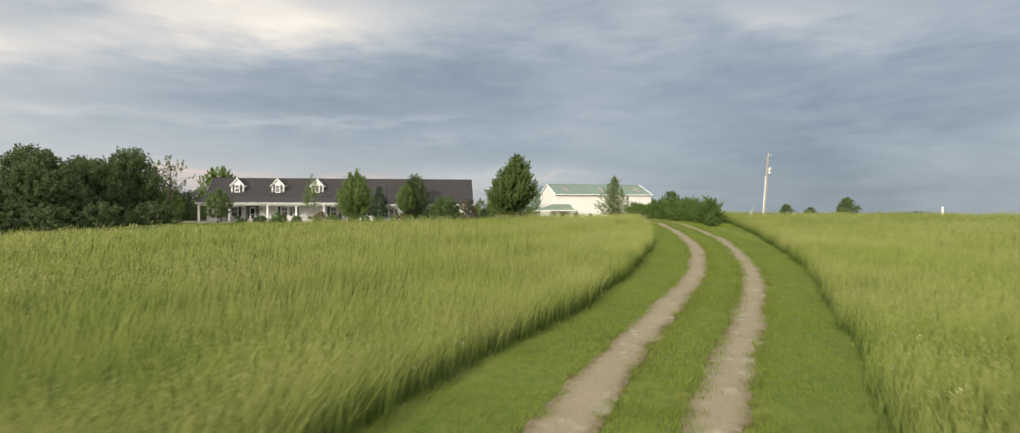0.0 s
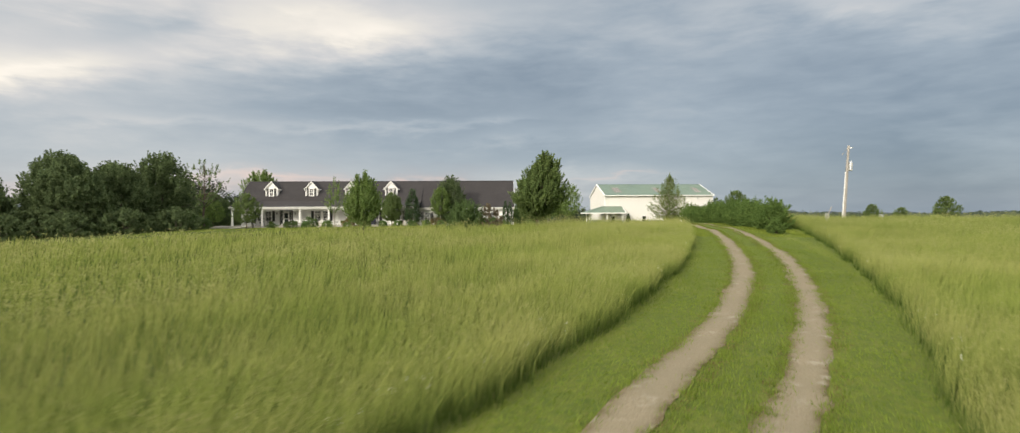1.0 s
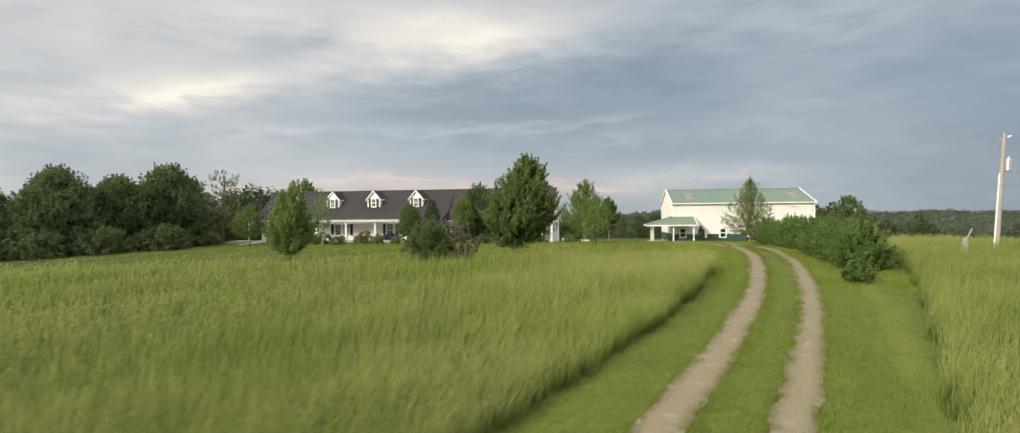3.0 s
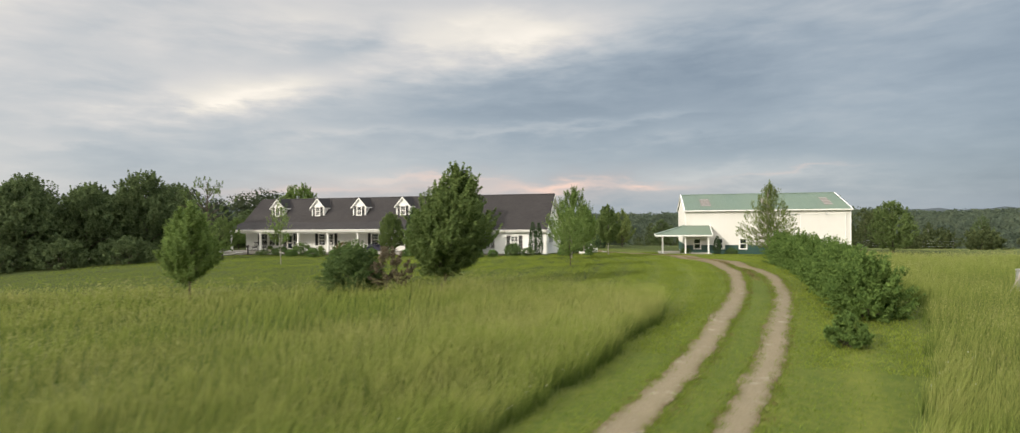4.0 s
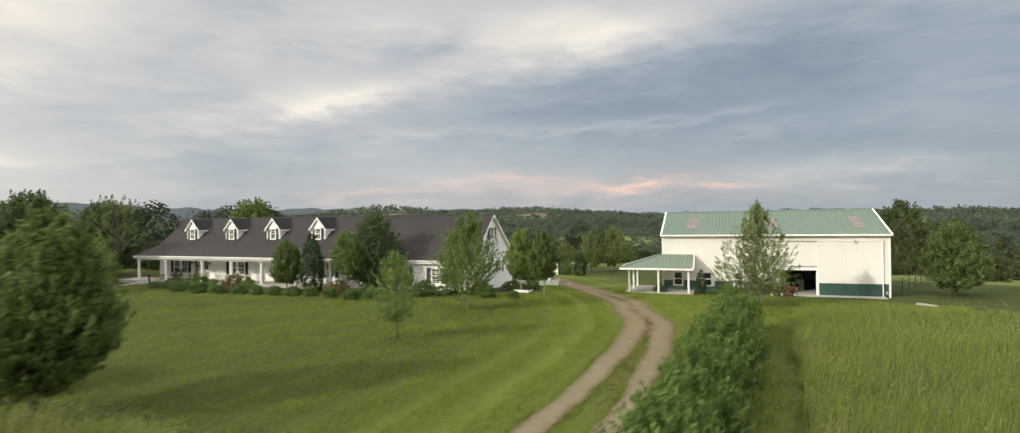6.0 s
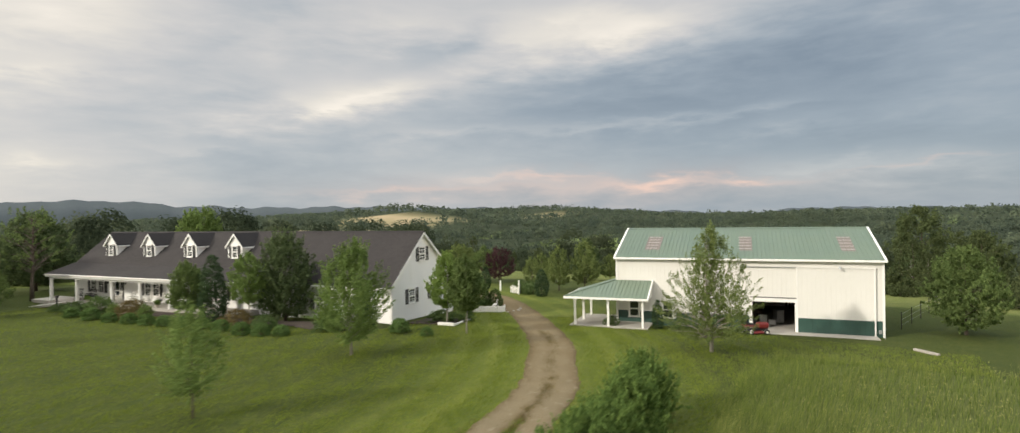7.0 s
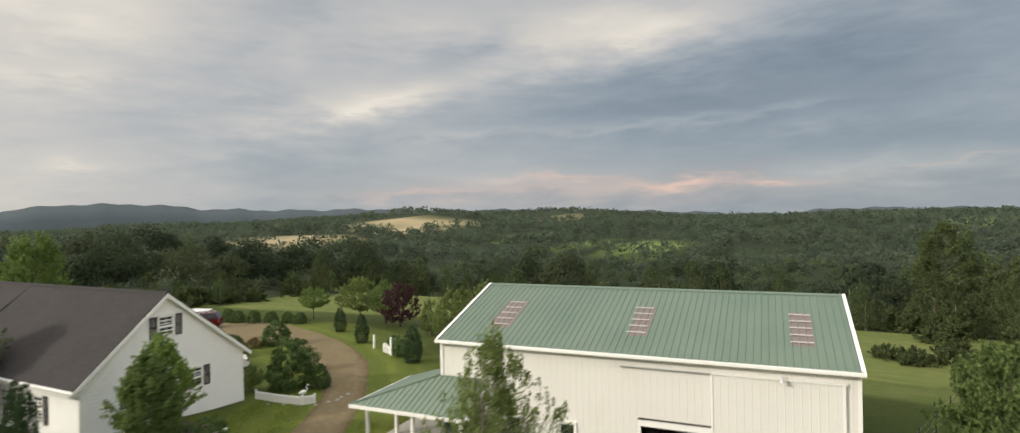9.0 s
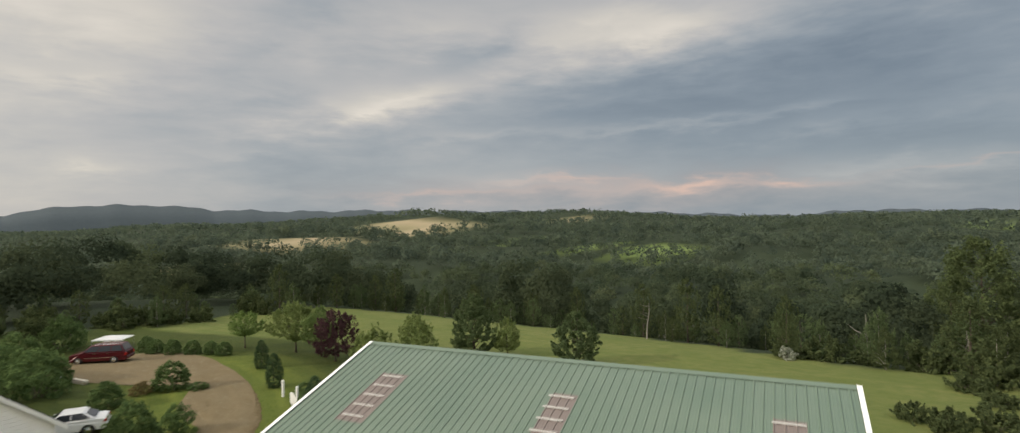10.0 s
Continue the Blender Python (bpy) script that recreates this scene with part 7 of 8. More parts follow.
def flowers(seed):
    rng = np.random.default_rng(seed)
    n = 220
    y = rng.uniform(2, 52, n)
    left = rng.uniform(0, 1, n) < 0.75
    x = np.where(left, np.interp(y, LEFT_Y, LEFT_X) - rng.gamma(1.5, 0.35, n), np.interp(y, RIGHT_Y, RIGHT_X) + rng.gamma(1.5, 0.35, n))
    c = np.stack([x, y, ground_z(x, y) + rng.uniform(0.25, 0.75, n)], 1)
    k = np.repeat(np.arange(n), 5)
    p = c[k] + rng.normal(0, 0.025, (n * 5, 3))
    v, f = cards(rng, p, rng.normal(0, 0.5, (n * 5, 3)) + [0, 0, 1], 0.012, 0.8)
    ob = new("wildflowers", array_mesh("wildflowers", v, f, M_PETAL))
    return tagged(ob, "small white wildflowers along the meadow's edge", "flowers", kind="stuff")


M_PETAL = surface("white_petal", (0.75, 0.75, 0.68), (0.70, 0.68, 0.50), 3, 0.7, 0, 30, 0)
flowers(205)


# ------------------------------------------------------------------ vehicles
def arc(cx, cz, r, n=7):
    return [(cx + r * math.cos(math.pi - math.pi * k / n), cz + r * math.sin(math.pi - math.pi * k / n)) for k in range(n + 1)]


def vehicle(name, m, paint, label, L, W, belt, top, nose, wheels, cabin, tyre_r, stripe=False):
    """A parked car, its nose to +x. cabin: x of the greenhouse at belt and roof (front, front top, rear top, rear)."""
    root = empty(name, m, label, "car")
    h = W / 2
    f, r = wheels
    low = 0.24
    outline = [(-L / 2, 0.42), (-L / 2 + 0.05, low)] + arc(r, low, tyre_r + 0.07) + arc(f, low, tyre_r + 0.07) + [(L / 2 - 0.12, low), (L / 2, 0.40), (L / 2 - 0.02, 0.62), (L / 2 - 0.22, nose - 0.05), (cabin[0] + 0.1, belt - 0.02), (cabin[0], belt), (cabin[3], belt), (-L / 2 + 0.06, belt - 0.06), (-L / 2, 0.72)]
    bm = bmesh.new()
    prism(bm, outline, 1, -h, h)
    for v in bm.verts:                       # the sides fall in towards the sill and the belt
        t = (v.co.z - 0.6) / 0.5
        v.co.y *= 1 - 0.045 * min(1.6, t * t) - 0.05 * max(0, (abs(v.co.x) - L * 0.36) / (L * 0.14)) ** 2
    body = part("body", bm, paint, root)
    md = body.modifiers.new("bevel", "BEVEL")
    md.width, md.segments, md.limit_method, md.angle_limit = 0.05, 2, "ANGLE", radians(35)
    x0, x1, x2, x3 = cabin
    yb, yt = h * 0.94, h * 0.74
    bm = bmesh.new()
    q = [(x0, -yb, belt - 0.01), (x0, yb, belt - 0.01), (x3, yb, belt - 0.01), (x3, -yb, belt - 0.01), (x1, -yt, top), (x1, yt, top), (x2, yt, top), (x2, -yt, top)]
    vs = [bm.verts.new(p) for p in q]
    for fc in ((0, 1, 2, 3), (4, 7, 6, 5), (0, 4, 5, 1), (1, 5, 6, 2), (2, 6, 7, 3), (3, 7, 4, 0)):
        bm.faces.new([vs[i] for i in fc])
    bmesh.ops.recalc_face_normals(bm, faces=bm.faces[:])
    cab = part("roof", bm, paint, root)
    md = cab.modifiers.new("bevel", "BEVEL")
    md.width, md.segments = 0.07, 3
    # glass panels a little proud of the greenhouse
    def pane(nm, corners, push):
        bm = bmesh.new()
        a, b, c, d = (Vector(p) for p in corners)
        n = (b - a).cross(d - a).normalized()
        if n.dot(Vector(push)) < 0:
            n = -n
        o = [bm.verts.new(p + n * 0.012) for p in (a, b, c, d)]
        i = [bm.verts.new(p - n * 0.01) for p in (a, b, c, d)]
        bm.faces.new(o)
        for k in range(4):
            bm.faces.new((o[k], o[(k + 1) % 4], i[(k + 1) % 4], i[k]))
        bmesh.ops.recalc_face_normals(bm, faces=bm.faces[:])
        part(nm, bm, M_GLASS, root)
    def on(xa, t, s):
        return (xa, s * (yb + (yt - yb) * t), belt + (top - belt) * t)
    for s in (-1, 1):
        def edge(x_low, x_top, t):
            return x_low + (x_top - x_low) * t
        stops = [0.03, 0.36, 0.68, 0.97] if L > 4.9 else [0.05, 0.5, 0.93]
        for a, b in zip(stops, stops[1:]):
            a, b = a + 0.012, b - 0.012
            lo, hi = 0.10, 0.86
            pa = lambda k, t: edge(x0 + (x3 - x0) * k, x1 + (x2 - x1) * k, t)
            pane("side_window", (on(pa(a, lo), lo, s), on(pa(b, lo), lo, s), on(pa(b, hi), hi, s), on(pa(a, hi), hi, s)), (0, s, 0))
        bm = boxes((x0 - 0.35, x0 - 0.15, s * (h + 0.02) - 0.06, s * (h + 0.02) + 0.08, belt - 0.02, belt + 0.15), bevel=0.03)
        part("wing_mirror", bm, paint, root)
        for k in (0.30, 0.62):
            xx = x0 + (x3 - x0) * k
            part("door_handle", boxes((xx - 0.1, xx + 0.1, s * h * 0.985 - 0.02, s * h * 0.985 + 0.02, belt - 0.14, belt - 0.10)), M_CHROME if stripe else paint, root)
        part("headlamp", boxes((L / 2 - 0.30, L / 2 - 0.055, s * h * 0.62 - 0.2, s * h * 0.62 + 0.2, 0.60, 0.76), bevel=0.04), M_LAMPGLASS, root)
        part("tail_lamp", boxes((-L / 2 - 0.012, -L / 2 + 0.16, s * h * 0.82 - 0.12, s * h * 0.82 + 0.12, 0.66, 0.95 if L > 4.9 else 0.84), bevel=0.03), M_REDLAMP, root)
        if stripe:
            part("side_moulding", boxes((-L * 0.30, L * 0.22, s * h * 0.99 - 0.02, s * h * 0.99 + 0.02, 0.56, 0.60)), M_CHROME, root)
            part("roof_rail", tube(bmesh.new(), ((x1 - 0.4, s * yt * 0.93, top + 0.0), (x1 - 0.5, s * yt * 0.93, top + 0.05), (x2 + 0.4, s * yt * 0.93, top + 0.05), (x2 + 0.3, s * yt * 0.93, top)), (0.02,) * 4, 6), M_CHROME, root)
    pane("windscreen", (on(x0 - 0.03, 0.08, -0.9), on(x0 - 0.03, 0.08, 0.9), on(x1 + 0.1, 0.9, 0.9), on(x1 + 0.1, 0.9, -0.9)), (1, 0, 0.6))
    pane("rear_window", (on(x3 + 0.03, 0.15, -0.85), on(x3 + 0.03, 0.15, 0.85), on(x2 - 0.03, 0.88, 0.85), on(x2 - 0.03, 0.88, -0.85)), (-1, 0, 0.4))
    part("front_bumper", boxes((L / 2 - 0.16, L / 2 + 0.05, -h * 0.86, h * 0.86, 0.30, 0.52), bevel=0.05), paint, root)
    part("rear_bumper", boxes((-L / 2 - 0.07, -L / 2 + 0.12, -h * 0.88, h * 0.88, 0.34, 0.58), bevel=0.05), paint, root)
    part("grille", boxes((L / 2 - 0.10, L / 2 + 0.005, -h * 0.38, h * 0.38, 0.56, 0.70)), M_CHROME, root)
    part("underbody", boxes((-L / 2 + 0.2, L / 2 - 0.2, -h * 0.8, h * 0.8, 0.18, 0.5)), M_RUBBER, root)
    wheel_meshes = None
    for x in (f, r):
        for s in (-1, 1):
            at = pose(x, s * (h - 0.12), tyre_r, 90, 0, 0 if s < 0 else 180)
            if wheel_meshes is None:
                bm = bmesh.new()
                tube(bm, ((0, 0, -0.1), (0, 0, -0.075), (0, 0, 0.075), (0, 0, 0.10)), (tyre_r * 0.9, tyre_r, tyre_r, tyre_r * 0.9), 28)
                tyre = part("wheel", bm, M_RUBBER, root)
                bm = bmesh.new()
                tube(bm, ((0, 0, 0.085), (0, 0, 0.112)), (tyre_r * 0.66, tyre_r * 0.62), 24)
                for k in range(5):
                    a = k * math.tau / 5
                    tube(bm, ((0.03 * math.cos(a), 0.03 * math.sin(a), 0.118), (tyre_r * 0.58 * math.cos(a), tyre_r * 0.58 * math.sin(a), 0.112)), (0.045, 0.03), 5)
                rim = part("rim", bm, M_CHROME, tyre)
                wheel_meshes = tyre.data, rim.data
                tyre.matrix_basis = at
            else:
                t2 = shared("wheel", wheel_meshes[0], root, at)
                shared("rim", wheel_meshes[1], t2, Matrix())
    return root


vehicle("minivan", pose(-38.5, 117.9, gz(-38.5, 117.9) + 0.05, 0, 0, -134), M_MAROON, "maroon minivan parked on the gravel yard", 5.1, 1.95, 1.08, 1.74, 0.98, (1.62, -1.48), (1.35, 0.55, -2.05, -2.42), 0.34, True)
vehicle("sedan", pose(-17.3, 108.2, gz(-17.3, 108.2) + 0.03, 0, 0, -118), M_CARWHITE, "white sedan parked behind the house", 4.6, 1.78, 0.95, 1.42, 0.86, (1.36, -1.34), (0.85, 0.1, -1.05, -1.75), 0.32)


def riding_mower(m):
    root = empty("riding_mower", m, "red riding lawn mower parked before the open barn door", "mower")
    bm = boxes((0.15, 0.95, -0.27, 0.27, 0.42, 0.82), bevel=0.08)
    part("hood", bm, M_REDPAINT, root)
    part("frame", boxes((-0.75, 0.9, -0.18, 0.18, 0.28, 0.42), bevel=0.02), M_RUBBER, root)
    part("fender", boxes((-0.85, -0.1, -0.48, 0.48, 0.56, 0.68), bevel=0.05), M_REDPAINT, root)
    part("seat", boxes((-0.62, -0.18, -0.22, 0.22, 0.70, 0.80), (-0.70, -0.58, -0.22, 0.22, 0.78, 1.12), bevel=0.04), M_RUBBER, root)
    bm = tube(bmesh.new(), ((0.22, 0, 0.82), (0.05, 0, 1.02)), (0.02, 0.02), 6)
    ring = [(0.05 + 0.14 * 0.5 * math.cos(a), 0.16 * math.sin(a), 1.02 + 0.14 * 0.8 * math.cos(a)) for a in np.linspace(0, math.tau, 13)]
    tube(bm, ring, (0.015,) * 13, 5, False)
    part("steering_wheel", bm, M_RUBBER, root)
    part("mower_deck", boxes((-0.35, 0.45, -0.58, 0.58, 0.10, 0.26), bevel=0.06), M_REDPAINT, root)
    for x, s, r, w in ((0.68, 1, 0.19, 0.16), (0.68, -1, 0.19, 0.16), (-0.52, 1, 0.27, 0.24), (-0.52, -1, 0.27, 0.24)):
        y = s * 0.42
        bm = tube(bmesh.new(), ((x, y - w / 2, r), (x, y - w / 2 + 0.03, r), (x, y + w / 2 - 0.03, r), (x, y + w / 2, r)), (r * 0.85, r, r, r * 0.85), 18)
        wh = part("wheel", bm, M_RUBBER, root)
        part("rim", tube(bmesh.new(), ((x, y - w / 2 - 0.008, r), (x, y + w / 2 + 0.008, r)), (r * 0.5, r * 0.5), 14), M_WICKER, wh)
    return root


riding_mower(BARN @ pose(10.35, -8.0, gz(18.5, 106.4) + 0.0, 0, 0, 25))

# things inside the barn, seen through the open door
def carton(u, v, z, w, d, h, turn, mat, label, name="storage_box"):
    root = empty(name, BARN @ pose(u, v, z, 0, 0, turn), label, "box")
    part("body", boxes((-w / 2, w / 2, -d / 2, d / 2, 0, h), bevel=0.01), mat, root)
    part("lid", boxes((-w / 2 - 0.015, w / 2 + 0.015, -d / 2 - 0.015, d / 2 + 0.015, h, h + 0.04), bevel=0.01), mat, root)
    return root


FLOORZ = GB + 0.04
carton(11.0, -3.2, FLOORZ, 0.55, 0.5, 0.7, 12, M_WICKER, "white storage bin on the barn floor")
carton(11.7, -3.6, FLOORZ, 0.5, 0.4, 0.4, -8, M_WICKER, "white carton on the barn floor")
carton(12.2, -2.4, FLOORZ, 0.6, 0.6, 1.0, 30, M_STEEL, "grey metal drum box on the barn floor")
carton(10.6, -1.2, FLOORZ, 0.9, 0.6, 0.8, 5, M_DARKWOOD, "brown wooden crate on the barn floor", "wooden_crate")
bench = empty("work_bench", BARN @ pose(12.0, 4.9, FLOORZ), "long wooden work bench against the back wall", "bench")
part("top", boxes((-1.6, 1.6, -0.35, 0.35, 0.85, 0.92), bevel=0.01), M_DARKWOOD, bench)
for sx in (-1.5, 1.5):
    for sy in (-0.28, 0.28):
        part("leg", boxes((sx - 0.05, sx + 0.05, sy - 0.05, sy + 0.05, 0, 0.85)), M_DARKWOOD, bench)


# ------------------------------------------------------------------ pole, posts, fences
def utility_pole(x, y):
    z = gz(x, y)
    root = empty("utility_pole", pose(x, y, z, 0, 3.6, 0), "weathered leaning utility pole with a transformer", "pole")
    bm = tube(bmesh.new(), ((0, 0, -0.6), (0, 0, 4.2), (0, 0, 8.45)), (0.17, 0.145, 0.115), 12)
    part("mast", bm, M_POLE, root)
    bm = tube(bmesh.new(), ((-0.19, -0.06, -0.2), (-0.16, -0.06, 5.6)), (0.05, 0.05), 8)
    part("conduit", bm, M_TRIM, root)
    bm = bmesh.new()
    tube(bm, ((0.32, -0.05, 5.75), (0.32, -0.05, 5.82), (0.32, -0.05, 6.55), (0.32, -0.05, 6.62)), (0.17, 0.2, 0.2, 0.17), 14)
    tf = part("transformer", bm, M_STEEL, root)
    part("bushing", tube(bmesh.new(), ((0.32, -0.05, 6.62), (0.32, -0.05, 6.68), (0.32, -0.05, 6.74), (0.32, -0.05, 6.82)), (0.03, 0.05, 0.03, 0.045), 8), M_TRIM, tf)
    for zb in (5.9, 6.4):
        part("bracket", boxes((0.1, 0.3, -0.09, -0.01, zb, zb + 0.07)), M_STEEL, tf)
    part("insulator", tube(bmesh.new(), ((0.12, 0, 8.2), (0.32, 0, 8.24), (0.42, 0, 8.34)), (0.03, 0.055, 0.03), 8), M_TRIM, root)
    part("fuse_arm", tube(bmesh.new(), ((-0.05, -0.02, 8.3), (-0.55, -0.1, 7.6), (-0.72, -0.1, 7.0)), (0.015, 0.02, 0.01), 6), M_POLE, root)
    part("cap", tube(bmesh.new(), ((0, 0, 8.45), (0, 0, 8.5)), (0.12, 0.07), 10), M_STEEL, root)
    return root


utility_pole(31.8, 72.8)

def post(name, x, y, h, r, mat, label, tilt=(0, 0), group=""):
    root = empty(name, pose(x, y, gz(x, y), tilt[0], tilt[1], 0), label, "post", group)
    part("shaft", tube(bmesh.new(), ((0, 0, -0.3), (0, 0, h * 0.97), (0, 0, h)), (r, r * 0.95, r * 0.6), 8), mat, root)
    return root


post("leaning_post", 27.0, 66.0, 1.9, 0.05, M_POLE, "thin pale post leaning over in the tall grass", (6, 22))
post("marker_post", 88, 118, 3.4, 0.16, M_TRIM, "white marker post far out in the field")
bx_root = empty("pedestal_box", pose(27.6, 66.6, gz(27.6, 66.6)), "small grey utility box in the tall grass", "utility box")
part("body", boxes((-0.15, 0.15, -0.12, 0.12, -0.1, 1.05), bevel=0.02), M_STEEL, bx_root)
part("lid", boxes((-0.17, 0.17, -0.14, 0.14, 1.05, 1.1), bevel=0.015), M_STEEL, bx_root)
bx2 = copy_thing(bx_root, pose(43.9, 89.8, gz(43.9, 89.8), 0, 0, 20) @ Matrix.Diagonal((1.6, 1.6, 1.2, 1)))
tagged(bx2, "pale utility box standing in the far tall grass")

# wire fence beside the barn
fence = empty("wire_fence", Matrix(), "thin wire fence with dark steel posts beside the barn", "fence")
fp = [(27.4, 113.6), (28.2, 117.2), (29.0, 120.8), (29.8, 124.4), (30.6, 128.0), (31.4, 131.6), (35, 133), (39, 134), (43, 135)]
for x, y in fp:
    z = gz(x, y)
    part("fence_post", tube(bmesh.new(), ((x, y, z - 0.3), (x, y, z + 1.35)), (0.035, 0.03), 6), M_DARKDOOR, fence)
for hgt in (0.35, 0.75, 1.15):
    part("fence_wire", tube(bmesh.new(), [(x, y, gz(x, y) + hgt) for x, y in fp], (0.006,) * len(fp), 4), M_STEEL, fence)


def board_fence(name, pts, h, label):
    """A low white board fence along the points."""
    root = empty(name, Matrix(), label, "fence")
    for (xa, ya), (xb, yb) in zip(pts, pts[1:]):
        d = Vector((xb - xa, yb - ya, 0))
        n = max(1, int(d.length / 0.16))
        t = math.degrees(math.atan2(d.y, d.x))
        me = None
        for k in range(n):
            x, y = xa + d.x * (k + 0.5) / n, ya + d.y * (k + 0.5) / n
            at = pose(x, y, gz(x, y) - 0.04, 0, 0, t)
            w = d.length / n * 0.93
            if me is None:
                ob = part("picket", boxes((-w / 2, w / 2, -0.012, 0.012, 0, h), bevel=0.004), M_TRIM, root)
                ob.matrix_basis = at
                me = ob.data
            else:
                shared("picket", me, root, at)
        z0, z1 = gz(xa, ya), gz(xb, yb)
        bm = tube(bmesh.new(), ((xa, ya, z0 + h * 0.75), (xb, yb, z1 + h * 0.75)), (0.04, 0.04), 4)
        part("rail", bm, M_TRIM, root)
    for x, y in pts:
        part("fence_post", boxes((x - 0.05, x + 0.05, y - 0.05, y + 0.05, gz(x, y) - 0.1, gz(x, y) + h + 0.06)), M_TRIM, root)
    return root


board_fence("low_fence", [(-7.8, 105.6), (-3.9, 106.3), (-3.6, 107.0)], 0.58, "low white board fence at the bend of the drive")
edging = empty("bed_edging", Matrix(), "low white timber edging round the bed beside the gable", "edging")
for (xa, ya), (xb, yb) in (((-3.2, 96.7), (-2.0, 97.1)), ((-2.0, 97.1), (-3.2, 100.9))):
    d = Vector((xb - xa, yb - ya, 0))
    t = math.degrees(math.atan2(d.y, d.x))
    ob = part("timber", boxes((-0.02, d.length + 0.02, -0.07, 0.07, -0.25, 0.26), bevel=0.012), M_TRIM, edging)
    ob.matrix_basis = pose(xa, ya, (gz(xa, ya) + gz(xb, yb)) / 2, 0, math.degrees(math.atan2(gz(xa, ya) - gz(xb, yb), d.length)), t)
bed = bmesh.new()
slab(bed, [(-3.2, 96.8, gz(-3.2, 96.8) + 0.06), (-2.1, 97.15, gz(-2.1, 97.15) + 0.06), (-3.25, 100.8, gz(-3.25, 100.8) + 0.06), (-6.4, 100.3, gz(-6.4, 100.3) + 0.06), (-6.1, 96.2, gz(-6.1, 96.2) + 0.06)], 0.2)
tagged(part("mulch_bed", bed, M_MULCH), "dark mulch bed beside the gable", "garden bed", kind="structure")
fb = bmesh.new()
for k in range(30):
    u0, u1 = -40.5 + k * 1.2, -40.5 + (k + 1) * 1.2
    q = []
    for u, v in ((u0, -8.6 + 0.3 * math.sin(k)), (u1, -8.6 + 0.3 * math.sin(k + 1)), (u1, -6.6), (u0, -6.6)):
        w = HOUSE @ Vector((u, v, 0))
        q.append(fb.verts.new((w.x, w.y, gz(w.x, w.y) + 0.05)))
    fb.faces.new(q)
bmesh.ops.remove_doubles(fb, verts=fb.verts[:], dist=0.01)
bmesh.ops.recalc_face_normals(fb, faces=fb.faces[:])
tagged(part("mulch_bed", fb, M_MULCH), "dark mulch bed along the front porch", "garden bed", kind="structure")


def heron(x, y, z, turn):
    """A white bird ornament: body, curved neck and legs in one mesh."""
    bm = bmesh.new()
    tube(bm, ((-0.30, 0, 0.50), (-0.15, 0, 0.56), (0.05, 0, 0.60), (0.16, 0, 0.62)), (0.02, 0.11, 0.13, 0.05), 10)
    tube(bm, ((0.12, 0, 0.62), (0.24, 0, 0.72), (0.17, 0, 0.86), (0.20, 0, 0.98), (0.27, 0, 1.0), (0.42, 0, 0.95)), (0.05, 0.035, 0.028, 0.035, 0.04, 0.006), 8)
    for s in (-0.04, 0.04):
        tube(bm, ((-0.02, s, 0.0), (-0.02, s, 0.52)), (0.012, 0.014), 6)
    ob = part("garden_bird", bm, M_TRIM)
    ob.matrix_basis = pose(x, y, z, 0, 0, turn) @ Matrix.Diagonal((1.05, 1.05, 1.05, 1))
    return tagged(ob, "white long-legged bird ornament at the fence", "ornament")


heron(-4.6, 106.9, gz(-4.6, 106.9), 60)
gate = empty("garden_gate", Matrix(), "white garden arch posts with a low gate among shrubs", "gate")
for x, y, h in ((-12.8, 120.6, 1.25), (-9.6, 119.6, 1.6)):
    part("gate_post", boxes((x - 0.08, x + 0.08, y - 0.08, y + 0.08, gz(x, y) - 0.1, gz(x, y) + h), bevel=0.01), M_TRIM, gate)
for k in range(5):
    x, y = -10.9 + k * 0.26, 119.95 - k * 0.07
    part("gate_slat", boxes((x - 0.06, x + 0.06, y - 0.015, y + 0.015, gz(x, y) + 0.05, gz(x, y) + 0.85 + 0.1 * math.sin(k))), M_TRIM, gate)
part("gate_rail", tube(bmesh.new(), ((-11.0, 119.98, gz(-11, 120) + 0.6), (-9.7, 119.63, gz(-9.7, 119.6) + 0.6)), (0.035, 0.035), 4), M_TRIM, gate)

# pale block wall by the yard, white canopy beyond the van, a timber on the grass
wall = empty("garden_wall", Matrix(), "low pale block wall beside the gravel yard", "wall")
a, b = Vector((-34.6, 113.0, 0)), Vector((-29.8, 113.7, 0))
nblk = 10
for row in range(2):
    for k in range(nblk):
        p = a + (b - a) * ((k + 0.5 * (row % 2)) / nblk)
        ob = part("block", boxes((-0.25, 0.25, -0.15, 0.15, row * 0.205 - 0.05, row * 0.205 + 0.15), bevel=0.015), M_BUFF, wall)
        ob.matrix_basis = pose(p.x, p.y, gz(p.x, p.y), 0, 0, 8.7)
can = empty("canopy", pose(-46.2, 121.8, gz(-46.2, 121.8), 0, 0, 40) @ Matrix.Diagonal((0.62, 0.62, 0.47, 1)), "white peaked canopy standing beyond the yard", "canopy")
bm = bmesh.new()
q = [bm.verts.new(p) for p in ((-2.6, -2, 2.1), (2.6, -2, 2.1), (2.6, 2, 2.1), (-2.6, 2, 2.1))]
tp = [bm.verts.new(p) for p in ((-0.2, 0, 2.75), (0.2, 0, 2.75))]
ql = [bm.verts.new((v.co.x, v.co.y, 1.9)) for v in q]
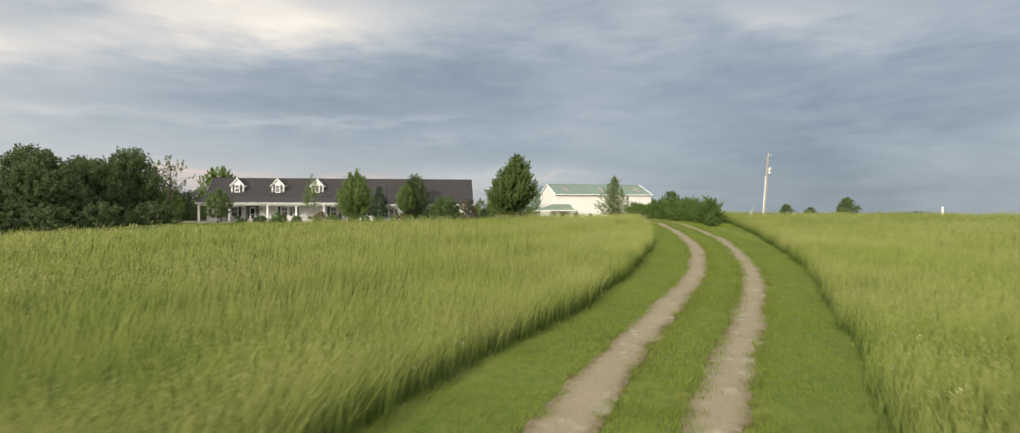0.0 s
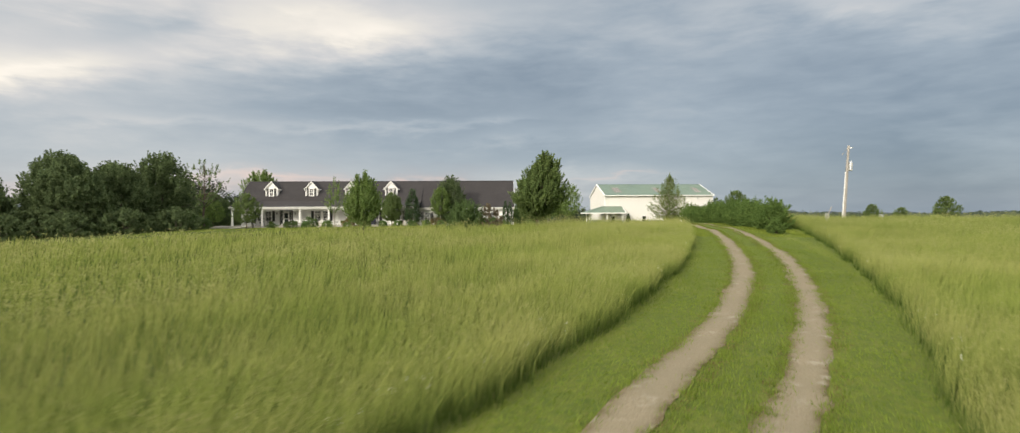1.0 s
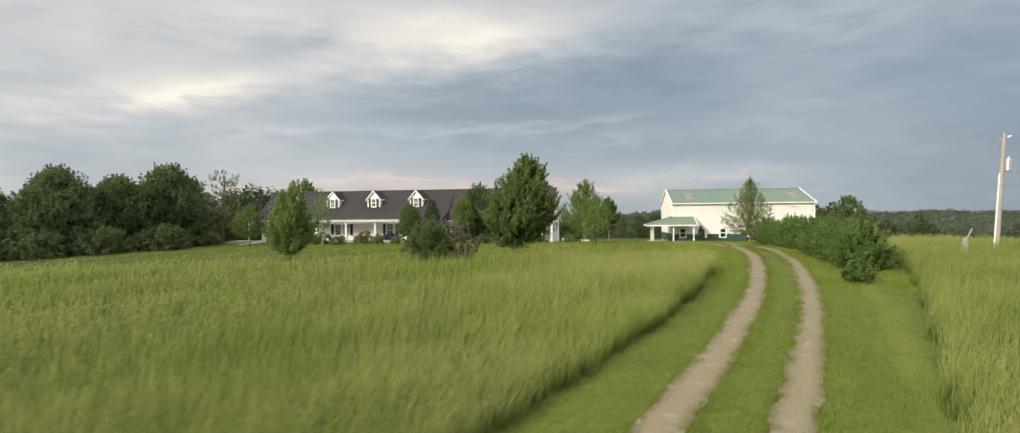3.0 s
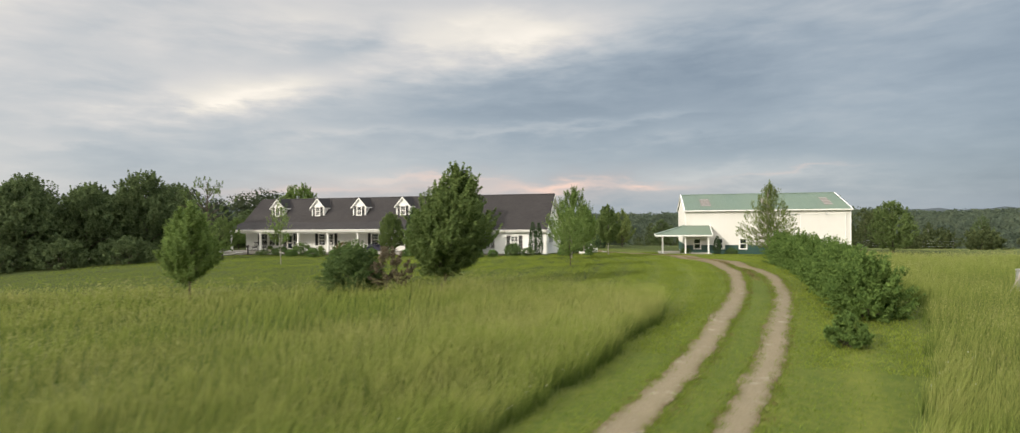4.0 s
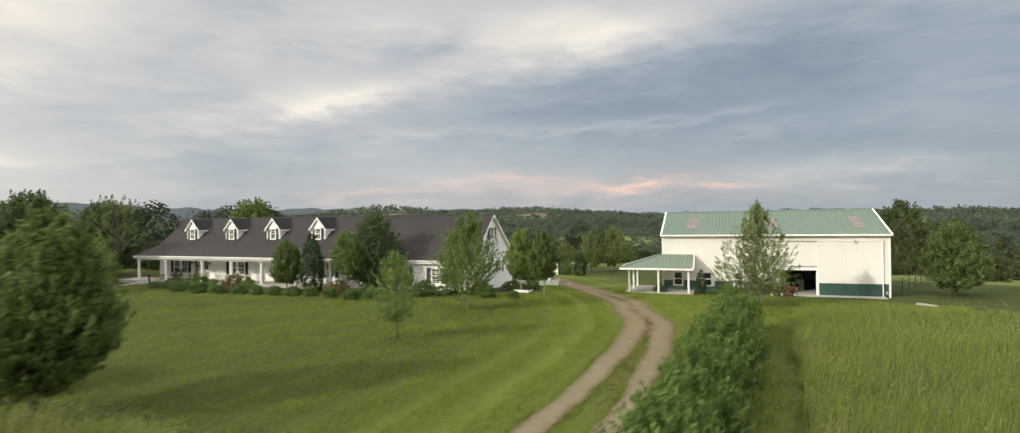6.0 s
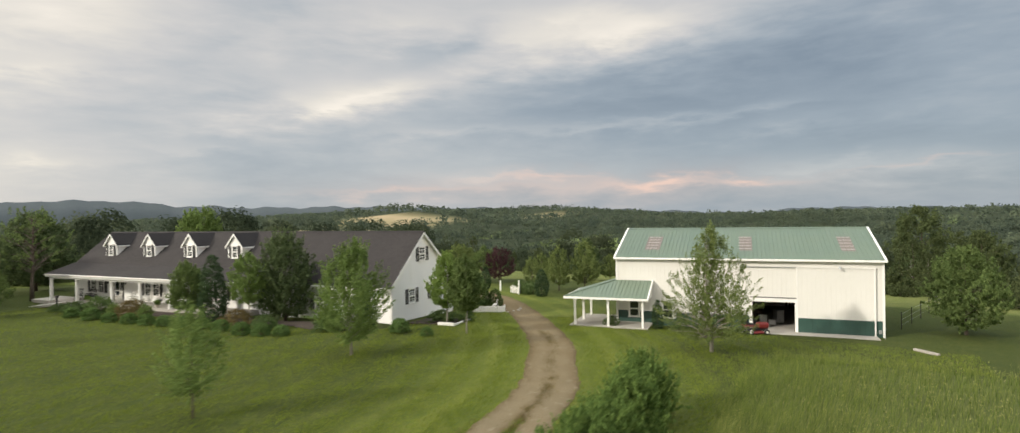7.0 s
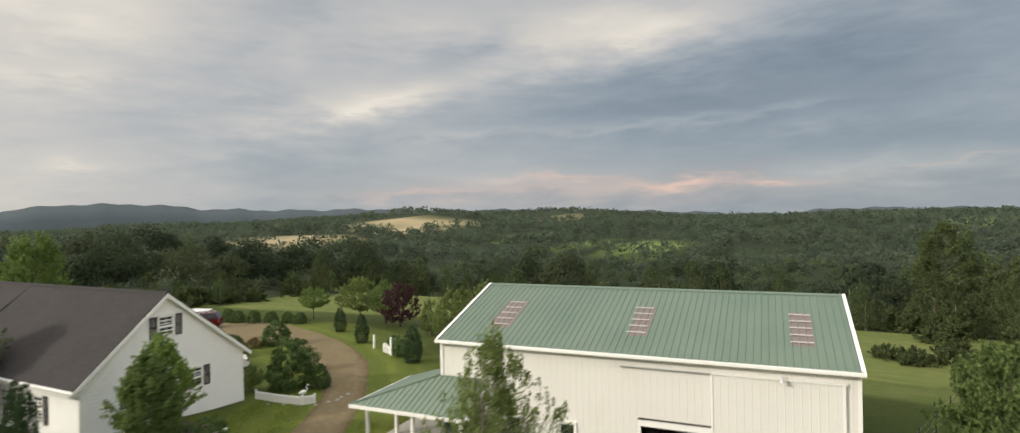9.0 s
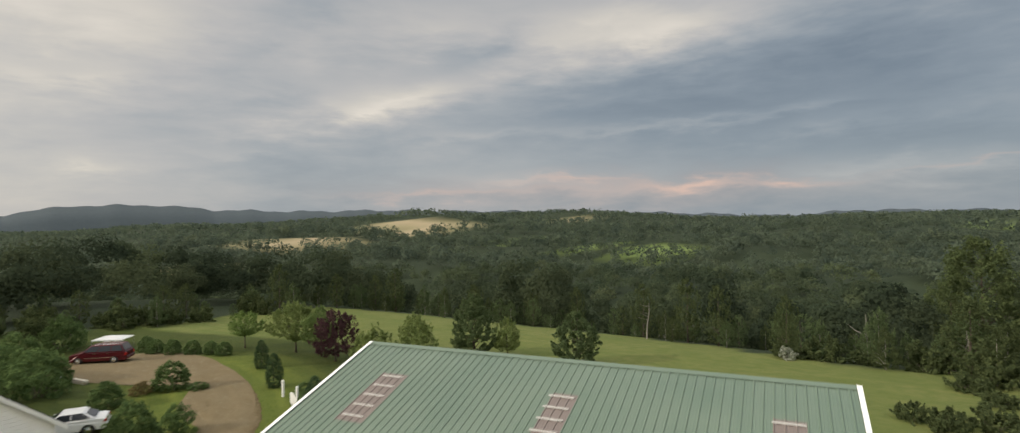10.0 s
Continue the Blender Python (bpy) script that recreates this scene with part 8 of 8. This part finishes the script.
for fc in ((q[0], q[1], tp[1], tp[0]), (q[1], q[2], tp[1]), (q[2], q[3], tp[0], tp[1]), (q[3], q[0], tp[0])):
    bm.faces.new(fc)
for k in range(4):
    bm.faces.new((q[(k + 1) % 4], q[k], ql[k], ql[(k + 1) % 4]))
bmesh.ops.recalc_face_normals(bm, faces=bm.faces[:])
cv = part("cover", bm, M_TRIM, can)
cv.modifiers.new("thick", "SOLIDIFY").thickness = 0.01
for x in (-2.5, 2.5):
    for y in (-1.9, 1.9):
        part("leg", tube(bmesh.new(), ((x, y, -0.1), (x, y, 2.1)), (0.03, 0.03), 6), M_STEEL, can)
beam = part("timber_beam", boxes((-0.8, 0.8, -0.11, 0.11, -0.03, 0.15), bevel=0.03), M_POLE)
beam.matrix_basis = pose(28.4, 105.55, gz(28.4, 105.55), 0, 0, -40)
tagged(beam, "weathered timber lying on the grass by the barn", "timber")


# ------------------------------------------------------------------ porch things
def chair(name, m, mat, cushion, label, rocker=True):
    root = empty(name, m, label, "chair", "chairs on the porch")
    part("seat", boxes((-0.27, 0.27, -0.26, 0.26, 0.38, 0.44), bevel=0.02), mat, root)
    bm = bmesh.new()
    for k in range(5):
        tube(bm, ((-0.2 + k * 0.1, 0.24, 0.44), (-0.2 + k * 0.1, 0.36, 1.05)), (0.018, 0.016), 5)
    box(bm, -0.27, 0.27, 0.33, 0.38, 1.03, 1.12)
    part("backrest", bm, mat, root)
    for sx in (-0.25, 0.25):
        for sy in (-0.23, 0.23):
            part("leg", tube(bmesh.new(), ((sx, sy, 0.03), (sx, sy, 0.40)), (0.022, 0.022), 6), mat, root)
        part("armrest", boxes((sx - 0.05, sx + 0.05, -0.28, 0.30, 0.62, 0.66), (sx - 0.02, sx + 0.02, -0.24, -0.2, 0.42, 0.63), bevel=0.01), mat, root)
        if rocker:
            part("rocker", tube(bmesh.new(), ((sx, -0.42, 0.09), (sx, -0.2, 0.025), (sx, 0.2, 0.025), (sx, 0.5, 0.11)), (0.022,) * 4, 5), mat, root)
    if cushion:
        part("cushion", boxes((-0.24, 0.24, -0.24, 0.22, 0.441, 0.52), bevel=0.03), cushion, root)
    return root


PZ = 2.284
for u, v, t, mat, cu, lab in ((-39.6, -5.3, 10, M_DARKDOOR, M_NAVY, "dark porch chair with navy cushion"), (-38.5, -5.0, -5, M_DARKDOOR, M_NAVY, "dark porch chair with navy cushion"), (-37.3, -5.2, 15, M_DARKDOOR, M_NAVY, "dark porch chair with navy cushion"),
                              (-33.4, -5.1, 5, M_WICKER, None, "white rocking chair on the porch"), (-32.6, -5.6, -20, M_WICKER, None, "white rocking chair on the porch"), (-31.4, -5.0, 12, M_WICKER, None, "white rocking chair on the porch"),
                              (-28.6, -5.2, 0, M_WICKER, None, "white rocking chair on the porch"), (-27.2, -5.0, -14, M_WICKER, M_NAVY, "white rocking chair with dark cushion on the porch"), (-24.9, -5.2, 8, M_WICKER, None, "white rocking chair on the porch"), (-20.5, -5.1, -8, M_DARKDOOR, M_NAVY, "dark porch chair with navy cushion")):
    chair("porch_chair", HOUSE @ pose(u, v, PZ, 0, 0, t), mat, cu, lab)
table = empty("porch_table", HOUSE @ pose(-30.0, -5.3, PZ), "small round white porch table", "table")
part("tabletop", tube(bmesh.new(), ((0, 0, 0.68), (0, 0, 0.72)), (0.4, 0.4), 20), M_WICKER, table)
part("pedestal", tube(bmesh.new(), ((0, 0, 0), (0, 0, 0.06), (0, 0, 0.68)), (0.22, 0.05, 0.04), 10), M_WICKER, table)
sofa = empty("porch_sofa", HOUSE @ pose(-22.3, -4.75, PZ), "dark purple cushioned porch sofa", "sofa")
part("base", boxes((-1.0, 1.0, -0.38, 0.38, 0.08, 0.40), bevel=0.03), M_NAVY, sofa)
part("backrest", boxes((-1.0, 1.0, 0.26, 0.42, 0.40, 0.86), bevel=0.05), M_NAVY, sofa)
for s in (-1, 1):
    part("armrest", boxes((s * 0.93 - 0.09, s * 0.93 + 0.09, -0.38, 0.26, 0.40, 0.62), bevel=0.04), M_NAVY, sofa)
    part("cushion", boxes((s * 0.42 - 0.38, s * 0.42 + 0.38, -0.36, 0.24, 0.402, 0.54), bevel=0.05), M_NAVY, sofa)


def urn(m, label):
    root = empty("planter", m, label, "planter", "planters on the porch")
    part("pot", tube(bmesh.new(), ((0, 0, 0), (0, 0, 0.05), (0, 0, 0.3), (0, 0, 0.34)), (0.12, 0.14, 0.2, 0.22), 14), M_BUFF, root)
    rng = np.random.default_rng(5)
    v, f, c = crown(rng, "dome", 0.3, 0.65, 0.6, 24, 40, 0.045, 0.09)
    ob = new("plant", array_mesh("plant", v, f, L_HEDGE))
    ob.parent = root
    return root


ur = urn(HOUSE @ pose(-33.0, -6.1, PZ), "clay pot with a green plant on the porch edge")
for u in (-36.7, -26.0, -17.2):
    copy_thing(ur, HOUSE @ pose(u, -6.1, PZ, 0, 0, 40 * u))

# ramp up to the porch end
ramp = empty("ramp", HOUSE, "grey wooden ramp with low kerbs up to the porch end", "ramp")
bm = bmesh.new()
prism(bm, [(-43.9, 1.62), (-39.3, 2.24), (-39.3, 1.5), (-43.9, 1.5)], 1, -8.15, -6.75)
part("deck", bm, M_CONCRETE, ramp)
for v in (-8.2, -6.75):
    bm = bmesh.new()
    prism(bm, [(-43.9, 1.62), (-39.3, 2.24), (-39.3, 2.34), (-43.9, 1.72)], 1, v, v + 0.05)
    part("kerb", bm, M_TRIM, ramp)
part("side_deck", boxes((-45.6, -42.42, -6.6, -3.9, 1.6, 2.24), bevel=0.01), M_CONCRETE, ramp)
mb = empty("letter_box_post", HOUSE @ pose(-38.6, -7.9, 1.9), "dark lantern post beside the ramp", "post")
part("shaft", boxes((-0.07, 0.07, -0.07, 0.07, -0.2, 1.0), bevel=0.01), M_DARKDOOR, mb)
part("head", boxes((-0.14, 0.14, -0.14, 0.14, 1.0, 1.22), bevel=0.03), M_DARKDOOR, mb)
# small stones at the barn porch and the bend of the drive
def stone(x, y, s, seed):
    rng = np.random.default_rng(seed)
    bm = bmesh.new()
    bmesh.ops.create_icosphere(bm, subdivisions=2, radius=s)
    for v in bm.verts:
        v.co *= 1 + 0.18 * rng.normal() * 0.6
        v.co.z *= 0.65
    ob = smooth(part("stone", bm, M_STONE))
    ob.matrix_basis = pose(x, y, gz(x, y) + s * 0.25, 0, 0, seed * 37)
    return tagged(ob, "small grey field stone beside the drive", "stone", "stones by the fence")


for k, (x, y, s) in enumerate(((-3.0, 107.6, 0.14), (-2.8, 108.2, 0.17), (-3.2, 108.8, 0.13), (-3.0, 106.6, 0.12), (-4.0, 106.0, 0.10), (-5.0, 105.7, 0.12), (-3.4, 109.5, 0.15), (-6.0, 105.3, 0.1))):
    stone(x, y, s, k + 3)
